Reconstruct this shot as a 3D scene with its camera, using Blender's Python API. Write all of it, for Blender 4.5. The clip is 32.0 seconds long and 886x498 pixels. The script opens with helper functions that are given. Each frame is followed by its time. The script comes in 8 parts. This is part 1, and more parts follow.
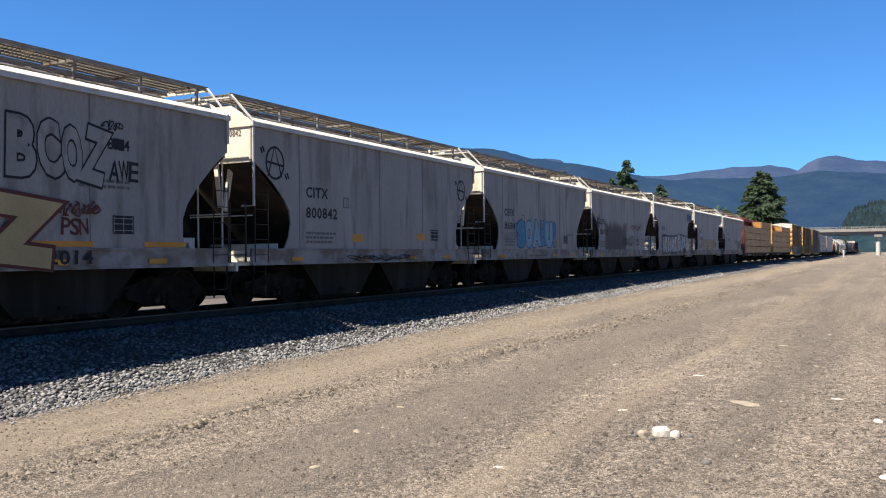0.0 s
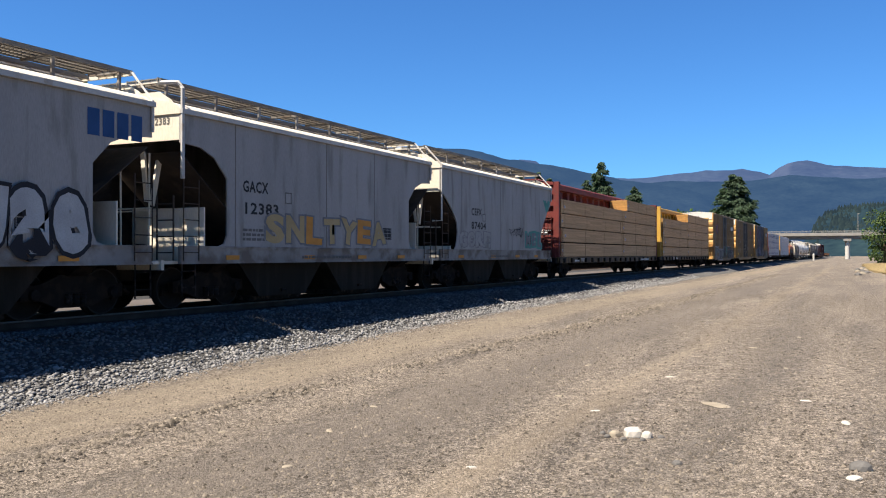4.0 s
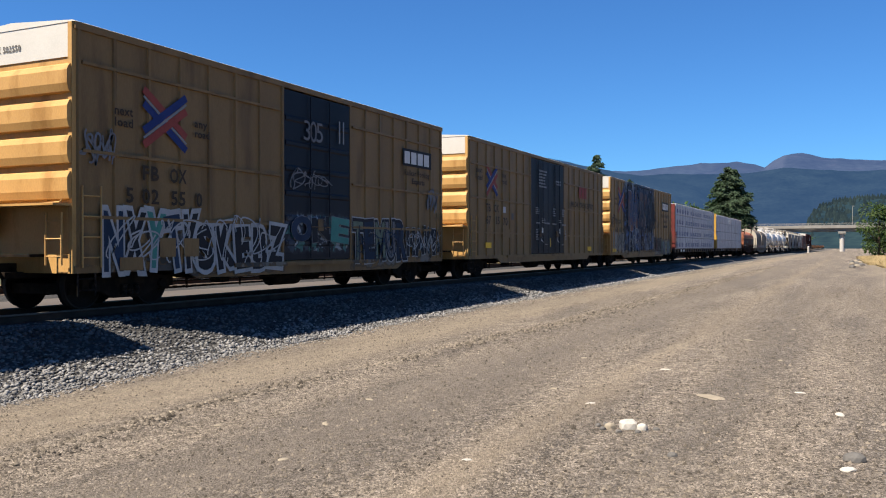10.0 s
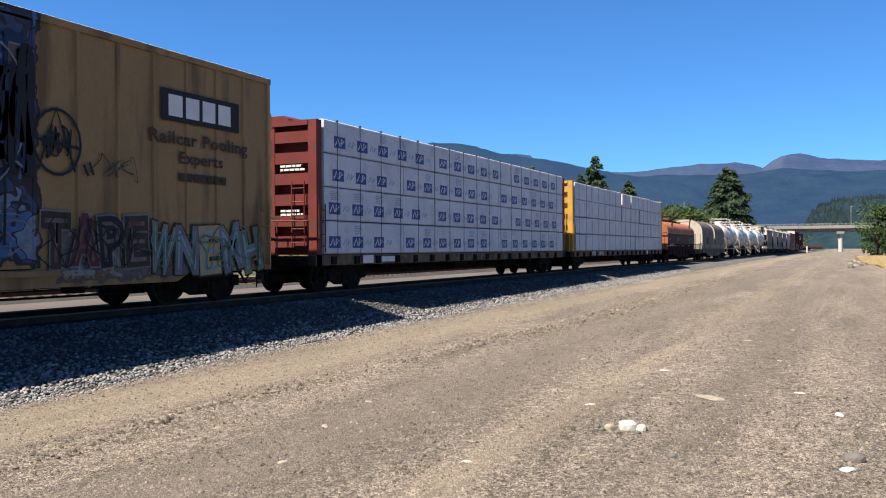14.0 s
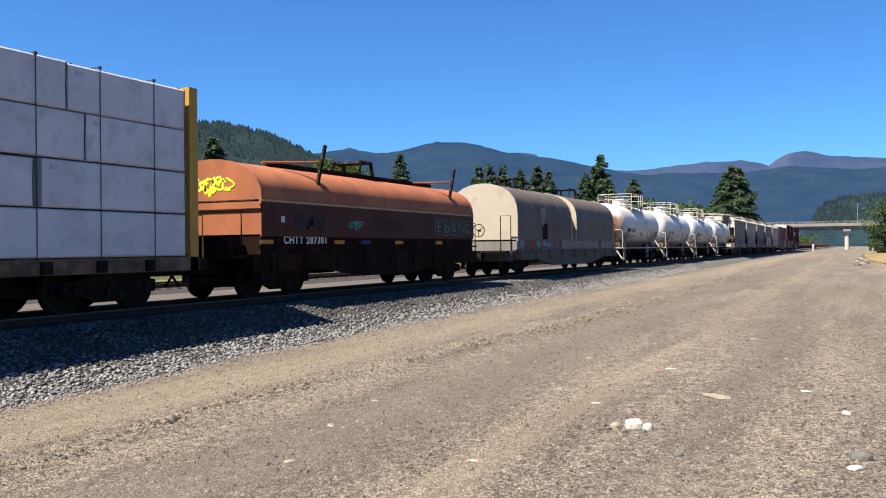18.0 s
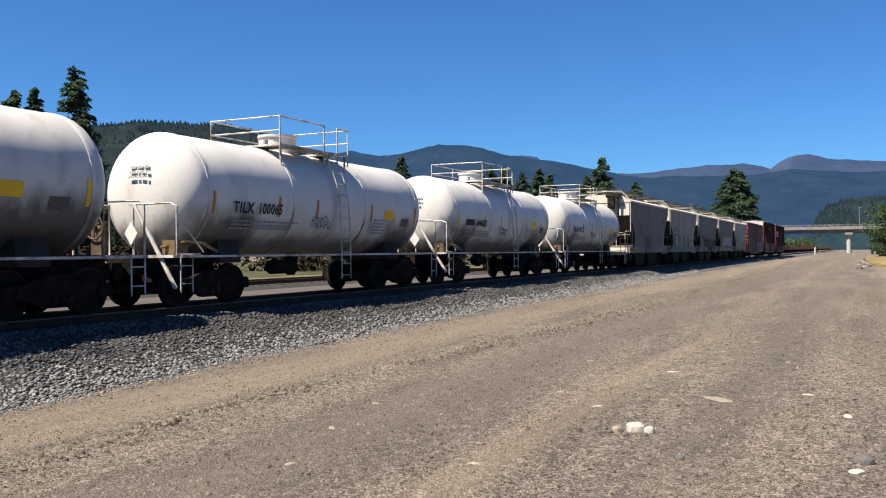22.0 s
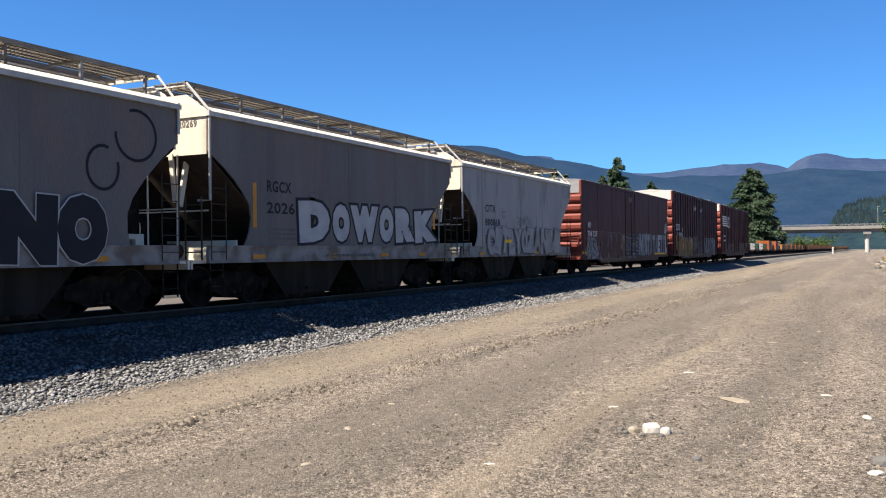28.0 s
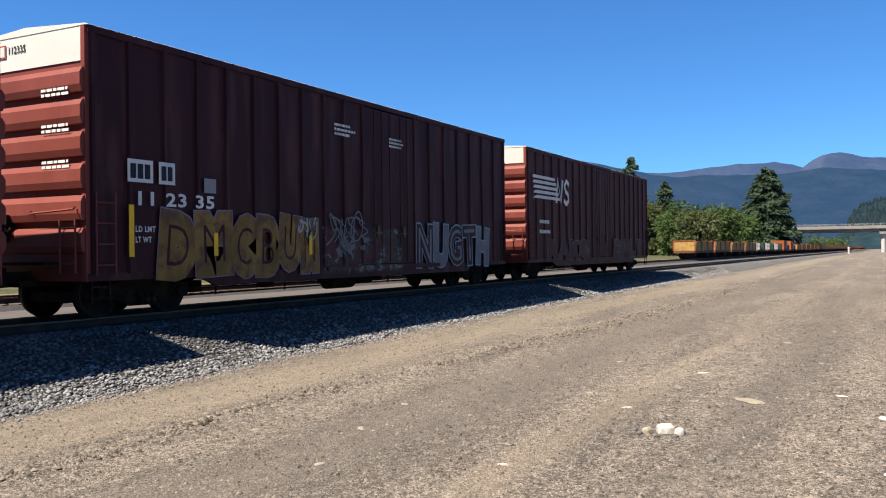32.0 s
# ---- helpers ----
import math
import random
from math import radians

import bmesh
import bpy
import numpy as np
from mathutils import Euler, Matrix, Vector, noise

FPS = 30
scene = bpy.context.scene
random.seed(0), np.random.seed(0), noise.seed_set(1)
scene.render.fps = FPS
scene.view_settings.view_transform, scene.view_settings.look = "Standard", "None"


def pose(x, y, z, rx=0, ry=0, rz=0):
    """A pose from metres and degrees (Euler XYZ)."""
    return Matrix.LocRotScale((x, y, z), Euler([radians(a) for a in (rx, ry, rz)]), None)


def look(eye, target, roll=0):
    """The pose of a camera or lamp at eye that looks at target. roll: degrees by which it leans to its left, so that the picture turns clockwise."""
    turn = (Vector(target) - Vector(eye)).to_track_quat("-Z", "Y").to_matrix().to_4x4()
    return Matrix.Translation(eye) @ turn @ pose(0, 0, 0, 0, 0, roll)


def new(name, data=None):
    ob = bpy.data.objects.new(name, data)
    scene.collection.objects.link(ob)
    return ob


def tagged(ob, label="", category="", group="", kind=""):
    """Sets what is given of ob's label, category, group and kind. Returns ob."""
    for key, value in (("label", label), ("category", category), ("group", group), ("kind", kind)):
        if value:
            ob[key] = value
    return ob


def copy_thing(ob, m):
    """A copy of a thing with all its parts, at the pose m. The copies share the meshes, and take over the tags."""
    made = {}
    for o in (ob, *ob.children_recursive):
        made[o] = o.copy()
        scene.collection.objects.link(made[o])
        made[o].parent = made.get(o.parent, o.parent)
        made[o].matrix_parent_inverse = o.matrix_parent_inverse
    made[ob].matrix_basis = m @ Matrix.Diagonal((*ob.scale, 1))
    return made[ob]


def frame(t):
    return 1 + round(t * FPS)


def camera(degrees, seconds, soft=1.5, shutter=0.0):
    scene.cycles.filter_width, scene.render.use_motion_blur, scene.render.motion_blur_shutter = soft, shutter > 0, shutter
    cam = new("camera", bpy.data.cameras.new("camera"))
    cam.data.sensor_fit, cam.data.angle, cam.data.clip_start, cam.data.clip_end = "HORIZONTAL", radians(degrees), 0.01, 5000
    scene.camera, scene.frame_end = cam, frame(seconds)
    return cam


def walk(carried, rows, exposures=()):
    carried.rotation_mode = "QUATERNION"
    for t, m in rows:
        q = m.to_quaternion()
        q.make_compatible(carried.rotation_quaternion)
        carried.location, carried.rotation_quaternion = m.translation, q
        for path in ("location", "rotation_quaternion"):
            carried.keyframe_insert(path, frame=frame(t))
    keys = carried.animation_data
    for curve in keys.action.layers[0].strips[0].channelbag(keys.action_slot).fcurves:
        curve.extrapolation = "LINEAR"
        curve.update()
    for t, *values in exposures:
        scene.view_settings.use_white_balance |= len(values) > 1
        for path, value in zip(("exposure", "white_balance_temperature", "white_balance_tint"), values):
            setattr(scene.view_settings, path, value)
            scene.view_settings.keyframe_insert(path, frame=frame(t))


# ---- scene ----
EYE = 1.6
cam = camera(54.387, 32.0, soft=1.1)


def held(heading, pitch, roll):
    """A hand-held camera at the standing place, turned by heading from the track's direction."""
    return pose(0, 0, EYE, 90 + pitch, 0, heading - 90) @ pose(0, 0, 0, 0, 0, roll)


# seconds, heading, pitch, roll
walk(cam, [(t, held(h, p, r)) for t, h, p, r in (
    (0, 27.284, 0.399, -0.592), (0.5, 26.869, 0.341, -0.552), (1, 26.269, 0.446, -0.363), (1.5, 25.672, 0.478, -0.440),
    (2, 25.265, 0.537, -0.387), (2.5, 25.218, 0.498, -0.134), (3, 25.299, 0.424, -0.030), (3.5, 25.476, 0.448, 0.031),
    (5.5, 25.960, 0.150, -0.220), (6, 25.792, 0.081, -0.352), (6.5, 25.511, 0.102, -0.396), (7, 25.327, 0.100, -0.421),
    (7.5, 25.366, 0.107, -0.212), (8, 25.426, 0.036, -0.115), (8.5, 25.467, -0.060, -0.053), (9, 25.499, -0.160, 0.001),
    (9.5, 25.539, -0.160, -0.032), (10, 25.325, -0.079, -0.120), (10.5, 25.153, -0.061, -0.214), (11, 25.172, 0.023, -0.436),
    (11.5, 25.343, 0.062, -0.655), (12, 25.299, 0.118, -0.690), (12.5, 25.237, 0.189, -0.637), (13, 25.269, 0.167, -0.560),
    (13.5, 25.295, 0.042, -0.425), (14, 25.251, 0.033, -0.343), (14.5, 25.172, 0.097, -0.334), (16.5, 25.323, 0.117, -0.637),
    (17, 25.427, 0.085, -0.571), (17.5, 25.555, 0.029, -0.535), (18, 25.605, -0.026, -0.534), (18.5, 25.655, -0.058, -0.519),
    (19, 25.672, -0.041, -0.481), (19.5, 25.622, -0.024, -0.529), (20, 25.564, 0.014, -0.583), (20.5, 25.575, 0.039, -0.591),
    (21, 25.556, 0.038, -0.553), (21.5, 25.649, 0.143, -0.524), (22, 25.704, 0.157, -0.445), (22.5, 25.739, 0.138, -0.379),
    (23, 25.880, 0.119, -0.402), (23.5, 26.001, 0.102, -0.370), (24, 26.027, 0.188, -0.464), (24.5, 26.023, 0.192, -0.636),
    (25, 26.115, 0.214, -0.684), (25.5, 26.321, 0.254, -0.708), (27.5, 26.626, 0.193, -0.662), (28, 26.698, 0.201, -0.586),
    (28.5, 26.794, 0.229, -0.606), (29, 26.825, 0.302, -0.695), (29.5, 26.775, 0.281, -0.781), (30, 26.827, 0.247, -0.674),
    (30.5, 26.937, 0.299, -0.691), (31, 27.056, 0.303, -0.628), (31.5, 27.250, 0.213, -0.590), (32, 27.566, 0.220, -0.628),
)], exposures=[(t, 1.62 + d) for t, d in ((0, 0.08), (2, 0.0), (3, 0.04), (8, -0.05), (10, -0.10), (12, 0.0), (14, 0.10), (17, 0.02), (18, 0.10), (20, -0.02), (22, -0.22), (24, -0.15), (25, -0.08), (28, 0.10), (29, 0.10), (31, 0.05), (32, 0.05))])

# how far the train has rolled towards the camera, in metres
ROLLED = [(0, -203.45), (4, -152.62), (8, -101.80), (12, -50.92), (16, 0.00), (20, 50.90), (24, 101.68), (28, 152.17), (32, 202.14)]

# ---- light ----
SUN_TO = Vector((-0.50, 0.35, 1.0)).normalized()
world = bpy.data.worlds.new("sky")
scene.world = world
world.use_nodes = True
wt = world.node_tree
wt.nodes.clear()
sky = wt.nodes.new("ShaderNodeTexSky")
sky.sky_type = "NISHITA"
sky.sun_disc = False
sky.sun_elevation = math.asin(SUN_TO.z)
sky.sun_rotation = math.atan2(SUN_TO.x, SUN_TO.y)
sky.altitude = 500
sky.air_density = 1.0
sky.dust_density = 0.0
sky.ozone_density = 3.0
deep = wt.nodes.new("ShaderNodeMix")
deep.data_type, deep.blend_type = "RGBA", "MULTIPLY"
deep.inputs[0].default_value = 1.0
deep.inputs[7].default_value = (0.312, 0.63, 0.99, 1)
bg = wt.nodes.new("ShaderNodeBackground")
bg.inputs["Strength"].default_value = 0.050
wo = wt.nodes.new("ShaderNodeOutputWorld")
wt.links.new(sky.outputs[0], deep.inputs[6])
wt.links.new(deep.outputs[2], bg.inputs[0])
wt.links.new(bg.outputs[0], wo.inputs[0])
sun = new("sun", bpy.data.lights.new("sun", "SUN"))
sun.data.energy = 5.0
sun.data.angle = radians(0.55)
sun.data.color = (1.0, 0.90, 0.76)
sun.matrix_world = look(SUN_TO * 50, (0, 0, 0))

RAIL = 0.43          # top of rail
TRACK_Y = 14.2       # centre line of the train's track
FAR_Y = 24.0         # centre line of the siding behind it
HALF = 1.6


# ---- materials ----
def mat(name, base, rough=0.7, metal=0.0, vary=0.15, scale=3.0, second=None, amount=0.4, stretch=(1, 1, 1), bump=0.0, bump_scale=40.0,
        spec=0.12, fine=0.12, fine_scale=60.0, per_object=True, haze_glow=None, layers=0.0, paints=(), per_piece=0.0, cut_speckle=None, pebbles=(), stains=(), even_grain=False):
    """A worn surface: a base colour that varies at two scales, stains of a second colour, grain and relief.
    stains: ragged soft patches (x0, x1, y0, y1, z0, z1, colour, strength, softness) of dirt, rust or painted shade.
    paints: sprayed patches (x0, x1, z0, z1, outline, fills, size) on the thing's side. layers: height of stacked
    boards."""
    m = bpy.data.materials.new(name)
    m.use_nodes = True
    n, l = m.node_tree.nodes, m.node_tree.links
    bs = n["Principled BSDF"]
    bs.inputs["Roughness"].default_value = rough
    bs.inputs["Metallic"].default_value = metal
    bs.inputs["Specular IOR Level"].default_value = spec
    co = n.new("ShaderNodeTexCoord")
    mp = n.new("ShaderNodeMapping")
    mp.inputs["Scale"].default_value = stretch
    l.new(co.outputs["Object"], mp.inputs["Vector"])
    info = n.new("ShaderNodeObjectInfo")
    if per_object:
        sh = n.new("ShaderNodeMath")
        sh.operation = "MULTIPLY"
        sh.inputs[1].default_value = 37.0
        l.new(info.outputs["Random"], sh.inputs[0])
        l.new(sh.outputs[0], mp.inputs["Location"])

    def noise_tex(s, detail=5.0, src=None):
        t = n.new("ShaderNodeTexNoise")
        t.inputs["Scale"].default_value = s
        t.inputs["Detail"].default_value = detail
        l.new(src or mp.outputs[0], t.inputs["Vector"])
        return t

    def put(sock, v):
        if isinstance(v, bpy.types.NodeSocket):
            l.new(v, sock)
        else:
            sock.default_value = v

    def mix(kind, fac, a, b):
        x = n.new("ShaderNodeMix")
        x.data_type, x.blend_type = "RGBA", kind
        put(x.inputs[0], fac)
        put(x.inputs[6], a)
        put(x.inputs[7], b)
        return x.outputs[2]

    def ramp(sock, lo, hi, a=0.0, b=1.0):
        r = n.new("ShaderNodeMapRange")
        for key, v in (("From Min", lo), ("From Max", hi), ("To Min", a), ("To Max", b)):
            r.inputs[key].default_value = v
        l.new(sock, r.inputs["Value"])
        return r.outputs[0]

    def calc(op, a, b=0.0):
        c = n.new("ShaderNodeMath")
        c.operation = op
        put(c.inputs[0], a)
        put(c.inputs[1], b)
        return c.outputs[0]

    dark = tuple(c * (1 - vary * 1.6) for c in base) + (1,)
    light = tuple(min(1, c * (1 + vary)) for c in base) + (1,)
    big = noise_tex(scale)
    col = mix("MIX", ramp(big.outputs["Fac"], 0.3, 0.7), dark, light)
    if second:
        st = noise_tex(scale * 2.3, 8.0)
        f1 = ramp(st.outputs["Fac"], 0.62 - amount * 0.4, 0.75 - amount * 0.3)
        col = mix("MIX", f1, col, tuple(second) + (1,))
    if layers:
        sep = n.new("ShaderNodeSeparateXYZ")
        l.new(co.outputs["Object"], sep.inputs[0])
        row = calc("FRACT", calc("DIVIDE", sep.outputs[2], layers))
        edge = calc("MINIMUM", row, calc("SUBTRACT", 1.0, row))
        lay = n.new("ShaderNodeTexWhiteNoise")
        lay.noise_dimensions = "1D"
        l.new(calc("ADD", calc("FLOOR", calc("DIVIDE", sep.outputs[2], layers)), calc("MULTIPLY", calc("FLOOR", calc("MULTIPLY", sep.outputs[0], 0.41)), 7.3)), lay.inputs["W"])
        col = mix("MULTIPLY", 1.0, col, ramp(lay.outputs["Value"], 0, 1, 0.82, 1.1))
        col = mix("MULTIPLY", 1.0, col, ramp(edge, 0.0, 0.12, 0.45, 1.0))
    grain = co.outputs["Object"] if even_grain else mp.outputs[0]
    fn = noise_tex(fine_scale, 3.0, grain)
    col = mix("MULTIPLY", 1.0, col, ramp(fn.outputs["Fac"], 0.25, 0.75, 1 - fine, 1 + fine))
    if per_piece:
        geo = n.new("ShaderNodeNewGeometry")
        src = geo.outputs["Random Per Island"]
        col = mix("MULTIPLY", 1.0, col, ramp(src, 0, 1, 1 - per_piece, 1 + per_piece))
    if cut_speckle:
        sp = noise_tex(cut_speckle[0], 2.0, grain)
        col = mix("MIX", ramp(sp.outputs["Fac"], 0.60, 0.66), col, tuple(cut_speckle[1]) + (1,))
    for sc, amt in pebbles:
        vo = n.new("ShaderNodeTexVoronoi")
        vo.inputs["Scale"].default_value = sc
        l.new(grain, vo.inputs["Vector"])
        sp = n.new("ShaderNodeSeparateColor")
        l.new(vo.outputs["Color"], sp.inputs[0])
        col = mix("MULTIPLY", 1.0, col, ramp(sp.outputs[0], 0, 1, 1 - amt, 1 + amt))
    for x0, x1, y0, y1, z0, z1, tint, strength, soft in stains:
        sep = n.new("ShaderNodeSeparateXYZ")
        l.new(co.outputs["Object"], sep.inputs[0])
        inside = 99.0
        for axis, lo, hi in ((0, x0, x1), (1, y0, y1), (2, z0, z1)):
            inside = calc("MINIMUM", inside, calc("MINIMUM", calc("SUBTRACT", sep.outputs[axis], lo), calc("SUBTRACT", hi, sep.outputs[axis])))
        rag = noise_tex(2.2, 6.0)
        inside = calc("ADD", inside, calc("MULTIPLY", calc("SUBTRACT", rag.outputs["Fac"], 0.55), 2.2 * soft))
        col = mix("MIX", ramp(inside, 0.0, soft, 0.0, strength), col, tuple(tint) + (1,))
    for k, (x0, x1, z0, z1, outline, fills, size) in enumerate(paints):
        off = n.new("ShaderNodeMapping")
        off.inputs["Location"].default_value = (k * 3.7, 0, k * 1.3)
        l.new(co.outputs["Object"], off.inputs["Vector"])
        wob = noise_tex(1.6 / size, 3.0, off.outputs[0])
        sep = n.new("ShaderNodeSeparateXYZ")
        l.new(co.outputs["Object"], sep.inputs[0])
        inside = calc("MINIMUM", calc("MINIMUM", calc("SUBTRACT", sep.outputs[0], x0), calc("SUBTRACT", x1, sep.outputs[0])),
                      calc("MINIMUM", calc("SUBTRACT", sep.outputs[2], z0), calc("SUBTRACT", z1, sep.outputs[2])))
        ragged = calc("ADD", inside, calc("MULTIPLY", calc("SUBTRACT", wob.outputs["Fac"], 0.42), -1.1 * size))
        warp = n.new("ShaderNodeMix")
        warp.data_type, warp.blend_type = "RGBA", "ADD"
        warp.inputs[0].default_value = 1.0
        swirl = n.new("ShaderNodeVectorMath")
        swirl.operation = "MULTIPLY_ADD"
        curl = noise_tex(1.1 / size, 1.0, off.outputs[0])
        l.new(curl.outputs["Color"], swirl.inputs[0])
        swirl.inputs[1].default_value = (2.6 * size, 0, 2.6 * size)
        swirl.inputs[2].default_value = (-1.3 * size, 0, -1.3 * size)
        l.new(off.outputs[0], warp.inputs[6])
        l.new(swirl.outputs[0], warp.inputs[7])
        flat = n.new("ShaderNodeMapping")
        flat.inputs["Scale"].default_value = (1.15 / size, 0.0, 0.8 / size)
        l.new(warp.outputs[2], flat.inputs["Vector"])
        cell = n.new("ShaderNodeTexVoronoi")
        cell.inputs["Scale"].default_value = 1.0
        l.new(flat.outputs[0], cell.inputs["Vector"])
        rim = n.new("ShaderNodeTexVoronoi")
        rim.feature = "DISTANCE_TO_EDGE"
        rim.inputs["Scale"].default_value = 1.0
        l.new(flat.outputs[0], rim.inputs["Vector"])
        cr = n.new("ShaderNodeValToRGB")
        cr.color_ramp.interpolation = "CONSTANT"
        while len(cr.color_ramp.elements) < len(fills):
            cr.color_ramp.elements.new(0.5)
        for j, c in enumerate(fills):
            cr.color_ramp.elements[j].position = j / len(fills)
            cr.color_ramp.elements[j].color = tuple(c) + (1,)
        tone = n.new("ShaderNodeSeparateColor")
        l.new(cell.outputs["Color"], tone.inputs[0])
        l.new(tone.outputs[0], cr.inputs[0])
        worn = noise_tex(9.0, 4.0, off.outputs[0])
        body = mix("MULTIPLY", 1.0, cr.outputs[0], ramp(worn.outputs["Fac"], 0.3, 0.7, 0.75, 1.1))
        paint = mix("MIX", ramp(rim.outputs["Distance"], 0.035, 0.06), tuple(outline) + (1,), body)
        paint = mix("MIX", ramp(ragged, 0.05, 0.10), tuple(outline) + (1,), paint)
        col = mix("MIX", calc("MULTIPLY", ramp(ragged, 0.0, 0.02), 0.92), col, paint)
    l.new(col, bs.inputs["Base Color"])
    # a dim emission, standing for haze on distant hills
    if haze_glow:
        bs.inputs["Emission Color"].default_value = tuple(haze_glow[0]) + (1,)
        bs.inputs["Emission Strength"].default_value = haze_glow[1]
    if bump:
        bt = noise_tex(bump_scale, 4.0, grain)
        bp = n.new("ShaderNodeBump")
        bp.inputs["Strength"].default_value = 1.0
        bp.inputs["Distance"].default_value = bump
        l.new(bt.outputs["Fac"], bp.inputs["Height"])
        l.new(bp.outputs[0], bs.inputs["Normal"])
    return m


M = {}
M["dirt"] = mat("dirt", (0.146, 0.124, 0.102), 0.95, vary=0.16, scale=0.55, stretch=(0.14, 1, 1), second=(0.104, 0.090, 0.077), amount=0.40, bump=0.04, bump_scale=46.0, spec=0.1, fine=0.34, fine_scale=7, even_grain=True,
                cut_speckle=(48.0, (0.045, 0.037, 0.030)), pebbles=((34.0, 0.5), (85.0, 0.5)),
                stains=[(-20, 120, 3.4, 5.9, -1, 1, (0.096, 0.083, 0.072), 0.6, 0.7), (-20, 120, 0.6, 1.9, -1, 1, (0.098, 0.085, 0.072), 0.45, 0.6), (-20, 120, 2.2, 3.2, -1, 1, (0.176, 0.143, 0.106), 0.5, 0.5),
                        (-20, 120, -6, -0.6, -1, 1, (0.162, 0.136, 0.106), 0.5, 0.8), (-20, 200, 7.3, 9.6, -1, 1, (0.178, 0.147, 0.110), 0.5, 0.5)])
M["gravel"] = mat("loose_gravel", (0.100, 0.085, 0.068), 0.9, vary=0.15, scale=0.8, spec=0.1, fine=0.2, per_piece=0.7)
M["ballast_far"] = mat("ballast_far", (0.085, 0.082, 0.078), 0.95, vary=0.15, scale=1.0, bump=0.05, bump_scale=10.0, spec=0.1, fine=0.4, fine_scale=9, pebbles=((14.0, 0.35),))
# near bed and inner stones are darkened to carry the train's shade
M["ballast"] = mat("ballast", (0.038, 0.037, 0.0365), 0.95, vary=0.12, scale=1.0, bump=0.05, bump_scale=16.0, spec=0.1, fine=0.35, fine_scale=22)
M["ballast_stone"] = mat("ballast_stone", (0.150, 0.146, 0.142), 0.9, vary=0.15, scale=1.2, spec=0.05, fine=0.15, per_piece=0.6)
M["ballast_shade"] = mat("ballast_stone_shade", (0.082, 0.081, 0.080), 0.9, vary=0.2, scale=1.2, spec=0.05, fine=0.15, per_piece=0.5)
M["cinder"] = mat("cinder", (0.0496, 0.04067, 0.03869), 0.95, vary=0.2, scale=0.6, spec=0.1, fine=0.3, fine_scale=20)
M["road"] = mat("service_road", (0.075, 0.065, 0.058), 0.95, vary=0.08, scale=0.4, spec=0.1, fine=0.15)
M["dry_grass"] = mat("dry_grass", (0.33, 0.255, 0.135), 0.95, vary=0.15, scale=0.8, spec=0.1, fine=0.25, fine_scale=15, per_piece=0.3)
M["verge"] = mat("dry_verge", (0.135, 0.103, 0.050), 0.95, vary=0.2, scale=0.8, spec=0.1, fine=0.3, fine_scale=15)
# leaves of the low brush, near black to stand for their shade
M["shade_toned_brush"] = mat("shade_toned_brush", (0.030, 0.025, 0.015), 0.95, vary=0.3, scale=1.5, spec=0.03, per_piece=0.5)
M["brush"] = mat("dark_brush", (0.06, 0.062, 0.035), 0.95, vary=0.25, scale=0.5, spec=0.05, fine=0.3, fine_scale=8)
# hood side below the rim, darker than the rounded top
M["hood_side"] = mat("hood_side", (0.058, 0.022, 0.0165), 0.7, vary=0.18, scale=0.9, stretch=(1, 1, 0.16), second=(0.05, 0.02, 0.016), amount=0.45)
M["tie"] = mat("tie", (0.09, 0.07, 0.055), 0.9, vary=0.2, scale=4)
M["rail"] = mat("rail", (0.05, 0.032, 0.024), 0.8, metal=0.0, vary=0.2, scale=3)
M["rail_top"] = mat("rail_top", (0.10, 0.092, 0.086), 0.55, metal=0.8, vary=0.05, scale=3)
STREAK = (1, 1, 0.16)
# hopper sides are toned down for shade, the cream ends raised for sunlight
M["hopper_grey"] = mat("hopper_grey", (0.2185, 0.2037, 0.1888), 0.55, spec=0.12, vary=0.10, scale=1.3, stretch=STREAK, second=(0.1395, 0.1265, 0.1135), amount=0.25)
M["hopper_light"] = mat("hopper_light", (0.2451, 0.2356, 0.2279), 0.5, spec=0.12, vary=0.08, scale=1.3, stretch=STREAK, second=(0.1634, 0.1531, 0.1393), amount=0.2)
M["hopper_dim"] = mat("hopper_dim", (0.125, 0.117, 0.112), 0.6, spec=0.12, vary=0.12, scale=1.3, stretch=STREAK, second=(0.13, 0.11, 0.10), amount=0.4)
M["hopper_rusty"] = mat("hopper_rusty", (0.245, 0.23, 0.218), 0.6, spec=0.12, vary=0.1, scale=1.3, stretch=STREAK, second=(0.20, 0.17, 0.15), amount=0.3,
                        stains=[(0.4, 11.2, -3, 3, 1.2, 2.25, (0.14, 0.118, 0.104), 0.55, 0.7), (2.1, 6.4, -3, 3, 1.0, 2.85, (0.052, 0.042, 0.037), 0.9, 0.32), (5.4, 6.9, -3, 3, 2.2, 2.85, (0.13, 0.09, 0.08), 0.6, 0.4), (2.8, 4.6, -3, 3, 2.45, 3.0, (0.17, 0.11, 0.10), 0.5, 0.4)])
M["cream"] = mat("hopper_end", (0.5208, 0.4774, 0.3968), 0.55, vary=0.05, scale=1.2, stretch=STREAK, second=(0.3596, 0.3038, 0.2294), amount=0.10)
M["sill_grey"] = mat("sill_grey", (0.21, 0.20, 0.19), 0.6, vary=0.15, scale=1.0, second=(0.12, 0.10, 0.084), amount=0.5)
M["white_trim"] = mat("white_trim", (0.3794, 0.3689, 0.3478), 0.5, vary=0.06, scale=2, second=(0.31, 0.279, 0.2356), amount=0.2)
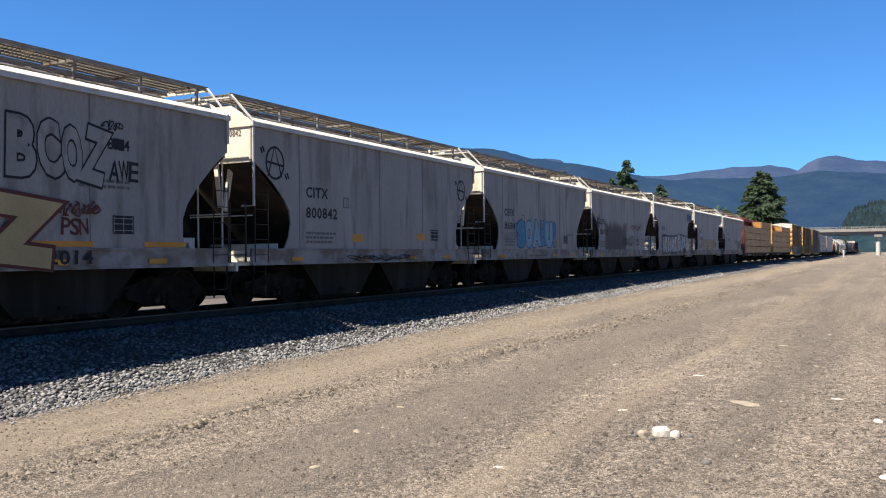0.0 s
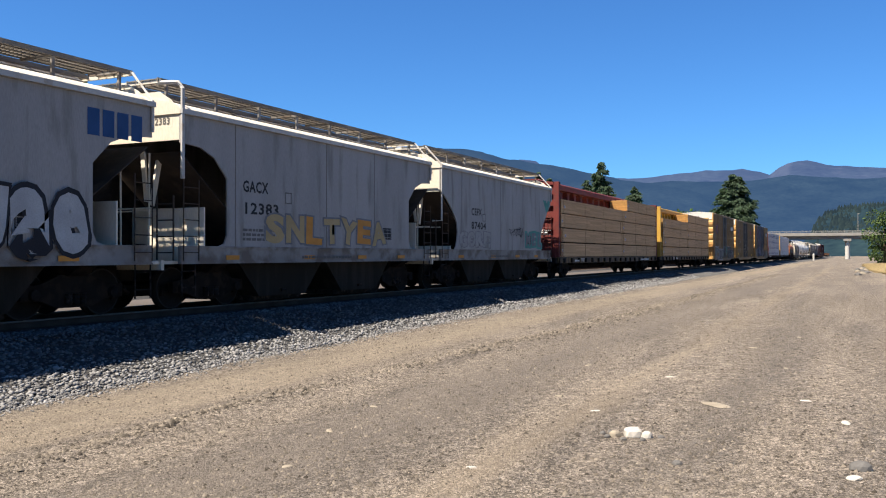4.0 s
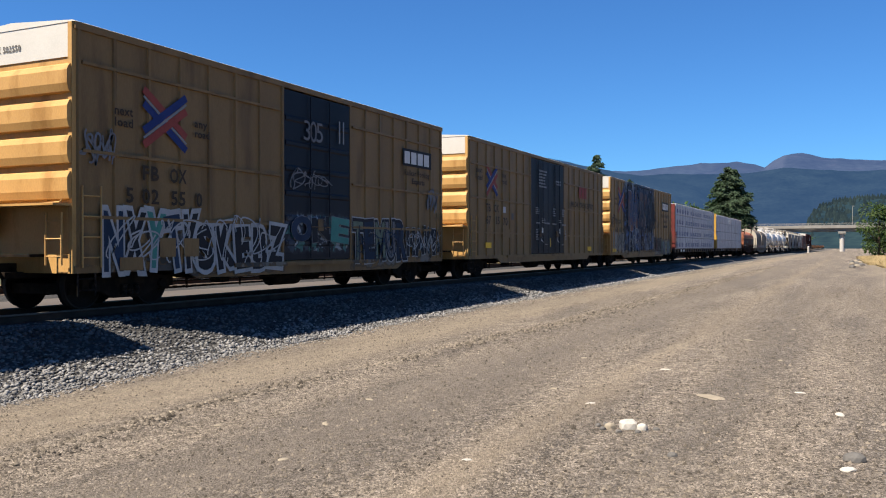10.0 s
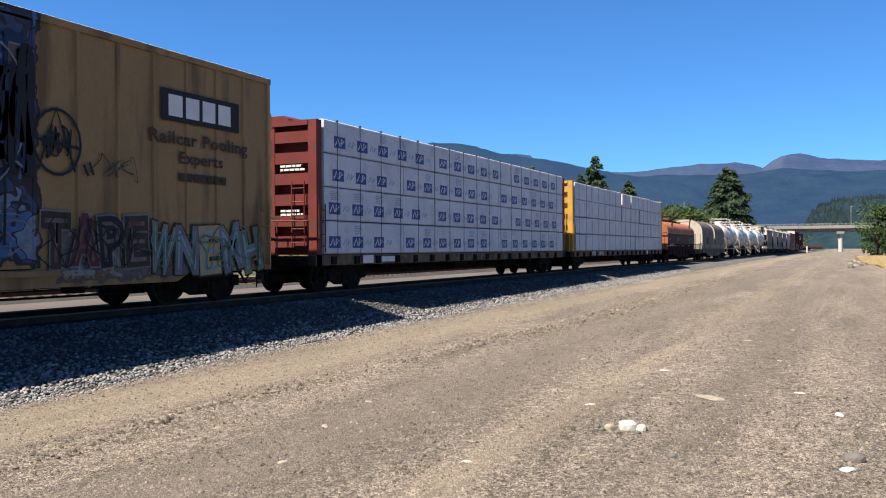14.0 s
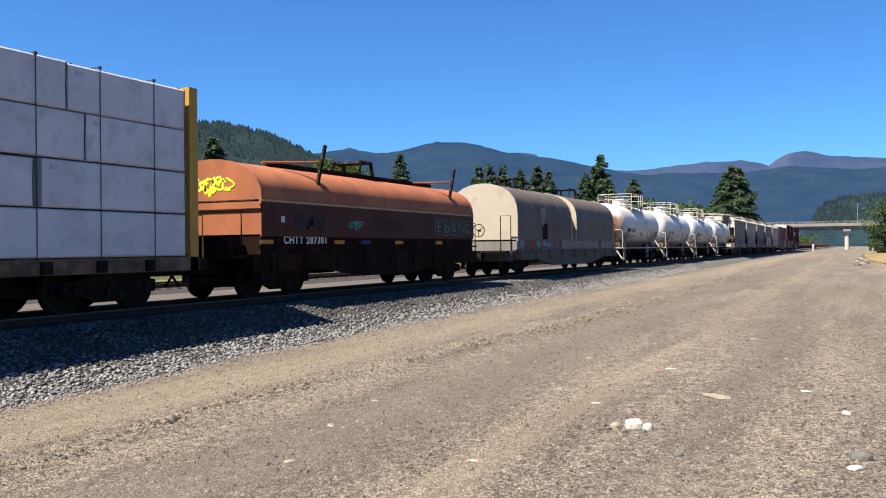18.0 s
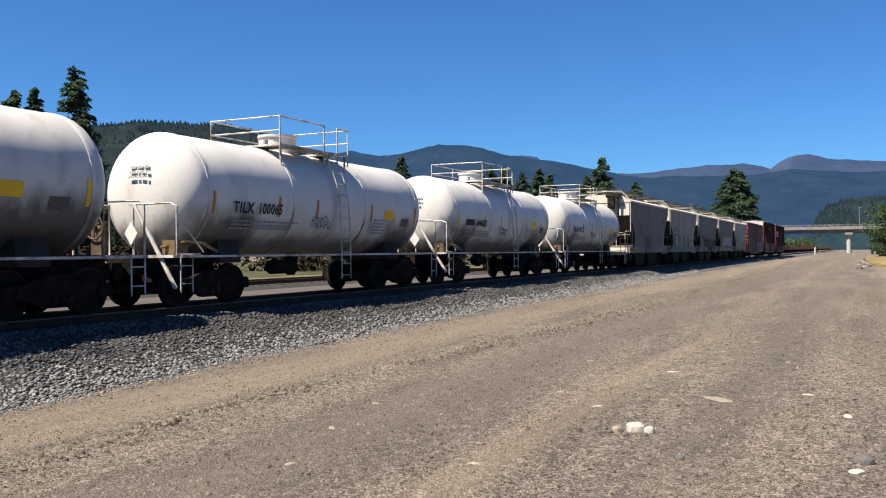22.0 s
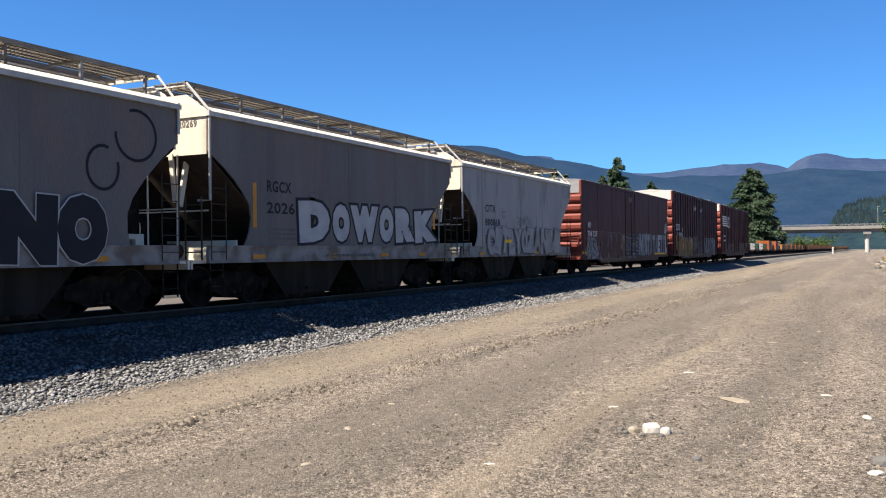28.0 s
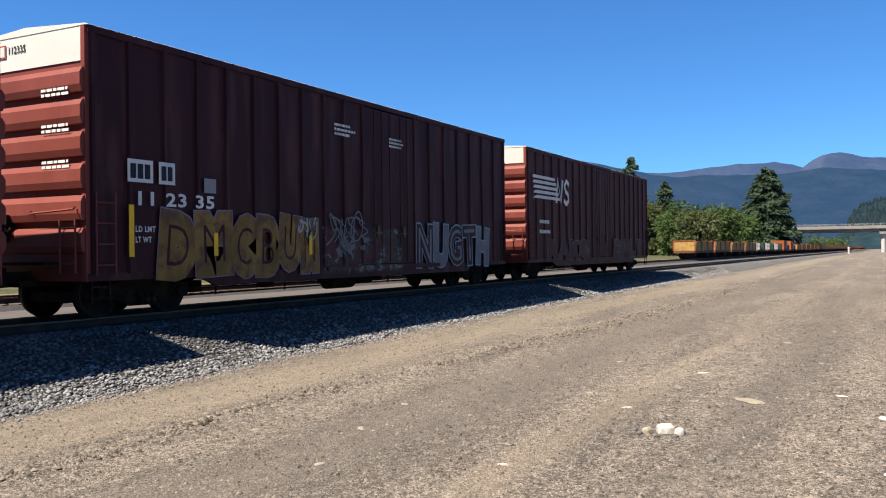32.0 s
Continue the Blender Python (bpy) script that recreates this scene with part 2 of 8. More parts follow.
# bays are near black, with the shade under the car in their colour
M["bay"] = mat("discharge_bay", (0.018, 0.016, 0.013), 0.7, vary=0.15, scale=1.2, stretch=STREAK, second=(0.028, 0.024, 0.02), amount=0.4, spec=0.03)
M["spray_moss"] = mat("spray_moss", (0.12, 0.15, 0.11), 0.6, vary=0.2, scale=3)
M["spray_navy"] = mat("spray_navy", (0.018, 0.032, 0.062), 0.6, vary=0.2, scale=2)
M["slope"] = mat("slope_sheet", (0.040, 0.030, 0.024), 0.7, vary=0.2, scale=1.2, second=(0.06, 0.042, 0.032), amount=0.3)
M["grate"] = mat("grating", (0.16, 0.145, 0.125), 0.7, metal=0.0, vary=0.2, scale=2)
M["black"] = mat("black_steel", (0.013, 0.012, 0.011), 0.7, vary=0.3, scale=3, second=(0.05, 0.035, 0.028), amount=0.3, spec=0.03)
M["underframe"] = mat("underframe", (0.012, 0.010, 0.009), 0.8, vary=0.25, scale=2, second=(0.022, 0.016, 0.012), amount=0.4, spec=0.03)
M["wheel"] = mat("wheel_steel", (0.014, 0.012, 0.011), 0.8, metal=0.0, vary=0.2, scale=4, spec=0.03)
M["tread"] = mat("wheel_tread", (0.025, 0.022, 0.02), 0.7, metal=0.2, vary=0.1, scale=4)
# side yellows are lowered for shade; end_yellow is the same paint as sunlit
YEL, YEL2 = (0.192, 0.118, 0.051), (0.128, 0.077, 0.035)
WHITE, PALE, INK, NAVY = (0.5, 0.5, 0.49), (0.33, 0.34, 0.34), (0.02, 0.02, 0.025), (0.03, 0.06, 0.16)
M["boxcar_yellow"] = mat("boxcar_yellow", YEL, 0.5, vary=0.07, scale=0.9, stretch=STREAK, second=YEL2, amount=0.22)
GRIME = [(-1, 20, -3, 3, 0, 1.5, (0.10, 0.06, 0.03), 0.45, 0.9)]
M["boxcar_tagged"] = mat("boxcar_tagged", YEL, 0.5, vary=0.07, scale=0.9, stretch=STREAK, second=YEL2, amount=0.3, stains=GRIME,
                         paints=[(0.7, 6.4, 0.55, 1.7, (0.09, 0.06, 0.035), [(0.16, 0.15, 0.13), (0.05, 0.05, 0.05), (0.2, 0.12, 0.05), (0.10, 0.10, 0.10)], 0.4),
                                 (9.4, 14.6, 0.55, 1.7, (0.09, 0.06, 0.035), [(0.15, 0.14, 0.13), (0.06, 0.055, 0.05), (0.19, 0.11, 0.045)], 0.4)])
M["boxcar_mural"] = mat("boxcar_mural", (0.245, 0.150, 0.064), 0.5, vary=0.07, scale=0.9, stretch=STREAK, second=YEL2, amount=0.3, stains=GRIME + [(0.5, 4.4, -3, 3, 0.8, 2.2, (0.24, 0.235, 0.225), 0.85, 0.25)],
                        paints=[(3.3, 12.0, 0.9, 5.6, (0.012, 0.014, 0.022), [(0.02, 0.025, 0.05), (0.05, 0.11, 0.24), (0.012, 0.014, 0.02), (0.03, 0.05, 0.12), (0.14, 0.18, 0.24)], 0.45),
                                (12.3, 17.7, 0.6, 1.6, (0.07, 0.055, 0.05), [(0.2, 0.19, 0.17), (0.16, 0.09, 0.04), (0.10, 0.09, 0.09)], 0.36)])
M["spray_flesh"] = mat("spray_flesh", (0.155, 0.082, 0.066), 0.6, vary=0.2, scale=1.2, second=(0.14, 0.075, 0.06), amount=0.5)
M["spray_pink"] = mat("spray_pink", (0.125, 0.088, 0.088), 0.6, vary=0.2, scale=1.2, second=(0.08, 0.04, 0.045), amount=0.4)
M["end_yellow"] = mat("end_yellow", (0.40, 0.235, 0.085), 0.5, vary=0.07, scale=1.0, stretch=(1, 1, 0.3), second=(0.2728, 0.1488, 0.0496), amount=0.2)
M["end_white"] = mat("end_white", (0.4687, 0.4464, 0.4018), 0.5, vary=0.05, scale=1.0)
M["door_black"] = mat("door_black", (0.008, 0.009, 0.014), 0.5, vary=0.2, scale=1.2, stretch=STREAK, second=(0.014, 0.015, 0.019), amount=0.3)
M["door_tagged"] = mat("door_tagged", (0.009, 0.010, 0.015), 0.45, vary=0.2, scale=1.2, stretch=STREAK,
                       paints=[(6.3, 9.4, 1.0, 2.1, INK, [(0.05, 0.06, 0.08), (0.25, 0.28, 0.3), INK, (0.06, 0.15, 0.14)], 0.3)])
# side reds are darkened for shade, end_red keeps sunlight in its colour
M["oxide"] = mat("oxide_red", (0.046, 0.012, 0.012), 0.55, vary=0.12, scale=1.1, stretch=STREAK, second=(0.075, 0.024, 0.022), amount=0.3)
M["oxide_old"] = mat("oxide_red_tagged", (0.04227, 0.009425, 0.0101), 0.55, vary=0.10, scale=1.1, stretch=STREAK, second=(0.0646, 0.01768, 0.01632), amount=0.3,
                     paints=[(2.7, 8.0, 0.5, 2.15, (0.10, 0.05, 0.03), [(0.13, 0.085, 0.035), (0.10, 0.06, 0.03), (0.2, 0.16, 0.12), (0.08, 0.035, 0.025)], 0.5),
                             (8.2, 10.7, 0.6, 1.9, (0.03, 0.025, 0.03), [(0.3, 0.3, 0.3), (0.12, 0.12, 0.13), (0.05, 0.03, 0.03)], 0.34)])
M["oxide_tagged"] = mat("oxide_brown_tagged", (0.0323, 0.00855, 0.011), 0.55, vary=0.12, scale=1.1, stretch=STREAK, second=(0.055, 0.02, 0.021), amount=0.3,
                        paints=[(7.0, 11.0, 0.6, 1.9, (0.03, 0.02, 0.025), [(0.085, 0.027, 0.028), (0.14, 0.14, 0.14), (0.06, 0.05, 0.03)], 0.25)])
M["spray_ochre"] = mat("spray_ochre", (0.20, 0.118, 0.032), 0.6, vary=0.25, scale=1.5, second=(0.10, 0.055, 0.03), amount=0.4)
M["spray_lilac"] = mat("spray_lilac", (0.17, 0.14, 0.21), 0.6, vary=0.2, scale=2)
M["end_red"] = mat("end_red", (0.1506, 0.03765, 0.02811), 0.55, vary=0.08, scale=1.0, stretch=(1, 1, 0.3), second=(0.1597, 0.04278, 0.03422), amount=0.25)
M["beam_red"] = mat("beam_red", (0.1125, 0.0255, 0.0225), 0.6, vary=0.12, scale=1.2, second=(0.0825, 0.03, 0.02625), amount=0.3)
M["beam_yellow"] = mat("beam_yellow", (0.3795, 0.2243, 0.04485), 0.5, vary=0.08, scale=1.2, second=(0.315, 0.18, 0.0525), amount=0.25)
M["sill_dark"] = mat("deck_sill", (0.085, 0.06, 0.045), 0.75, vary=0.25, scale=1.5, second=(0.15, 0.10, 0.05), amount=0.4)
M["lumber"] = mat("lumber", (0.46, 0.285, 0.145), 0.75, vary=0.08, scale=0.8, stretch=(0.25, 1, 3), fine=0.1, fine_scale=30, layers=0.047)
M["lumber_end"] = mat("lumber_end", (0.2902, 0.159, 0.05301), 0.75, vary=0.12, scale=6, layers=0.047)
M["wrap"] = mat("wrap", (0.45, 0.445, 0.47), 0.42, vary=0.07, scale=0.9, bump=0.03, bump_scale=2.2, fine=0.06, fine_scale=9, second=(0.37, 0.365, 0.385), amount=0.25)
M["wrap_blue"] = mat("wrap_print", (0.035, 0.055, 0.17), 0.45, vary=0.05, scale=2)
M["wrap_grey"] = mat("wrap_print_grey", (0.20, 0.23, 0.30), 0.45, vary=0.05, scale=2)
M["strap"] = mat("strap", (0.04, 0.04, 0.045), 0.6, vary=0.1, scale=2)
M["tag_white"] = mat("paper_tag", (0.42, 0.42, 0.45), 0.6, vary=0.1, scale=20)
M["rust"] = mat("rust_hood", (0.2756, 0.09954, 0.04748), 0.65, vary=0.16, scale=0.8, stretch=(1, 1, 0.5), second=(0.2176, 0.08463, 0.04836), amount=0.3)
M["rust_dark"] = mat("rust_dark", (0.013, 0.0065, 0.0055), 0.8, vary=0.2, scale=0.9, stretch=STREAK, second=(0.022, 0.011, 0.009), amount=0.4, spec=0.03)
M["coil_grey"] = mat("coil_hood", (0.104, 0.086, 0.0725), 0.6, vary=0.12, scale=0.8, stretch=(1, 1, 0.4), second=(0.085, 0.070, 0.060), amount=0.35)
# hood ends are much paler than the hoods: sunlight put into the colour
M["coil_end"] = mat("coil_hood_end", (0.36, 0.315, 0.25), 0.65, vary=0.05, scale=0.7, second=(0.30, 0.255, 0.20), amount=0.12)
M["coil_base"] = mat("coil_base", (0.165, 0.156, 0.1425), 0.6, vary=0.12, scale=1.0, stretch=STREAK, second=(0.1425, 0.12, 0.105), amount=0.4,
                     paints=[(0.2, 6.2, 1.05, 1.6, (0.05, 0.02, 0.02), [(0.22, 0.03, 0.03), (0.05, 0.2, 0.2), (0.25, 0.04, 0.04), (0.10, 0.18, 0.24), (0.2, 0.03, 0.03)], 0.5)])
M["coil_sill"] = mat("coil_sill", (0.0675, 0.063, 0.0576), 0.65, vary=0.15, scale=1.0, stretch=STREAK, second=(0.0675, 0.05625, 0.045), amount=0.45)
# full-length bands along the belly: grime, and underside shade painted in with it
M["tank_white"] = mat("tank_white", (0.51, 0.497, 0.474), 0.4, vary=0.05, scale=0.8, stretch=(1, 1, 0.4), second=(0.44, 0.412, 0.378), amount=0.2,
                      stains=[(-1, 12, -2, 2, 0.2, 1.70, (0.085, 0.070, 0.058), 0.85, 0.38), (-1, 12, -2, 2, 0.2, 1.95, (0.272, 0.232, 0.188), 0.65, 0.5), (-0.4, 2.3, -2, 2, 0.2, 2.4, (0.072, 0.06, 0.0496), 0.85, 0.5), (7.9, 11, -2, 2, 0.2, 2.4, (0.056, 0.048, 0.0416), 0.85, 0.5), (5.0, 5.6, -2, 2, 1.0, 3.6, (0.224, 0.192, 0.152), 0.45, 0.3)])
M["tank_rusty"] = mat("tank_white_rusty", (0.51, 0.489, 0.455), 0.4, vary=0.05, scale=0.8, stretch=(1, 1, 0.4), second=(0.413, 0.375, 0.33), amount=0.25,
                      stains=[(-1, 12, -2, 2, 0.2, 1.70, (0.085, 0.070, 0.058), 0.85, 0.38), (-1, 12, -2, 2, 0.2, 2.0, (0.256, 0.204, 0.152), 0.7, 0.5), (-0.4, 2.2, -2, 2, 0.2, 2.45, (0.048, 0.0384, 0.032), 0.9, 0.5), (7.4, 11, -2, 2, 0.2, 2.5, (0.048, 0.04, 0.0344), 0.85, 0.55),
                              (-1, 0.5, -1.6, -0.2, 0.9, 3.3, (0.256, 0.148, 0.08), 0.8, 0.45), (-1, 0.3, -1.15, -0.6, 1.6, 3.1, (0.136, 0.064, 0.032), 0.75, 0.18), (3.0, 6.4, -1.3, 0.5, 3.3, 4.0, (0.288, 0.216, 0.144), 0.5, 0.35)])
M["tank_rail"] = mat("tank_rail", (0.44, 0.425, 0.40), 0.5, vary=0.12, scale=1.5, second=(0.20, 0.145, 0.10), amount=0.35)
M["tank_grime"] = mat("tank_grime", (0.035, 0.03, 0.027), 0.8, vary=0.25, scale=1.5)
M["letter_black"] = mat("letter_black", (0.02, 0.02, 0.022), 0.6, vary=0.05)
M["letter_brown"] = mat("letter_brown", (0.045, 0.032, 0.022), 0.6, vary=0.1)
M["letter_dim"] = mat("letter_dim", (0.10, 0.095, 0.09), 0.6, vary=0.1)
M["letter_white"] = mat("letter_white", (0.55, 0.54, 0.52), 0.6, vary=0.06)
M["letter_grey"] = mat("letter_grey", (0.22, 0.22, 0.22), 0.6, vary=0.06)
M["mark_yellow"] = mat("mark_yellow", (0.72, 0.42, 0.03), 0.5, vary=0.06)
M["mark_orange"] = mat("mark_orange", (0.42, 0.19, 0.04), 0.6, vary=0.1)
M["mark_red"] = mat("mark_red", (0.24, 0.052, 0.042), 0.6, vary=0.08)
M["mark_blue"] = mat("mark_blue", (0.022, 0.036, 0.130), 0.6, vary=0.08)
M["spray_white"] = mat("spray_white", (0.328, 0.328, 0.328), 0.6, vary=0.1, scale=3)
M["spray_grey"] = mat("spray_grey", (0.14, 0.14, 0.15), 0.6, vary=0.15, scale=3)
M["spray_faded"] = mat("spray_faded", (0.058, 0.056, 0.054), 0.7, vary=0.3, scale=2.5)
M["spray_black"] = mat("spray_black", (0.018, 0.018, 0.022), 0.6, vary=0.1)
M["spray_blue"] = mat("spray_blue", (0.054, 0.162, 0.252), 0.6, vary=0.12, scale=2)
M["spray_pale"] = mat("spray_pale_blue", (0.16, 0.255, 0.3024), 0.6, vary=0.12, scale=2)
M["spray_deep"] = mat("spray_deep_blue", (0.021, 0.06, 0.156), 0.6, vary=0.12, scale=2)
M["spray_teal"] = mat("spray_teal", (0.06, 0.20, 0.17), 0.6, vary=0.12, scale=2)
M["spray_tan"] = mat("spray_tan", (0.32, 0.24, 0.12), 0.6, vary=0.1, scale=2)
M["spray_rust"] = mat("spray_rust", (0.085, 0.028, 0.024), 0.6, vary=0.1, scale=2)
M["spray_lime"] = mat("spray_lime", (0.5, 0.62, 0.04), 0.6, vary=0.1, scale=2)
M["bark"] = mat("bark", (0.07, 0.05, 0.035), 0.9, vary=0.2, scale=4)
M["needles"] = mat("needles", (0.05053, 0.07657, 0.04594), 0.9, vary=0.25, scale=0.4, spec=0.15, per_piece=0.5)
M["leaf"] = mat("leaf", (0.06609, 0.09511, 0.03385), 0.9, vary=0.2, scale=0.4, spec=0.15, per_piece=0.5)
M["leaf_olive"] = mat("leaf_olive", (0.07899, 0.08544, 0.0403), 0.9, vary=0.2, scale=0.4, spec=0.15, per_piece=0.5)
# the hills shine a faint blue: distance haze put into their emission
M["hill_near"] = mat("forest_near", (0.0105, 0.0150, 0.0105), 1.0, vary=0.35, scale=0.03, spec=0.0, fine=0.4, fine_scale=0.3, haze_glow=((0.0136, 0.0265, 0.0440), 0.36))
M["hill_mid"] = mat("forest_mid", (0.00558, 0.00806, 0.00806), 1.0, vary=0.35, scale=0.010, spec=0.0, fine=0.45, fine_scale=0.09, haze_glow=((0.0186, 0.04588, 0.1029), 0.574))
M["hill_far"] = mat("forest_far", (0.0100, 0.0128, 0.0140), 1.0, vary=0.35, scale=0.005, spec=0.0, fine=0.4, fine_scale=0.04, second=(0.017, 0.0175, 0.020), amount=0.14, haze_glow=((0.0355, 0.0600, 0.1333), 0.64),
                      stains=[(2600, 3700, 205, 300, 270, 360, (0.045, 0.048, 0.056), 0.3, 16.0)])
M["hill_side"] = mat("forest_side", (0.00806, 0.01364, 0.01116), 1.0, vary=0.35, scale=0.012, spec=0.0, fine=0.45, fine_scale=0.1, haze_glow=((0.01364, 0.03224, 0.0589), 0.447))
for key in ("needles", "leaf", "leaf_olive"):      # leaves let some light through
    n, l = M[key].node_tree.nodes, M[key].node_tree.links
    bs = n["Principled BSDF"]
    tone = bs.inputs["Base Color"].links[0].from_socket
    warm = n.new("ShaderNodeMix")
    warm.data_type, warm.blend_type = "RGBA", "MULTIPLY"
    warm.inputs[0].default_value = 1.0
    warm.inputs[7].default_value = (0.9, 1.2, 0.65, 1)
    l.new(tone, warm.inputs[6])
    thin = n.new("ShaderNodeBsdfTranslucent")
    l.new(warm.outputs[2], thin.inputs["Color"])
    both = n.new("ShaderNodeMixShader")
    both.inputs[0].default_value = 0.42
    l.new(bs.outputs[0], both.inputs[1])
    l.new(thin.outputs[0], both.inputs[2])
    l.new(both.outputs[0], n["Material Output"].inputs["Surface"])
M["concrete"] = mat("concrete", (0.1984, 0.1885, 0.1736), 0.85, vary=0.08, scale=0.4, stretch=STREAK, second=(0.1736, 0.1612, 0.1488), amount=0.3)
M["mow_yellow"] = mat("mow_yellow", (0.2976, 0.1885, 0.05456), 0.6, vary=0.12, scale=0.8, second=(0.2232, 0.1116, 0.0434), amount=0.35)
M["mow_orange"] = mat("mow_orange", (0.2381, 0.06944, 0.0248), 0.6, vary=0.12, scale=0.8)
M["mow_rust"] = mat("mow_rust", (0.1054, 0.0465, 0.0279), 0.7, vary=0.2, scale=0.8)
M["mow_green"] = mat("mow_green", (0.0217, 0.0434, 0.031), 0.6, vary=0.15, scale=0.8)


# ---- mesh helpers ----
class Builder:
    """Gathers simple solids into one mesh."""

    def __init__(self):
        self.v, self.f = [], []

    def add(self, verts, faces):
        k = len(self.v)
        self.v += [tuple(p) for p in verts]
        self.f += [tuple(i + k for i in f) for f in faces]
        return self

    def box(self, x0, x1, y0, y1, z0, z1):
        return self.add([(x0, y0, z0), (x1, y0, z0), (x1, y1, z0), (x0, y1, z0), (x0, y0, z1), (x1, y0, z1), (x1, y1, z1), (x0, y1, z1)],
                        [(0, 3, 2, 1), (4, 5, 6, 7), (0, 1, 5, 4), (1, 2, 6, 5), (2, 3, 7, 6), (3, 0, 4, 7)])

    def prism(self, axis, outline, a, b):
        """An outline in the plane across an axis, drawn out from a to b along it."""
        n = len(outline)
        put = {"x": lambda p, s: (s, p[0], p[1]), "y": lambda p, s: (p[0], s, p[1]), "z": lambda p, s: (p[0], p[1], s)}[axis]
        v = [put(p, a) for p in outline] + [put(p, b) for p in outline]
        f = [tuple(range(n)), tuple(range(2 * n - 1, n - 1, -1))]
        f += [(i, i + n, (i + 1) % n + n, (i + 1) % n) for i in range(n)]
        return self.add(v, f)

    def tube(self, points, r, n=6):
        """A round bar through the points."""
        pts = [Vector(p) for p in points]
        k = len(self.v)
        for i, p in enumerate(pts):
            d = (pts[min(i + 1, len(pts) - 1)] - pts[max(i - 1, 0)]).normalized()
            u = d.cross(Vector((0, 0, 1)) if abs(d.z) < 0.9 else Vector((1, 0, 0))).normalized()
            w = d.cross(u)
            self.v += [tuple(p + r * (math.cos(2 * math.pi * j / n) * u + math.sin(2 * math.pi * j / n) * w)) for j in range(n)]
        for i in range(len(pts) - 1):
            for j in range(n):
                a, b = k + i * n + j, k + i * n + (j + 1) % n
                self.f.append((a, b, b + n, a + n))
        self.f += [tuple(k + j for j in range(n))[::-1], tuple(k + (len(pts) - 1) * n + j for j in range(n))]
        return self

    def lathe(self, axis, profile, centre, n=24):
        """A profile of (along, radius) turned round an axis."""
        k = len(self.v)
        for s, r in profile:
            for j in range(n):
                a = 2 * math.pi * j / n
                c, d = r * math.cos(a), r * math.sin(a)
                o = {"x": (s, c, d), "y": (c, s, d), "z": (c, d, s)}[axis]
                self.v.append(tuple(o[i] + centre[i] for i in range(3)))
        for i in range(len(profile) - 1):
            for j in range(n):
                a, b = k + i * n + j, k + i * n + (j + 1) % n
                self.f.append((a, b, b + n, a + n))
        self.f += [tuple(k + j for j in range(n))[::-1], tuple(k + (len(profile) - 1) * n + j for j in range(n))]
        return self

    def mesh(self, name, material, smooth=False):
        me = bpy.data.meshes.new(name)
        me.from_pydata(self.v, [], self.f)
        bm = bmesh.new()
        bm.from_mesh(me)
        bmesh.ops.recalc_face_normals(bm, faces=bm.faces)
        bm.to_mesh(me)
        bm.free()
        if material:
            me.materials.append(material)
        if smooth:
            me.shade_smooth()
            me.set_sharp_from_angle(angle=radians(35))
        return me


def part(name, built, material, parent, label="", smooth=False):
    me = built if isinstance(built, bpy.types.Mesh) else built.mesh(name, material, smooth)
    ob = new(name, me)
    ob.parent = parent
    if label:
        ob["label"] = label
    return ob


FONT_MESHES = {}


def text_mesh(words, size, material):
    key = (words, size, material.name)
    if key not in FONT_MESHES:
        cu = bpy.data.curves.new("lettering", "FONT")
        cu.body, cu.size, cu.resolution_u, cu.extrude = words, size / 0.72, 2, 0.0
        cu.space_character = 1.1
        cu.offset = size * 0.035
        tmp = bpy.data.objects.new("lettering", cu)
        me = bpy.data.meshes.new_from_object(tmp)
        bpy.data.objects.remove(tmp)
        me.materials.clear()
        me.materials.append(material)
        FONT_MESHES[key] = me
    return FONT_MESHES[key]


def lettering(parent, words, x, z, height, material, y, tilt=0.0, end=False, width=None):
    """Painted words on a side (or on the end that faces down the track), with their lower left corner at x, z."""
    me = text_mesh(words, height, material)
    ob = new("lettering", me)
    ob.parent = parent
    ob.rotation_euler = (radians(90 + tilt), 0, radians(-90) if end else 0)
    ob.location = (y, x, z) if end else (x, y, z)
    if width:
        w = max(v.co.x for v in me.vertices) or 1
        ob.scale = (width / w, 1, 1)
    return ob


def bars(parent, x, z, width, height, rows, material, y, seed=1, name="small_lettering"):
    """Rows of small lettering too small to read."""
    rng = random.Random(seed)
    b = Builder()
    step = height / rows
    for r in range(rows):
        at, zz = x, z + height - (r + 1) * step
        stop = x + width * rng.uniform(0.7, 1.0)
        while at < stop:
            w = rng.uniform(0.06, 0.2)
            e = min(at + w, stop)
            b.add([(at, y, zz), (e, y, zz), (e, y, zz + step * 0.55), (at, y, zz + step * 0.55)], [(0, 1, 2, 3)])
            at += w + 0.03
    return tagged(part(name, b, material, parent), kind="stuff")


def patch(parent, x0, x1, z0, z1, material, y, name="painted_mark"):
    return part(name, Builder().box(x0, x1, y, y + 0.004, z0, z1), material, parent)


def blob(rng, cx, cz, w, h, n=18, rough=0.30, lean=0.15):
    out = []
    p = rng.uniform(0, 6)
    for i in range(n):
        a = 2 * math.pi * i / n
        c, s = math.cos(a), math.sin(a)
        k = (abs(c) ** 3.2 + abs(s) ** 3.2) ** (-1 / 3.2) * (1 + rough * math.sin(2 * a + p) * 0.5 + rng.uniform(-rough, rough) * 0.6)
        out.append((cx + k * c * w / 2 + lean * k * s * h / 2, cz + k * s * h / 2))
    return out


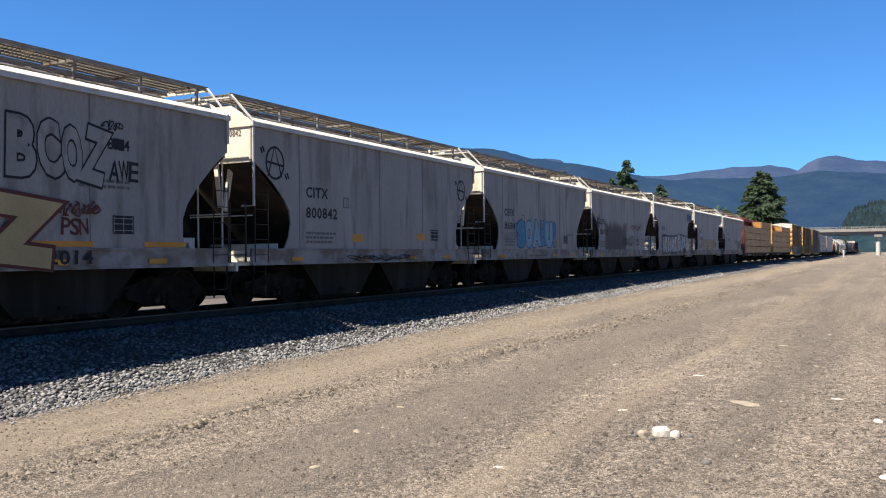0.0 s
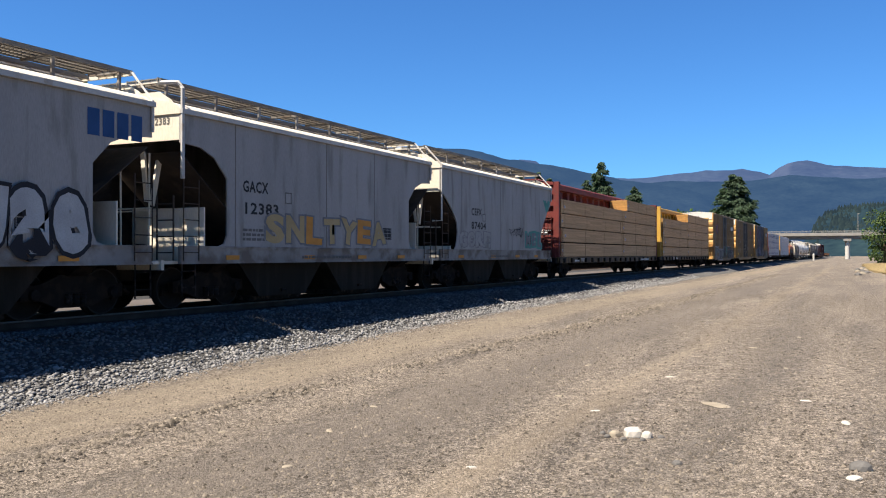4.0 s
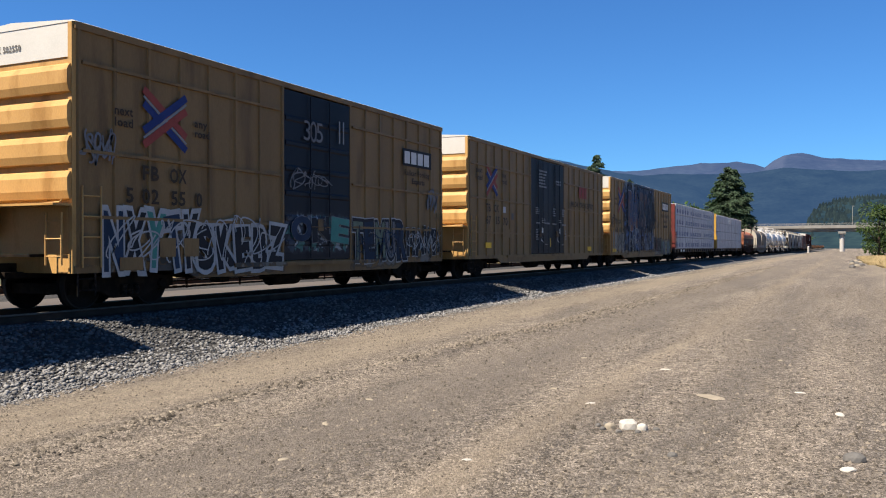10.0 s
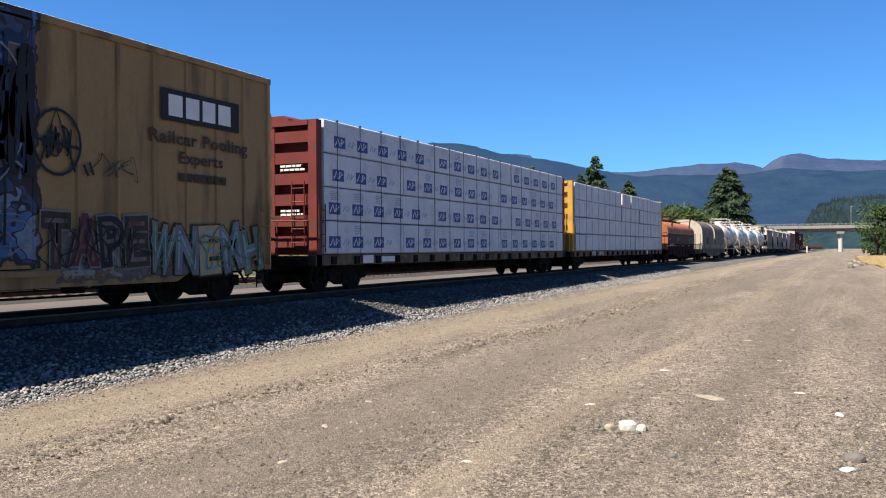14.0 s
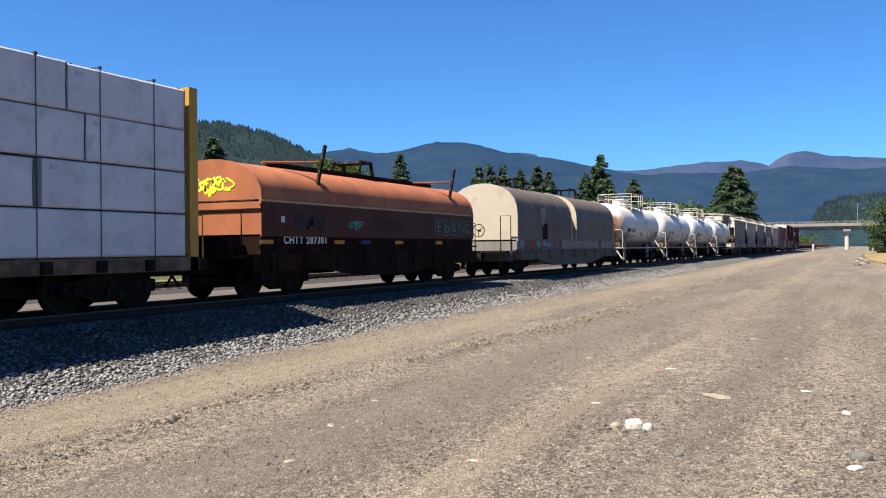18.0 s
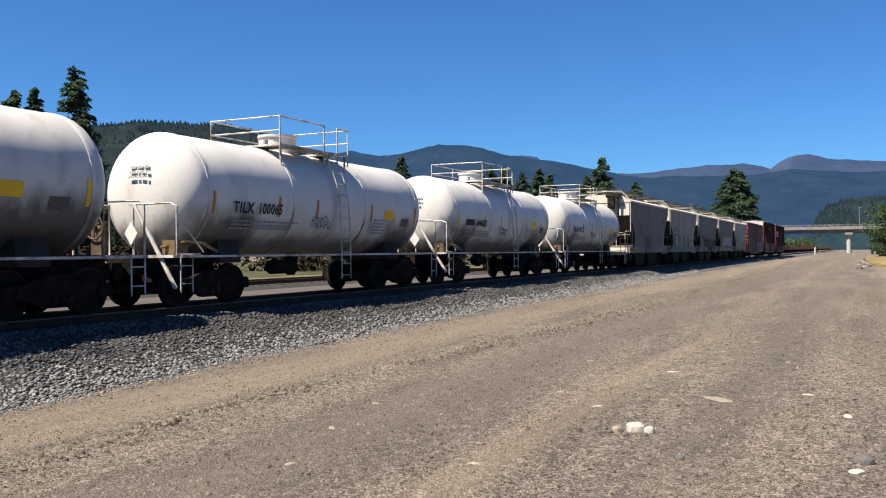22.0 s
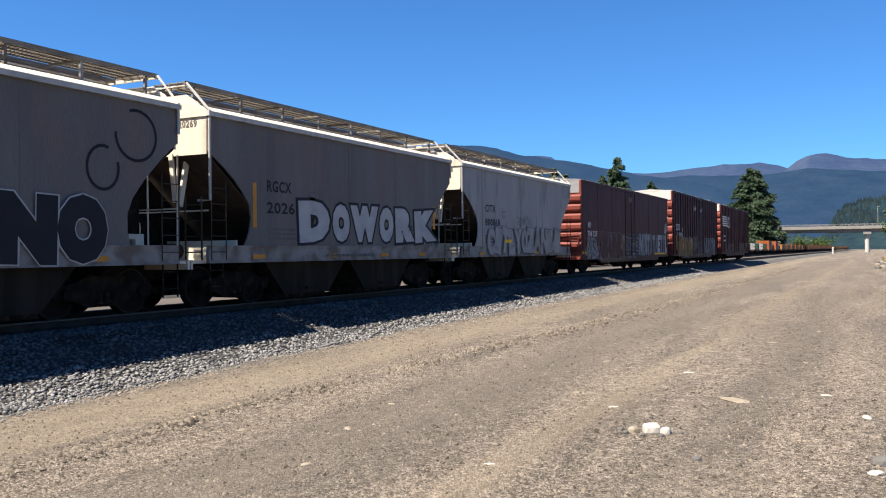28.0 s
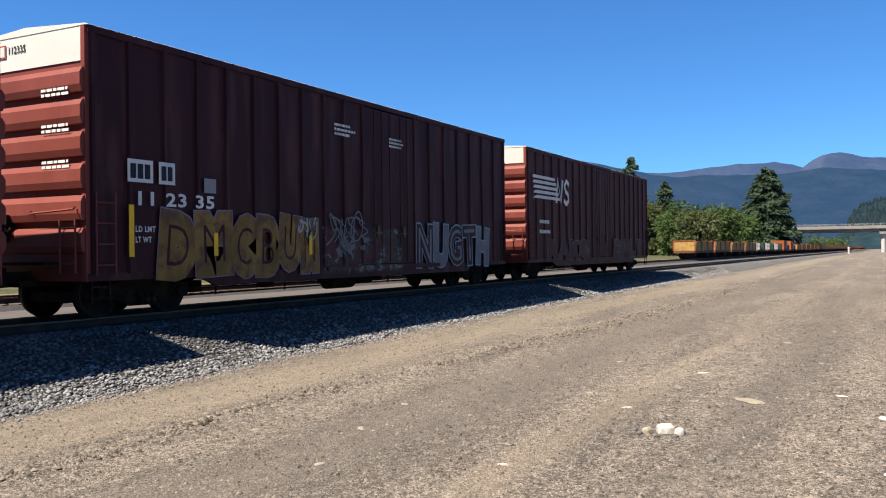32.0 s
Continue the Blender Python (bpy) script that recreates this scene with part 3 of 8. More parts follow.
def stroke(b, pts, width, y):
    """A flat ribbon of paint along a line."""
    L, R = [], []
    for i, p in enumerate(pts):
        q, o = pts[min(i + 1, len(pts) - 1)], pts[max(i - 1, 0)]
        dx, dz = q[0] - o[0], q[1] - o[1]
        d = math.hypot(dx, dz) or 1
        nx, nz = -dz / d * width / 2, dx / d * width / 2
        L.append((p[0] + nx, y, p[1] + nz))
        R.append((p[0] - nx, y, p[1] - nz))
    m = len(pts)
    b.add(L + R, [(i, i + 1, m + i + 1, m + i) for i in range(m - 1)])


GLYPHS = {}


def glyph(ch, fat, material):
    """One sprayed capital, swollen by fat, centred on the middle of the plain letter."""
    key = (ch, fat, material.name)
    if key not in GLYPHS:
        made = []
        for swell in (0.0, fat):
            cu = bpy.data.curves.new("letter", "FONT")
            cu.body, cu.size, cu.resolution_u, cu.offset = ch, 1.0, 3, swell
            tmp = bpy.data.objects.new("letter", cu)
            made.append(bpy.data.meshes.new_from_object(tmp))
            bpy.data.objects.remove(tmp)
        xs, ys = [v.co.x for v in made[0].vertices], [v.co.y for v in made[0].vertices]
        mid = Vector(((min(xs) + max(xs)) / 2, (min(ys) + max(ys)) / 2, 0))
        me = made[1]
        for v in me.vertices:
            v.co -= mid
        me.materials.clear()
        me.materials.append(material)
        GLYPHS[key] = (me, max(xs) - min(xs) + 2 * fat, max(ys) - min(ys) + 2 * fat)
    return GLYPHS[key]


def graffiti(parent, words, x0, x1, z0, z1, layers, y, seed=1, widths=None, lean=5.0, squeeze=1.06):
    """Sprayed letters side by side; layers from the outermost rim to the fill: (swell, material or materials in turn)."""
    rng = random.Random(seed)
    widths = widths or [1.0] * len(words)
    at = x0
    for i, ch in enumerate(words):
        w = (x1 - x0) * widths[i] / sum(widths)
        holder = None
        for k, (fat, name) in enumerate(layers):
            name = name if isinstance(name, str) else name[i % len(name)]
            me, gw, gh = glyph(ch, fat, M[name])
            if not holder:
                holder = part("graffiti_letter", me, None, parent)
                holder.location = (at + w / 2, y - 0.0007 * i, (z0 + z1) / 2 + rng.uniform(-0.03, 0.03) * (z1 - z0))
                holder.rotation_euler = (radians(90), radians(rng.uniform(-lean, lean)), 0)
                holder.scale = (w * squeeze / gw, (z1 - z0) * rng.uniform(0.93, 1.0) / gh, 1)
            else:
                part("fill", me, None, holder).location = (rng.uniform(-0.006, 0.006), rng.uniform(-0.006, 0.006), 0.0025 * k)
        at += w


def circle_tag(parent, x, z, r, material, y):
    """A ringed letter A with dashes, in thin spray."""
    for pts in ([(x + r * math.cos(k * 0.35), z + 1.15 * r * math.sin(k * 0.35)) for k in range(19)], [(x - r * 0.8, z - r), (x - r * 0.05, z + r * 1.2), (x + r * 0.75, z - r)], [(x - r * 1.0, z + r * 0.05), (x + r * 1.05, z - r * 0.15)],
                [(x - r * 1.6, z + r * 1.0), (x - r * 1.45, z + r * 0.6)], [(x - r * 1.4, z + r * 1.1), (x - r * 1.2, z + r * 0.7)], [(x + r * 1.15, z - r * 0.7), (x + r * 1.35, z - r * 1.1)], [(x + r * 1.4, z - r * 0.6), (x + r * 1.6, z - r * 1.05)]):
        b = Builder()
        stroke(b, pts, 0.055, y - 0.0005 * len(pts) / 19)
        part("graffiti_stroke", b, material, parent)


def tag_scrawl(parent, x0, x1, z0, z1, strokes, material, y, seed, width=0.035, turned=None):
    """A quick sprayed scrawl of thin loops."""
    rng = random.Random(seed)
    strokes = strokes * 2
    for i in range(strokes):
        cx = x0 + (x1 - x0) * (i + 0.5) / strokes
        cz = (z0 + z1) / 2
        rx, rz = (x1 - x0) / strokes * rng.uniform(0.7, 1.5), (z1 - z0) / 2 * rng.uniform(0.6, 1.0)
        a0, turn, p = rng.uniform(0, 6.3), rng.uniform(3.5, 8.0) * rng.choice((-1, 1)), rng.uniform(0.4, 1.4)
        q = rng.uniform(1.3, 2.6)
        pts = [(cx + rx * (0.8 * math.cos(a0 + turn * k / 22) + 0.35 * math.cos(q * turn * k / 22)), cz + rz * (0.75 * math.sin(p * (a0 + turn * k / 22) + 0.4) + 0.3 * math.sin(2.2 * q * k / 22 + i))) for k in range(23)]
        b = Builder()
        stroke(b, pts, width * rng.uniform(0.8, 1.3), y - 0.001 * i)
        o = part("graffiti_stroke", b, material, parent)
        if turned:
            o.matrix_basis = turned

# ---- ground ----
TOE = [(-400, 10.1), (7, 10.2), (24, 10.45), (48, 10.45), (120, 10.7), (900, 10.8)]
FALL = [(0, 0.046), (7, 0.044), (15, 0.032), (24, 0.024), (48, 0.015), (120, 0.0)]


def toe(x):
    return float(np.interp(x, [p[0] for p in TOE], [p[1] for p in TOE]))


def lie(x, y):
    """The yard falls a little towards the track, less so further along."""
    run = float(np.interp(y, (0, 11, 12, 17), (0, 11, 11, 0)))
    return -run * float(np.interp(x, [p[0] for p in FALL], [p[1] for p in FALL]))


def windrow(x):
    """The line of a low ridge of loose gravel left by a grader."""
    return float(np.interp(x, (0, 5.5, 8.5, 12, 15, 19, 24, 60), (6.5, 6.78, 6.97, 6.65, 6.43, 6.1, 5.88, 5.8))) + 0.06 * math.sin(x * 0.9)


def relief(x, y):
    """Height of the yard: shallow wheel tracks, a low windrow and lumps."""
    d = math.hypot(x, y)
    fade = max(0.0, min(1.0, (75 - d) / 35))
    z = 0.02 * noise.noise((x * 0.35, y * 0.5, 1.0)) + 0.012 * noise.noise((x * 1.3, y * 1.7, 4.0)) + 0.008 * noise.noise((x * 5, y * 5, 7.0)) + 0.004 * noise.noise((x * 13, y * 13, 2.0))
    row = windrow(x)
    z += (0.036 + 0.035 * noise.noise((x * 1.5, 3.0, y * 2))) * math.exp(-((y - row) / 0.2) ** 2)
    z -= 0.02 * math.exp(-((y - row + 0.75) / 0.4) ** 2) + 0.015 * math.exp(-((y - row - 0.9) / 0.5) ** 2)
    return lie(x, y) + z * fade


def spaced(lo, hi, a, b, step, grow=1.13):
    """Lines across a sheet: even steps from a to b, widening beyond."""
    out = list(np.arange(a, b, step))
    s, x = step, b
    while x < hi:
        out.append(x)
        s *= grow
        x += s
    out.append(hi)
    s, x = step, a
    while x > lo:
        s *= grow
        x -= s
        out.insert(0, max(x, lo))
    return out


xs = spaced(-2500, 4500, 3.0, 24.0, 0.11, 1.08)
ys = spaced(-2500, 4500, -5.0, 10.6, 0.10, 1.10)
gv = [(x, y, relief(x, y) if -8 < y < 10.8 and -5 < x < 76 else lie(x, y)) for y in ys for x in xs]
nx = len(xs)
gf = [(j * nx + i, j * nx + i + 1, (j + 1) * nx + i + 1, (j + 1) * nx + i) for j in range(len(ys) - 1) for i in range(nx - 1)]
gm = bpy.data.meshes.new("ground")
gm.from_pydata(gv, [], gf)
gm.materials.append(M["dirt"])
gm.shade_smooth()
tagged(new("ground", gm), "pale brown packed dirt yard with wheel tracks and loose gravel", "ground", kind="structure")


def strip(name, profile, x0, x1, step, material, label, bumps=0.0):
    """A long sheet with a cross profile of (y, z), where y may follow x."""
    v, f = [], []
    n = 0
    x = x0
    while x <= x1:
        row = profile(x)
        v += [(x, y, z + bumps * noise.noise((x * 2.2, y * 2.2, 5.0))) for y, z in row]
        n, x = len(row), x + (step if x < 60 else step * 8)
    rows = len(v) // n
    f = [(r * n + i, (r + 1) * n + i, (r + 1) * n + i + 1, r * n + i + 1) for r in range(rows - 1) for i in range(n - 1)]
    me = bpy.data.meshes.new(name)
    me.from_pydata(v, [], f)
    me.materials.append(material)
    me.shade_smooth()
    return tagged(new(name, me), label, name.replace("_", " "), kind="structure")


def bed_height(x, y):
    """The ballast rises from its toe at one in three and levels off beside the ties."""
    a = toe(x)
    rise = lie(x, a) + 0.03 + 0.31 * (y - a)
    return min(rise, 0.25 + 0.12 * (rise - 0.25) if rise > 0.25 else rise, 0.27)


def bed(x):
    a = toe(x)
    return [(a - 0.12, lie(x, a) - 0.06)] + [(a + (13.2 - a) * k / 10, bed_height(x, a + (13.2 - a) * k / 10)) for k in range(11)] + [(15.4, 0.26), (16.4, 0.12), (17.0, -0.05)]


strip("ballast", bed, -60, 58.1, 0.4, M["ballast"], "crushed stone ballast along the main track, coloured dark for shade", 0.03)
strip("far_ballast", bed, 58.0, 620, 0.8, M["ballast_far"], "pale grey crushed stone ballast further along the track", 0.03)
strip("cinder_strip", lambda x: [(16.6, 0.02), (16.9, 0.07), (18.9, 0.07), (19.2, 0.0)], -60, 620, 3.0, M["cinder"], "dark cinder strip beside the track bed")
strip("service_road", lambda x: [(18.9, 0.0), (19.2, 0.08), (22.0, 0.08), (22.2, 0.0)], -60, 620, 3.0, M["road"], "pale gravel service road between two tracks")
strip("siding_ballast", lambda x: [(21.9, 0.0), (22.6, 0.2), (25.4, 0.2), (26.2, 0.0)], -60, 620, 3.0, M["ballast"], "weathered ballast of the siding")
strip("dry_verge", lambda x: [(26.0, 0.02), (27.0, 0.12), (30.0, 0.2), (30.5, 0.0)], -60, 620, 3.0, M["verge"], "dry yellow grass verge beyond the siding", 0.05)
strip("brush_strip", lambda x: [(30.0, 0.0), (30.8, 0.25), (60.0, 0.4), (90.0, 0.3), (92.0, -0.1)], -60, 620, 3.0, M["brush"], "dark brushy ground behind the verge", 0.15)


# loose stones
def stone_mesh(seed, sides):
    rng = random.Random(seed)
    bm = bmesh.new()
    bmesh.ops.create_icosphere(bm, subdivisions=1, radius=1.0)
    out = []
    sx, sy, sz = rng.uniform(0.75, 1.2), rng.uniform(0.6, 1.0), rng.uniform(0.45, 0.8)
    for v in bm.verts:
        k = rng.uniform(0.78, 1.15)
        out.append((v.co.x * k * sx, v.co.y * k * sy, v.co.z * k * sz))
    faces = [tuple(v.index for v in f.verts) for f in bm.faces]
    bm.free()
    return np.array(out), faces


def chip_mesh(seed):
    """A small half-buried pebble."""
    rng = random.Random(seed)
    ring = [(rng.uniform(0.6, 1.2) * math.cos(a), rng.uniform(0.5, 1.0) * math.sin(a), -0.15) for a in [k * math.pi / 2.5 for k in range(5)]]
    return np.array(ring + [(rng.uniform(-0.3, 0.3), rng.uniform(-0.3, 0.3), rng.uniform(0.5, 0.8))]), [(k, (k + 1) % 5, 5) for k in range(5)]


def scatter(name, places, material, label, category, seed, shapes=12, small=False):
    """Many small stones in one mesh: places are (x, y, z, size)."""
    rng = np.random.RandomState(seed)
    kinds = [chip_mesh(seed * 50 + k) if small else stone_mesh(seed * 50 + k, 0) for k in range(shapes)]
    V, F, base = [], [], 0
    for k in range(shapes):
        pts, faces = kinds[k]
        pl = places[k::shapes]
        if not len(pl):
            continue
        a = rng.uniform(0, 6.283, len(pl))
        c, s = np.cos(a), np.sin(a)
        P = np.empty((len(pl), len(pts), 3))
        P[:, :, 0] = (c[:, None] * pts[:, 0] - s[:, None] * pts[:, 1]) * pl[:, 3:4] + pl[:, 0:1]
        P[:, :, 1] = (s[:, None] * pts[:, 0] + c[:, None] * pts[:, 1]) * pl[:, 3:4] + pl[:, 1:2]
        P[:, :, 2] = pts[:, 2] * pl[:, 3:4] + pl[:, 2:3]
        V.append(P.reshape(-1, 3))
        fa = np.array(faces)
        F.append((fa[None] + (np.arange(len(pl)) * len(pts))[:, None, None] + base).reshape(-1, 3))
        base += len(pl) * len(pts)
    V, F = np.concatenate(V), np.concatenate(F)
    me = bpy.data.meshes.new(name)
    me.vertices.add(len(V))
    me.vertices.foreach_set("co", V.ravel())
    me.loops.add(len(F) * 3)
    me.loops.foreach_set("vertex_index", F.ravel().astype(np.int32))
    me.polygons.add(len(F))
    me.polygons.foreach_set("loop_start", np.arange(0, len(F) * 3, 3, dtype=np.int32))
    me.update(calc_edges=True)
    me.materials.append(material)
    return tagged(new(name, me), label, category, kind="stuff")


rs = np.random.RandomState(5)


st = []
inner = []
for i in range(33000):
    x = 5.5 + 60 * rs.rand() ** 2.0
    a = toe(x)
    y = a - 0.1 + (13.1 - a) * rs.rand() ** 1.2
    s = rs.uniform(0.016, 0.042) * (1 + x / 100)
    # stones nearer the rails take the tone with shade painted in
    shade_tone = y - 11.0 > 0.3 * noise.noise((x * 0.8, y, 3.0)) + rs.uniform(-0.3, 0.3)
    (inner if shade_tone else st).append((x, y, bed_height(x, y) + s * 0.25, s))
for i in range(6500):
    x = 5.5 + 50 * rs.rand() ** 1.6
    y = toe(x) + 0.15 - abs(rs.normal(0, 0.30))
    s = rs.uniform(0.010, 0.032)
    st.append((x, y, max(relief(x, y), bed_height(x, y)) + s * 0.2, s))
scatter("ballast_stones", np.array(st), M["ballast_stone"], "angular pale grey ballast stones on the shoulder", "stones", 3)
scatter("sooty_ballast", np.array(inner), M["ballast_shade"], "ballast stones near the rails, coloured dark for the train's shade", "stones", 6)
st = []
for i in range(80000):
    d = 3.8 + 34 * rs.rand() ** 1.5
    a = rs.uniform(-3, 58)
    x, y = d * math.cos(radians(a)), d * math.sin(radians(a)) - 1.0
    if y > toe(x):
        continue
    s = 0.0045 + 0.020 * rs.rand() ** 6 + d * 0.00035
    st.append((x, y, relief(x, y) + s * 0.15, s))
for i in range(3600):
    x = 3 + 45 * rs.rand() ** 1.5
    y = windrow(x) + rs.normal(0, 0.20)
    s = 0.007 + 0.030 * rs.rand() ** 2.5
    st.append((x, y, relief(x, y) + s * 0.2, s))
for i in range(2600):
    x = 14 + 62 * rs.rand()
    y = windrow(x) + rs.normal(0, 0.24)
    s = 0.012 + 0.05 * rs.rand() ** 2
    st.append((x, y, relief(x, y) + s * 0.3, s))
for i in range(230):
    x = 3.5 + 40 * rs.rand() ** 1.4
    y = windrow(x) + rs.normal(0, 0.10)
    for j in range(rs.randint(4, 16)):
        s = 0.010 + 0.034 * rs.rand() ** 2
        px, py = x + rs.normal(0, 0.28), y + rs.normal(0, 0.07)
        st.append((px, py, relief(px, py) + s * 0.35, s))
scatter("loose_gravel", np.array(st), M["gravel"], "loose brown gravel strewn over the packed yard", "gravel", 8, 24, True)


# single stones that stand out
def lone_stone(name, x, y, sx, sy, sz, material, label, seed, category="stone", blocky=1.0):
    rng = random.Random(seed)
    bm = bmesh.new()
    bmesh.ops.create_icosphere(bm, subdivisions=2, radius=1.0)
    for v in bm.verts:
        v.co = Vector([math.copysign(abs(a) ** blocky, a) for a in v.co])
        d = 1 + 0.16 * noise.noise(v.co * 1.3 + Vector((seed, 0, 0))) + rng.uniform(-0.04, 0.04)
        v.co = Vector((v.co.x * sx * d, v.co.y * sy * d, max(v.co.z, -0.3) * sz * d))
    me = bpy.data.meshes.new(name)
    bm.to_mesh(me)
    bm.free()
    me.materials.append(material)
    ob = tagged(new(name, me), label, category)
    ob.location = (x, y, relief(x, y) + 0.1 * sz)
    ob.rotation_euler[2] = rng.uniform(0, 3)
    return ob


M["rock_white"] = mat("white_rock", (0.341, 0.3193, 0.2821), 0.9, vary=0.06, scale=6, bump=0.01, bump_scale=20)
M["rock_tan"] = mat("tan_rock", (0.2046, 0.1767, 0.1364), 0.9, vary=0.1, scale=6)
M["rock_grey"] = mat("grey_rock", (0.093, 0.08866, 0.0837), 0.9, vary=0.12, scale=6)
lone_stone("white_rock", 8.0, 1.88, 0.085, 0.115, 0.075, M["rock_white"], "chalky white broken rock lying on the dirt", 3, "rock", 0.62)
lone_stone("white_rock", 7.94, 1.735, 0.05, 0.05, 0.055, M["rock_white"], "small chip beside the chalky white rock", 4, "rock", 0.8)
lone_stone("white_rock", 7.93, 2.03, 0.05, 0.055, 0.05, M["rock_tan"], "pale tan chip beside the white rock", 5, "rock", 0.8)
for k, (dx, dy) in enumerate(((-0.12, 0.22), (-0.2, 0.05), (-0.18, -0.12), (0.02, 0.3), (-0.05, -0.26), (0.12, 0.25))):
    lone_stone("brown_stone", 8.0 + dx, 1.87 + dy, 0.028, 0.034, 0.026, M["rock_grey"], "small brown stone beside a white rock", 90 + k)
lone_stone("flat_stone", 9.81, 1.39, 0.10, 0.22, 0.012, M["rock_tan"], "flat pale patch of crushed stone in the dirt", 6)
lone_stone("flat_stone", 7.56, 4.93, 0.035, 0.085, 0.018, M["rock_tan"], "flat pale sliver of stone on the ground", 7)
lone_stone("flat_stone", 7.64, 7.06, 0.05, 0.07, 0.022, M["rock_tan"], "tan stone on the low gravel windrow", 8)
lone_stone("grey_stone", 7.15, -0.02, 0.085, 0.085, 0.06, M["rock_grey"], "rounded grey stone on the dirt yard", 9)
lone_stone("white_rock", 6.85, 0.02, 0.05, 0.075, 0.02, M["rock_white"], "thin white chip before a grey stone", 10, "rock")
lone_stone("grey_stone", 6.99, 1.29, 0.04, 0.045, 0.03, M["rock_grey"], "small reddish grey stone in the dirt", 11)
lone_stone("flat_stone", 9.02, 0.10, 0.04, 0.09, 0.02, M["rock_white"], "pale flat chip near the yard's edge", 12)
for k, (x, y) in enumerate(((6.36, 2.80), (8.96, 5.22), (10.04, 3.24), (12.10, 2.32), (13.26, 0.92), (6.05, 4.37), (10.33, 0.51), (16.10, 1.65), (7.23, 6.06), (9.16, 2.56), (13.20, 3.79), (18.33, 1.02))):
    lone_stone("flat_stone", x, y, 0.02 + 0.01 * (k % 3), 0.045 + 0.012 * (k % 4), 0.014, M["rock_tan"] if k % 3 else M["rock_white"], "small pale flat stone on packed dirt", 20 + k)


# ---- tracks ----
def track(name, yc, top, x0, x1, label, near):
    """Two rails with bright running surfaces, on tie plates and timber ties."""
    t = tagged(new(name), label, "railway track", kind="structure")
    t.location = (0, yc, top)
    for s in (-0.755, 0.755):
        prof = [(s - 0.07, -0.17), (s + 0.07, -0.17), (s + 0.07, -0.155), (s + 0.012, -0.14), (s + 0.012, -0.045), (s + 0.036, -0.035), (s + 0.036, -0.004), (s - 0.036, -0.004), (s - 0.036, -0.035), (s - 0.012, -0.045), (s - 0.012, -0.14), (s - 0.07, -0.155)]
        part("rail", Builder().prism("x", prof, x0, x1), M["rail"], t)
        part("running_surface", Builder().box(x0, x1, s - 0.038, s + 0.038, -0.026, 0.0), M["rail_top"], t)
    tm = Builder().box(-0.115, 0.115, -1.3, 1.3, -0.33, -0.17).mesh("tie", M["tie"])
    for k in range(near):
        ob = part("tie", tm, None, t)
        ob.location = (4 + 0.53 * k, 0, 0)
    rest = Builder()
    for k in range(int((x1 - 4 - 0.53 * near) / 0.53)):
        x = 4 + 0.53 * (near + k)
        rest.box(x - 0.115, x + 0.115, -1.3, 1.3, -0.33, -0.17)
    tagged(part("far_ties", rest, M["tie"], t), kind="stuff")
    return t


track("main_track", TRACK_Y, RAIL, -40, 600, "main track of worn steel rails on dark timber ties", 180)
track("siding_track", FAR_Y, 0.40, -40, 600, "siding track of rusty rails behind the main track", 60)

# ---- distance ----
def ridge(name, dist, outline, material, label, foot=-2.0, back=0.5, rough=0.02, seed=0.0):
    """A range of hills at a distance, its crest given by (heading, height angle)."""
    heads = np.linspace(outline[0][0], outline[-1][0], 260)
    els = np.interp(heads, [p[0] for p in outline], [p[1] for p in outline])
    v, rows = [], 14
    for r in range(rows):
        k = r / (rows - 1)
        for h, e in zip(heads, els):
            e2 = e + rough * 6 * noise.noise((h * 0.9, seed, 0)) * 0.6 + rough * 3 * noise.noise((h * 3.1, seed, 2))
            d = dist * (1 + back * k)
            fold = 1 + 0.05 * noise.noise((h * 0.5, k * 3, seed)) * math.sin(math.pi * k)
            top = dist * (1 + back) * math.tan(radians(e2)) + EYE
            z = foot + (top - foot) * k ** 0.9 * (fold if r < rows - 1 else 1.0)
            v.append((d * math.cos(radians(h)), d * math.sin(radians(h)), z))
    n = len(heads)
    f = [(r * n + i, r * n + i + 1, (r + 1) * n + i + 1, (r + 1) * n + i) for r in range(rows - 1) for i in range(n - 1)]
    me = bpy.data.meshes.new(name)
    me.from_pydata(v, [], f)
    me.materials.append(material)
    me.shade_smooth()
    return tagged(new(name, me), label, "backdrop", kind="structure"), heads, els


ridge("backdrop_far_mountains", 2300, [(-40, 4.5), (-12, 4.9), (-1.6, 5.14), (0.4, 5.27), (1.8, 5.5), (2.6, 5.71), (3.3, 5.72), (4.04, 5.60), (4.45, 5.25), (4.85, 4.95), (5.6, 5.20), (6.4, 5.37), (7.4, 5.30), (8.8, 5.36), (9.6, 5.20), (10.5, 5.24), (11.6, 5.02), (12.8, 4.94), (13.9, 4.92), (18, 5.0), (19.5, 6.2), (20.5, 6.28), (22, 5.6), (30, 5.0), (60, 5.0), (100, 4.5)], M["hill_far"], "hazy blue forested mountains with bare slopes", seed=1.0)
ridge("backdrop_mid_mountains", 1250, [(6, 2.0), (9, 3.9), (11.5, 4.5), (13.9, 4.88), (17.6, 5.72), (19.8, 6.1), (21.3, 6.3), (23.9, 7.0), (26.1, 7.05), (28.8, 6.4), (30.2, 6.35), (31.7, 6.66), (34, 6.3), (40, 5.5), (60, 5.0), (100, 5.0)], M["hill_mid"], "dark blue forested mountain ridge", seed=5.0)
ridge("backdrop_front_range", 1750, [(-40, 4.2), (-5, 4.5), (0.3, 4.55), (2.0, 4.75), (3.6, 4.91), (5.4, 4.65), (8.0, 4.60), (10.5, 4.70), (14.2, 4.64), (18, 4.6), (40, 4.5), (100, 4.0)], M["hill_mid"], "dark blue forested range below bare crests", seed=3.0)
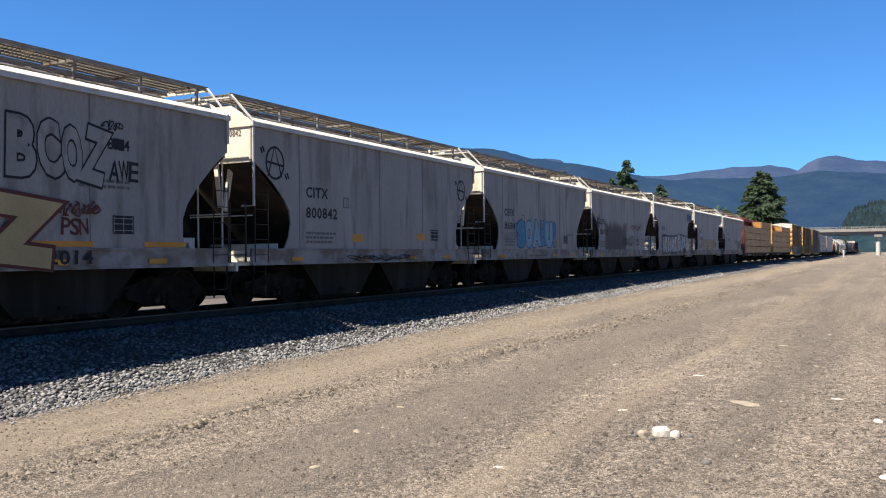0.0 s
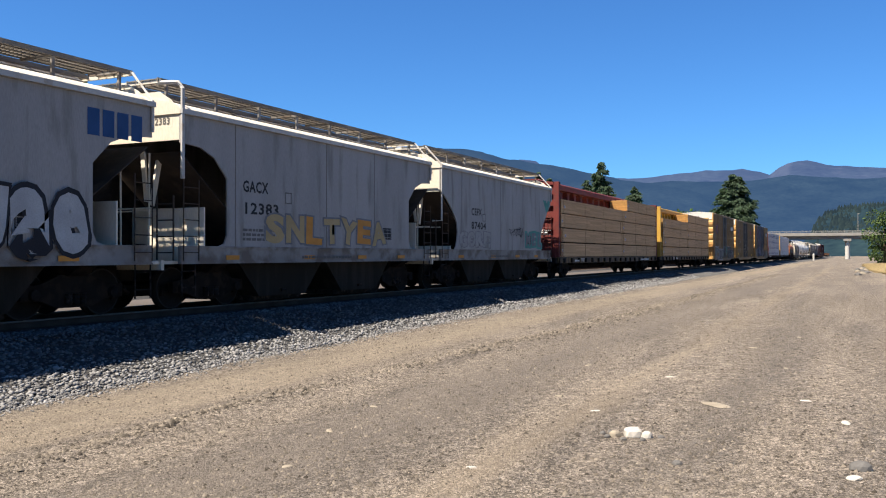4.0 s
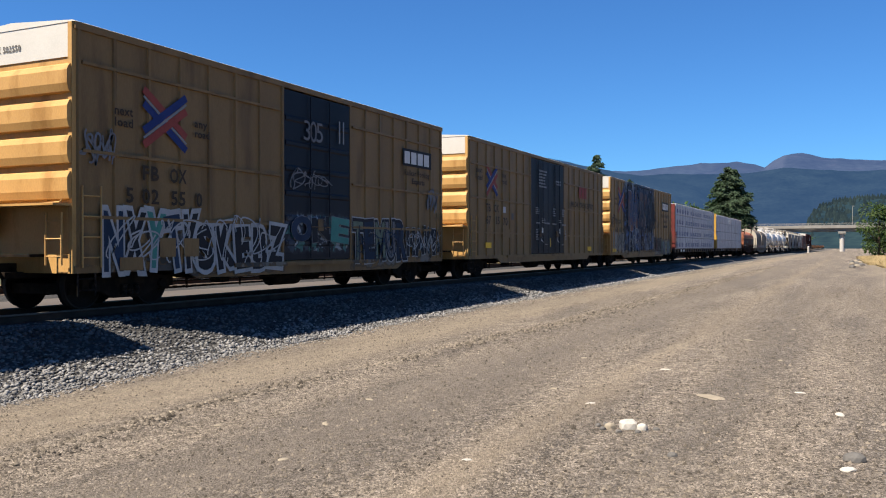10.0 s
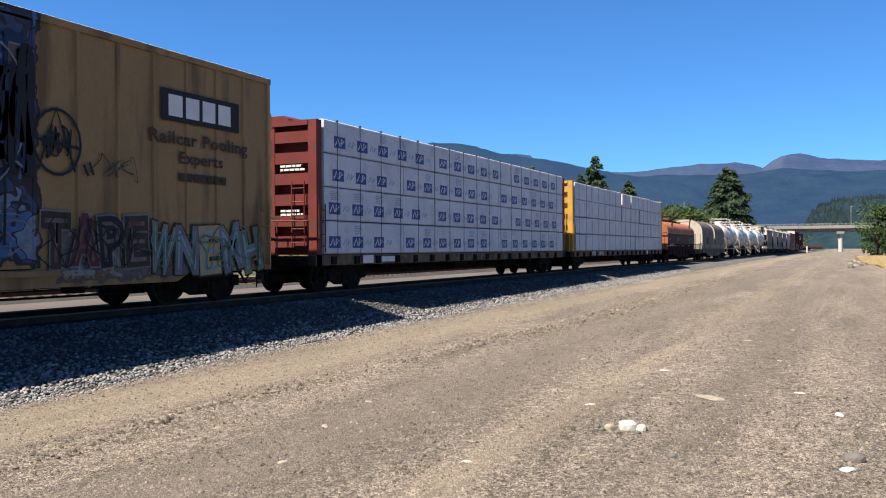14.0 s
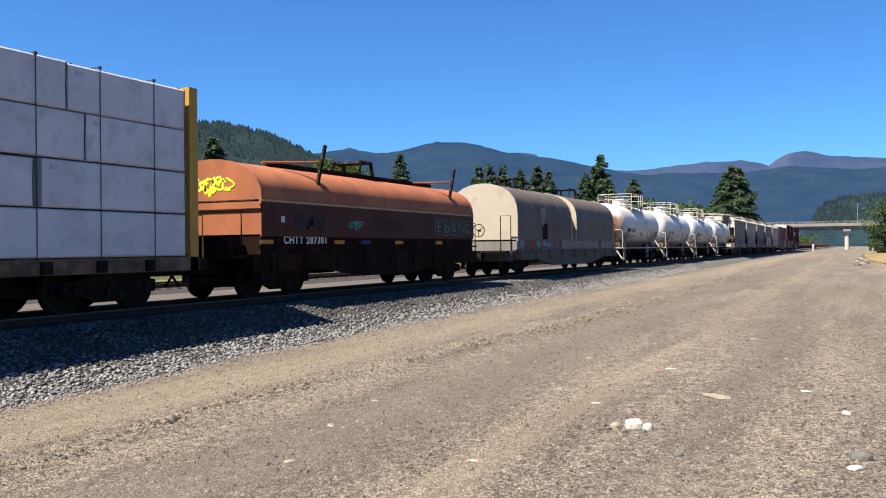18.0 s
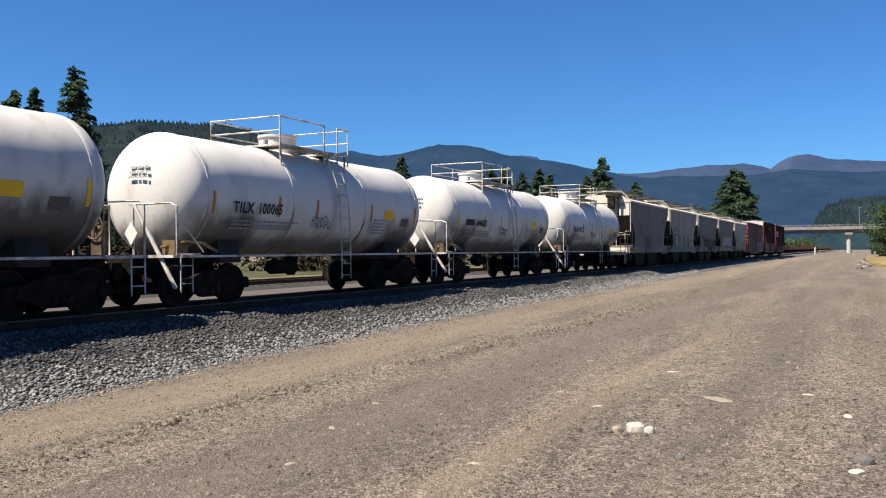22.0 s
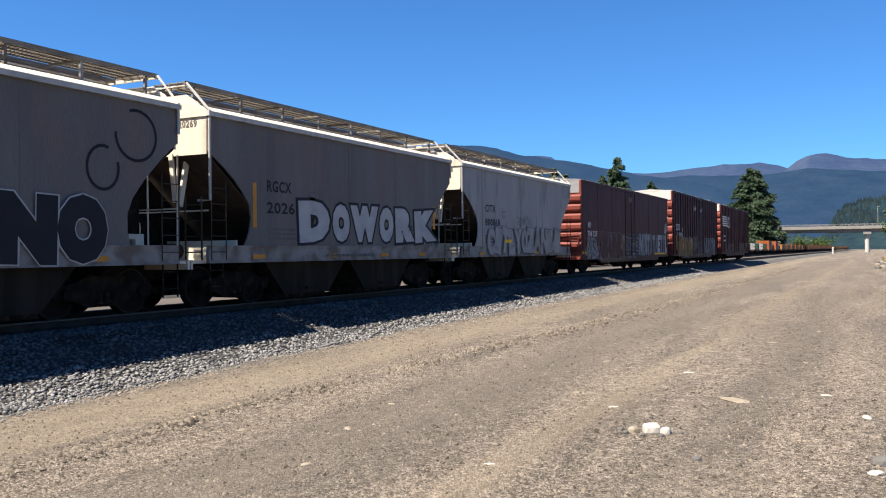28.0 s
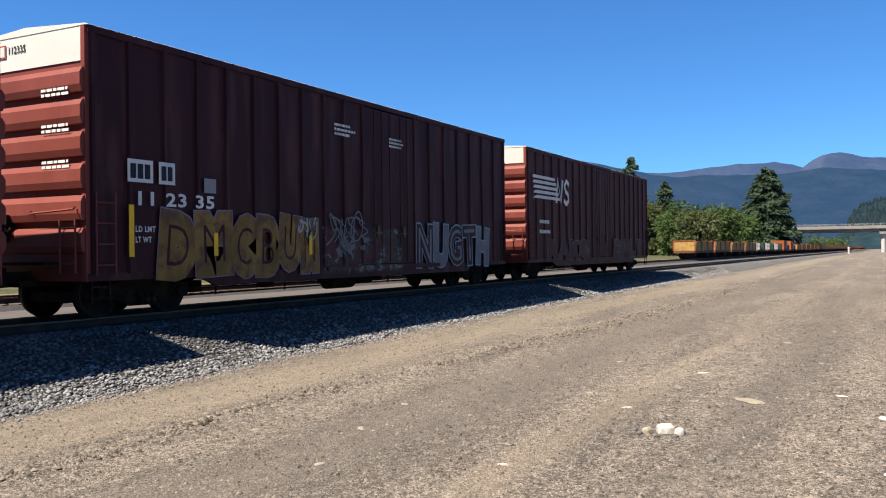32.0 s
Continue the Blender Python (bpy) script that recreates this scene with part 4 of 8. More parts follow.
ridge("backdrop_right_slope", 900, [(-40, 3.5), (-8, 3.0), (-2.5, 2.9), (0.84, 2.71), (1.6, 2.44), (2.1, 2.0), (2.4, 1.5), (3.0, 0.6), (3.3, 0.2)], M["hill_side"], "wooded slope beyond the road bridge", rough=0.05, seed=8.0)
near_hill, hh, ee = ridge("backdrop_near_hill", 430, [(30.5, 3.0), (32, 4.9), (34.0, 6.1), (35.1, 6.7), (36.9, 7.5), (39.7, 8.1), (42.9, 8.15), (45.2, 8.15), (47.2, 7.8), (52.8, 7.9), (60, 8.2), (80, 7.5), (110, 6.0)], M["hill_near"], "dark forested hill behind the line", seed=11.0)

# single firs that give the near hill its ragged edge and texture
rng = random.Random(77)
fb = Builder()
for i in range(2600):
    h = rng.uniform(31, 62)
    e = float(np.interp(h, hh, ee))
    k = 1.0 if i % 4 == 0 else rng.uniform(0.25, 1.0)
    d = 430 * (1 + 0.5 * k)
    top = 430 * 1.5 * math.tan(radians(e)) + EYE
    z = -2 + (top + 2) * k ** 0.9
    x, y = d * math.cos(radians(h)), d * math.sin(radians(h))
    t, r = rng.choice((1.6, 2.2, 2.8, 4.2)) * rng.uniform(0.8, 1.15), rng.uniform(1.5, 3.0)
    pts = [(x + r * math.cos(a), y + r * math.sin(a), z - 2) for a in (0.3, 1.56, 2.8, 4.1, 5.3)] + [(x, y, z + t * 0.75)]
    fb.add(pts, [(j, (j + 1) % 5, 5) for j in range(5)])
for i in range(700):                 # and the slope beyond the bridge
    h = rng.uniform(-9, 2.4)
    e = float(np.interp(h, (-9, -2.5, 0.84, 1.6, 2.1, 2.4), (3.0, 2.9, 2.71, 2.44, 2.0, 1.5)))
    k = 1.0 if i % 3 == 0 else rng.uniform(0.25, 1.0)
    d = 900 * (1 + 0.5 * k)
    z = -2 + (1350 * math.tan(radians(e)) + EYE + 2) * k ** 0.9
    x, y = d * math.cos(radians(h)), d * math.sin(radians(h))
    t, r = rng.uniform(3, 9), rng.uniform(2.5, 5.0)
    pts = [(x + r * math.cos(a), y + r * math.sin(a), z - 3) for a in (0.3, 1.56, 2.8, 4.1, 5.3)] + [(x, y, z + t)]
    fb.add(pts, [(j, (j + 1) % 5, 5) for j in range(5)])
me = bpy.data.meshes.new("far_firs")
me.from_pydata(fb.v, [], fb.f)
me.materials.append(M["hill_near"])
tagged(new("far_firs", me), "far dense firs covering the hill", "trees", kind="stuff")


def leaf_cloud(rng, count, place, size, droop):
    """Clumps of small leaf faces at the places that place() gives."""
    V, F = [], []
    for _ in range(count):
        p, out, s = place(rng)
        s *= size * rng.uniform(0.6, 1.4)
        a = rng.uniform(0, 6.28)
        u = Vector((math.cos(a), math.sin(a), rng.uniform(-0.5, 0.5))).normalized()
        w = (Vector(out) + Vector((0, 0, -droop)) + Vector((rng.uniform(-.5, .5), rng.uniform(-.5, .5), rng.uniform(-.5, .5)))).normalized()
        k = len(V)
        c = Vector(p)
        V += [tuple(c - u * s * 0.5), tuple(c + w * s * 0.45 + Vector((0, 0, s * 0.12))), tuple(c + u * s * 0.5), tuple(c + w * s * 1.1), tuple(c - w * s * 0.3 + Vector((0, 0, s * 0.3)))]
        F += [(k, k + 1, k + 4), (k + 4, k + 1, k + 2), (k, k + 3, k + 1), (k + 1, k + 3, k + 2)]
    return V, F


def crown_mesh(V, F, material):
    me = bpy.data.meshes.new("crown")
    me.from_pydata(V, [], F)
    me.materials.append(material)
    return me


def conifer(x, y, height, radius, seed, label, bare=0.06, count=1500, power=0.85, group="conifers"):
    rng = random.Random(seed)
    t = tagged(new("conifer_tree"), label, "tree", group)
    t.location = (x, y, -0.05)
    part("trunk", Builder().lathe("z", [(0, radius * 0.06 + 0.12), (height * 0.5, radius * 0.035 + 0.06), (height * 0.97, 0.02)], (0, 0, 0), 8), M["bark"], t)
    lb = Builder()
    arms = []
    for k in range(12):
        u = bare + (1 - bare) * k / 13
        a = k * 2.4 + rng.uniform(-0.4, 0.4)
        r = radius * (1 - u) ** power * rng.uniform(0.7, 1.05)
        lb = Builder()
        lb.tube([(0, 0, u * height), (r * 0.6 * math.cos(a), r * 0.6 * math.sin(a), u * height - 0.05 * r), (r * math.cos(a), r * math.sin(a), u * height - 0.22 * r)], 0.02 + 0.012 * r, 4)
        part("limb", lb, M["bark"], t)
    boughs = []
    n = 260 if radius > 8 else 170
    for k in range(n):
        u = bare + (1 - bare) * (k + rng.random()) / n
        boughs.append((u, rng.uniform(0, 6.283), max(0.03, 1 - u) ** power * radius * rng.choice((0.45, 0.62, 0.8, 0.95, 1.0, 1.15)), rng.uniform(0.0, 0.3)))
    weights = list(np.cumsum([b[2] ** 1.3 + 0.3 for b in boughs]))

    def place(g):
        u, a, r, drop = g.choices(boughs, cum_weights=weights)[0]
        s = g.uniform(0.12, 1.0) ** 0.7
        w = (0.44 - 0.28 * s) * r + 0.2
        a2 = a + g.uniform(-1, 1) * w / max(0.3, r * s)
        return (r * s * math.cos(a2), r * s * math.sin(a2), u * height - drop * r * s * s + g.uniform(-0.42, 0.42) * w + 0.05 * r * s), (math.cos(a), math.sin(a), -0.1), 1.15 - 0.5 * s

    V, F = leaf_cloud(rng, count, place, 0.85 if radius > 8 else 0.48 if count > 10000 else 0.085 * radius + 0.2, 0.35)
    part("crown", crown_mesh(V, F, M["needles"]), None, t)
    return t


def broadleaf(x, y, height, radius, seed, label, material, count=4200, group="roadside bushes", name="broadleaf_tree"):
    rng = random.Random(seed)
    t = tagged(new(name), label, "tree" if "tree" in name else "bush", group)
    t.location = (x, y, -0.05)
    part("trunk", Builder().lathe("z", [(0, 0.16 + height * 0.012), (height * 0.35, 0.1 + height * 0.006), (height * 0.7, 0.03)], (0, 0, 0), 8), M["bark"], t)
    lobes = [(rng.uniform(-0.6, 0.6) * radius, rng.uniform(-0.6, 0.6) * radius, height * rng.uniform(0.10, 0.78), rng.uniform(0.28, 0.55) * radius) for _ in range(19)]
    lobes.append((0, 0, height * 0.72, radius * 0.45))
    lb = Builder()
    for lx, ly, lz, lr in lobes[:6]:
        part("limb", Builder().tube([(0, 0, height * 0.18), (lx * 0.5, ly * 0.5, lz * 0.7), (lx, ly, lz)], 0.035 + 0.004 * height, 4), M["bark"], t)

    def place(g):
        lx, ly, lz, lr = lobes[g.randrange(len(lobes))]
        a, b = g.uniform(0, 6.283), math.asin(g.uniform(-1, 1))
        k = g.random() ** 0.33
        o = (math.cos(a) * math.cos(b), math.sin(a) * math.cos(b), math.sin(b))
        return (lx + lr * k * o[0], ly + lr * k * o[1], max(0.15, lz + lr * 0.9 * k * o[2])), o, 1.0

    V, F = leaf_cloud(rng, count, place, radius * 0.085, 0.2)
    part("crown", crown_mesh(V, F, material), None, t)
    return t


def polar(head, d):
    return d * math.cos(radians(head)), d * math.sin(radians(head))


def tall(el, d):
    return d * math.tan(radians(el)) + EYE + 0.1


for head, el, d, r, lab in ((6.9, 4.95, 300, 10.8, "tall dark green fir with a broad skirt"), (15.25, 5.95, 235, 6.6, "slim pointed fir above the trees"),
                            (48.7, 11.15, 125, 6.2, "tall sparse conifer with a ragged crown"), (51.0, 9.85, 125, 4.0, "narrow conifer beside taller ones"), (52.1, 9.65, 125, 5.2, "dark conifer in a small group"),
                            (54.0, 8.5, 120, 5.4, "dark conifer in a small group"), (28.4, 6.25, 190, 4.8, "small pointed conifer behind the tracks"), (21.6, 5.4, 220, 5.7, "mixed conifer behind the siding"), (20.4, 5.1, 220, 5.0, "mixed conifer behind the siding"), (19.3, 5.4, 225, 5.2, "mixed conifer behind the siding"), (18.6, 5.0, 220, 5.0, "mixed conifer behind the siding"), (16.2, 4.8, 225, 5.4, "mixed conifer beside a taller fir"), (14.7, 4.45, 225, 5.0, "mixed conifer beside a taller fir"), (13.1, 4.35, 225, 5.6, "mixed conifer beside a taller fir"),
                            (22.45, 5.55, 220, 4.9, "mixed conifer behind the siding"), (23.2, 5.5, 215, 4.9, "mixed conifer behind the siding"), (40.5, 7.2, 160, 5.7, "conifer before the forested hill"), (43.5, 6.6, 160, 4.9, "conifer before the forested hill")):
    x, y = polar(head, d)
    conifer(x, y, tall(el, d), r if r > 8 else r * 0.82 if d < 130 else r * 1.2, int(head * 10), lab, count=22000 if r > 8 else 13000 if d < 130 else 6500, power=0.50 if r > 8 else 0.48 if d < 130 else 0.62)
for head, el, d, r, m, lab in ((33.2, 7.3, 150, 4.2, "leaf", "leafy tree in a clump behind the train"), (32.0, 7.1, 150, 3.6, "leaf", "leafy tree in a clump behind the train"), (31.0, 6.3, 155, 3.4, "leaf", "leafy tree in a clump behind the train"),
                               (16.9, 3.9, 225, 5.5, "leaf_olive", "rounded olive-green tree beside a fir"), (18.0, 4.0, 220, 5.5, "leaf", "rounded green tree behind the siding"), (13.9, 3.6, 210, 5.0, "leaf_olive", "rounded olive-green tree beside a fir"),
                               (12.3, 3.6, 190, 5.0, "leaf", "bright green tree behind the siding"), (11.2, 2.6, 180, 4.8, "leaf_olive", "dry olive bush behind parked work cars"), (10.2, 2.9, 185, 5.2, "leaf", "bright green tree behind parked work cars"),
                               (9.2, 2.7, 190, 5.0, "leaf", "bright green bush behind parked work cars"), (8.5, 2.4, 200, 4.5, "leaf", "bright green bush behind parked work cars"),
                               (25.0, 4.4, 200, 5.0, "leaf_olive", "rounded tree behind the siding"), (36.5, 5.2, 140, 4.0, "leaf", "leafy tree behind the train"), (45.5, 6.0, 130, 4.0, "leaf_olive", "leafy tree behind the train"), (49.8, 6.5, 120, 4.0, "leaf", "leafy tree under tall conifers"),
                               (26.5, 3.6, 130, 5.0, "leaf", "leafy bush behind the train"), (29.5, 4.4, 140, 4.5, "leaf_olive", "leafy bush behind the train"), (38.5, 5.4, 130, 4.5, "leaf", "leafy bush behind the train"), (42.0, 5.6, 125, 4.5, "leaf_olive", "leafy bush behind the train")):
    grow = max(1.0, 26.5 / max(8.0, d * math.sin(radians(head)) - r * 1.15)) if head < 15 else 1.0
    d, r = d * grow, r * grow
    x, y = polar(head, d)
    broadleaf(x, y, tall(el, d), r * 1.15, int(head * 10) + 3, lab, M[m], 5000)
for head, el, d, r in ((-1.5, 3.0, 150, 3.3), (-3.4, 3.1, 150, 4.4), (-5.4, 2.9, 108, 3.4), (-8.2, 3.0, 100, 3.6)):
    x, y = polar(head, d)
    broadleaf(x, y, tall(el, d), r, int(head * 10) + 90, "dark green bush at the edge of the yard", M["leaf"], 3500, "bushes at the yard's edge", "bush")
for head, el, d, r in ((4.4, 0.75, 560, 9), (3.7, 0.62, 660, 10), (3.0, 0.68, 800, 12), (2.3, 0.55, 1000, 14), (1.6, 0.7, 1350, 18), (0.5, 0.6, 1500, 20), (-0.6, 0.6, 1500, 20)):
    x, y = polar(head, d)
    broadleaf(x, y, tall(el, d), r, int(head * 10) + 190, "hazy green bush beyond the bridge", M["leaf"], 1200, "bushes beyond the bridge", "bush")

# low brush behind the siding, seen under the cars
for k in range(16):
    broadleaf(14 + 7.0 * k + (k % 3) * 1.3, 34 + (k * 5 % 7) * 0.8, 1.6 + 0.35 * (k % 4), 2.6 + 0.3 * (k % 3), 700 + k, "low dark brush behind the dry verge", M["shade_toned_brush"], 1200, "low brush", "bush")

# dry grass on the right
gb = Builder()
rng = random.Random(4)
for i in range(24000):
    x = rng.uniform(58, 150)
    edge = 0.9 + max(0, 100 - x) * 0.055 + 0.5 * noise.noise((x * 0.25, 1.0, 2.0))
    y = -edge - abs(rng.gauss(0, 2.8))
    h, a = rng.uniform(0.06, 0.22) * (1 + 0.9 * min(1.0, (-edge - y) / 2)), rng.uniform(0, 6.28)
    w = 0.06
    gb.add([(x - w, y, 0), (x + w, y + 0.05, 0), (x + 0.2 * math.cos(a), y + 0.2 * math.sin(a), h)], [(0, 1, 2)])
me = bpy.data.meshes.new("dry_grass")
me.from_pydata(gb.v, [], gb.f)
me.materials.append(M["dry_grass"])
tagged(new("dry_grass", me), "tufts of tall dry yellow grass", "grass", kind="stuff")
for k in range(9):
    lone_stone("edge_rock", 74 + 4.2 * k, -0.1 - 0.35 * (k % 3), 0.25, 0.3, 0.2, M["rock_tan"] if k % 2 else M["rock_grey"], "pale boulder along the edge of the yard", 60 + k, "boulder")


# ---- road bridge ----
bridge = tagged(new("road_bridge"), "concrete road bridge with railing crossing the tracks", "bridge")
bridge.location = (330, 0, 0)
part("deck", Builder().box(-6, 6, -140, 62, 8.05, 8.6), M["concrete"], bridge)
for k in range(5):
    part("girder", Builder().box(-5 + 2.4 * k, -4.3 + 2.4 * k, -140, 61.5, 7.0, 8.05), M["concrete"], bridge)
for sx in (-5.9, 5.6):
    part("parapet", Builder().box(sx, sx + 0.3, -140, 62, 8.6, 9.1), M["concrete"], bridge)
    rail = Builder()
    for k in range(83):
        rail.box(sx + 0.1, sx + 0.2, -138 + 2.4 * k, -137.9 + 2.4 * k, 9.1, 9.75)
    rail.box(sx + 0.08, sx + 0.22, -140, 62, 9.7, 9.8)
    part("railing", rail, M["concrete"], bridge)
for y in (2.8, 30.5, -26, -55, -85):
    part("pier_cap", Builder().box(-5.5, 5.5, y - 1.2, y + 1.2, 6.2, 7.0), M["concrete"], bridge)
    for sx in (-4, 4):
        part("pier", Builder().lathe("z", [(0, 0.75), (6.2, 0.75)], (sx, y, 0), 16), M["white_trim"], bridge, smooth=True)
part("abutment", Builder().prism("y", [(-6, 0), (6, 0), (6, 7.0), (-6, 7.0)], 58, 64), M["concrete"], bridge)
part("embankment", Builder().prism("x", [(60, 0), (110, 0), (95, 8.0), (62, 8.0)], -8, 8), M["dry_grass"], bridge)
lamp = tagged(new("street_lamp"), "slim grey street lamp on the bridge", "street lamp")
lamp.location = (330, -0.5, 8.6)
part("pole", Builder().tube([(0, 0, 0), (0, 0, 7.0)], 0.10, 6), M["concrete"], lamp)
part("head", Builder().box(-0.15, 0.15, -0.5, 0.2, 7.0, 7.15), M["concrete"], lamp)
post = tagged(new("trackside_post"), "short white trackside post", "post")
post.location = (255, 10.5, 0)
part("pole", Builder().lathe("z", [(0, 0.28), (1.7, 0.28), (1.85, 0.12)], (0, 0, 0), 10), M["white_trim"], post)


# ---- parked work cars on the siding ----
def work_car(x, kind):
    lab = {"gondola": "rusty work gondola with yellow side boards parked on the siding", "tank": "flat work car carrying a dark green tank and racks", "cab": "orange work car with a boxy cab on the siding"}[kind]
    c = tagged(new("work_car"), lab, "work car", "parked work cars")
    c.location = (x, FAR_Y, 0.40)
    part("frame", Builder().box(0, 12.6, -1.4, 1.4, 0.75, 1.05), M["mow_rust"], c)
    if kind == "gondola":
        for k in range(3):
            a = 0.15 + 4.15 * k
            for sd in (-1.45, 1.38):
                part("side_board", Builder().prism("y", [(a, 1.05), (a + 3.3, 1.05), (a + 2.95, 2.3), (a + 0.35, 2.3)], sd, sd + 0.07), M["mow_yellow"], c)
                part("side_stake", Builder().prism("y", [(a + 3.35, 1.05), (a + 4.1, 1.05), (a + 4.45, 2.35), (a + 3.0, 2.35)], sd + 0.01, sd + 0.06), M["mow_rust"], c)
        for xx in (0.0, 12.5):
            part("end_board", Builder().box(xx, xx + 0.08, -1.38, 1.38, 1.05, 2.25), M["mow_yellow"], c)
            part("end_frame", Builder().box(xx - 0.05, xx + 0.12, -1.45, -1.3, 1.05, 2.4).box(xx - 0.05, xx + 0.12, 1.3, 1.45, 1.05, 2.4).box(xx - 0.05, xx + 0.12, -1.3, 1.3, 2.28, 2.4), M["mow_orange"], c)
    elif kind == "tank":
        part("rack", Builder().box(0.3, 0.45, -1.3, 1.3, 1.05, 2.4).box(3.9, 4.05, -1.3, 1.3, 1.05, 2.4).box(0.3, 4.05, -1.3, -1.2, 2.3, 2.4).box(0.3, 4.05, -1.3, -1.2, 1.7, 1.8), M["letter_grey"], c)
        part("tank", Builder().lathe("x", [(4.6, 0.3), (4.8, 0.75), (9.6, 0.75), (9.8, 0.3)], (0, 0, 1.75), 16), M["mow_green"], c, smooth=True)
        part("locker", Builder().box(10.2, 12.2, -1.2, 1.2, 1.05, 2.35), M["mow_green"], c)
    else:
        part("cab", Builder().box(0.2, 5.6, -1.4, 1.4, 1.05, 3.1), M["mow_orange"], c)
        part("window", Builder().box(1.6, 3.6, -1.42, -1.40, 2.1, 2.75), M["door_black"], c)
        part("locker", Builder().box(6.4, 9.2, -1.2, 1.2, 1.05, 2.8), M["white_trim"], c)
        part("rack", Builder().box(9.6, 12.3, -1.3, -1.2, 1.05, 2.0).box(9.6, 12.3, 1.2, 1.3, 1.05, 2.0).box(9.6, 9.7, -1.2, 1.2, 1.05, 2.0), M["mow_rust"], c)
    for tx in (1.9, 10.7):
        for w in (-0.85, 0.85):
            part("wheel", Builder().lathe("y", [(-0.8, 0.42), (-0.68, 0.45), (0.68, 0.45), (0.8, 0.42)], (tx + w, 0, 0.45), 12), M["black"], c)
        part("truck_frame", Builder().box(tx - 1.2, tx + 1.2, -1.0, -0.85, 0.35, 0.7), M["black"], c)
    return c


gon = work_car(113.5, "gondola")
for k in range(1, 4):
    copy_thing(gon, pose(113.5 + 14.3 * k, FAR_Y, 0.40))
for x in (171.5, 186.0, 200.5):
    work_car(x, "tank")
for x in (215.5, 231.0):
    work_car(x, "cab")
for k in range(44):
    copy_thing(gon, pose(246.5 + 14.3 * k, FAR_Y, 0.40))

# ---- the train ----
MOVING = []


def rolling(name, x, label, category, group=""):
    ob = tagged(new(name), label, category, group)
    ob.location = (x, TRACK_Y, RAIL)
    MOVING.append((ob, x))
    return ob


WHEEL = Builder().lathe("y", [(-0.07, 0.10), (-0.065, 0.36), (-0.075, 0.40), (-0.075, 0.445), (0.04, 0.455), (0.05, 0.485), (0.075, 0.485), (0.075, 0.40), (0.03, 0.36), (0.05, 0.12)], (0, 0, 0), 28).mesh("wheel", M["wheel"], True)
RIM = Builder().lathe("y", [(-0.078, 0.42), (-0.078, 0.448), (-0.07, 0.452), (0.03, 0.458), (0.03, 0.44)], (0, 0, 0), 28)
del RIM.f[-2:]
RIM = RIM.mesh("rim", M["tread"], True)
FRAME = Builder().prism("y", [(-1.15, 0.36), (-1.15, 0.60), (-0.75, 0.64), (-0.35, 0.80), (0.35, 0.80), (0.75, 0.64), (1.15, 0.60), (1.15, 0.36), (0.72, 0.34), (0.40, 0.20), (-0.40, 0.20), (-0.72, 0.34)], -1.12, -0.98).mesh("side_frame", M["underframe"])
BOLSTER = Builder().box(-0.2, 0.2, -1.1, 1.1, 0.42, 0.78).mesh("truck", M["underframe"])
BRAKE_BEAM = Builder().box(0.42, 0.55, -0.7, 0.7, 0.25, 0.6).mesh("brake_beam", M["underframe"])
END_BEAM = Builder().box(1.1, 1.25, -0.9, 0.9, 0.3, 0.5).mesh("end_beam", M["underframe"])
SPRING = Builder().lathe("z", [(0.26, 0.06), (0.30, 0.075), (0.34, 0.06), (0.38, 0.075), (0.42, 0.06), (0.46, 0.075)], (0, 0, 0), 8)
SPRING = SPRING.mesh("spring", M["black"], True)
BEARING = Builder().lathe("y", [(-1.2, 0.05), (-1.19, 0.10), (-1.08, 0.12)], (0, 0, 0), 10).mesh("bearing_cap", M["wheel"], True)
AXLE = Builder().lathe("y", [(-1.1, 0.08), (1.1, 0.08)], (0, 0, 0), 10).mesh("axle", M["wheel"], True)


def truck(parent, x):
    t = part("truck", BOLSTER, None, parent)
    t.location = (x, 0, 0)
    for turn in (0, math.pi):
        for me, nm in ((FRAME, "side_frame"), (BRAKE_BEAM, "brake_beam"), (END_BEAM, "end_beam")):
            part(nm, me, None, t).rotation_euler = (0, 0, turn)
    for k in (-0.16, 0.0, 0.16):
        for y in (-1.15, 1.15):
            part("spring", SPRING, None, t).location = (k, y, 0)
    for k in (-0.89, 0.89):
        for y, turn in ((-0.76, 0), (0.76, math.pi)):
            w = part("wheel", WHEEL, None, t)
            w.location, w.rotation_euler = (k, y, 0.455), (0, 0, turn)
            r = part("wheel_rim", RIM, None, t)
            r.location, r.rotation_euler = (k, y, 0.455), (0, 0, turn)
        a = part("axle", AXLE, None, t)
        a.location = (k, 0, 0.455)
        for turn in (0, math.pi):
            c = part("bearing_cap", BEARING, None, t)
            c.location, c.rotation_euler = (k, 0, 0.455), (0, 0, turn)


COUPLER = Builder().box(0, 0.75, -0.09, 0.09, 0.70, 0.90).prism("z", [(-0.16, -0.17), (0.02, -0.2), (0.1, -0.1), (0.1, 0.14), (-0.05, 0.2), (-0.16, 0.12), (-0.08, 0.0)], 0.62, 0.98).mesh("coupler", M["underframe"])
HOSE = Builder().tube([(0.35, 0.3, 0.75), (0.15, 0.32, 0.6), (-0.05, 0.28, 0.42), (-0.22, 0.2, 0.36)], 0.03, 6).mesh("air_hose", M["black"], True)


def couplers(parent, x0, x1):
    for x, turn in ((x0, 0), (x1, math.pi)):
        for me, nm in ((COUPLER, "coupler"), (HOSE, "air_hose")):
            c = part(nm, me, None, parent)
            c.location, c.rotation_euler = (x, 0, 0), (0, 0, turn)


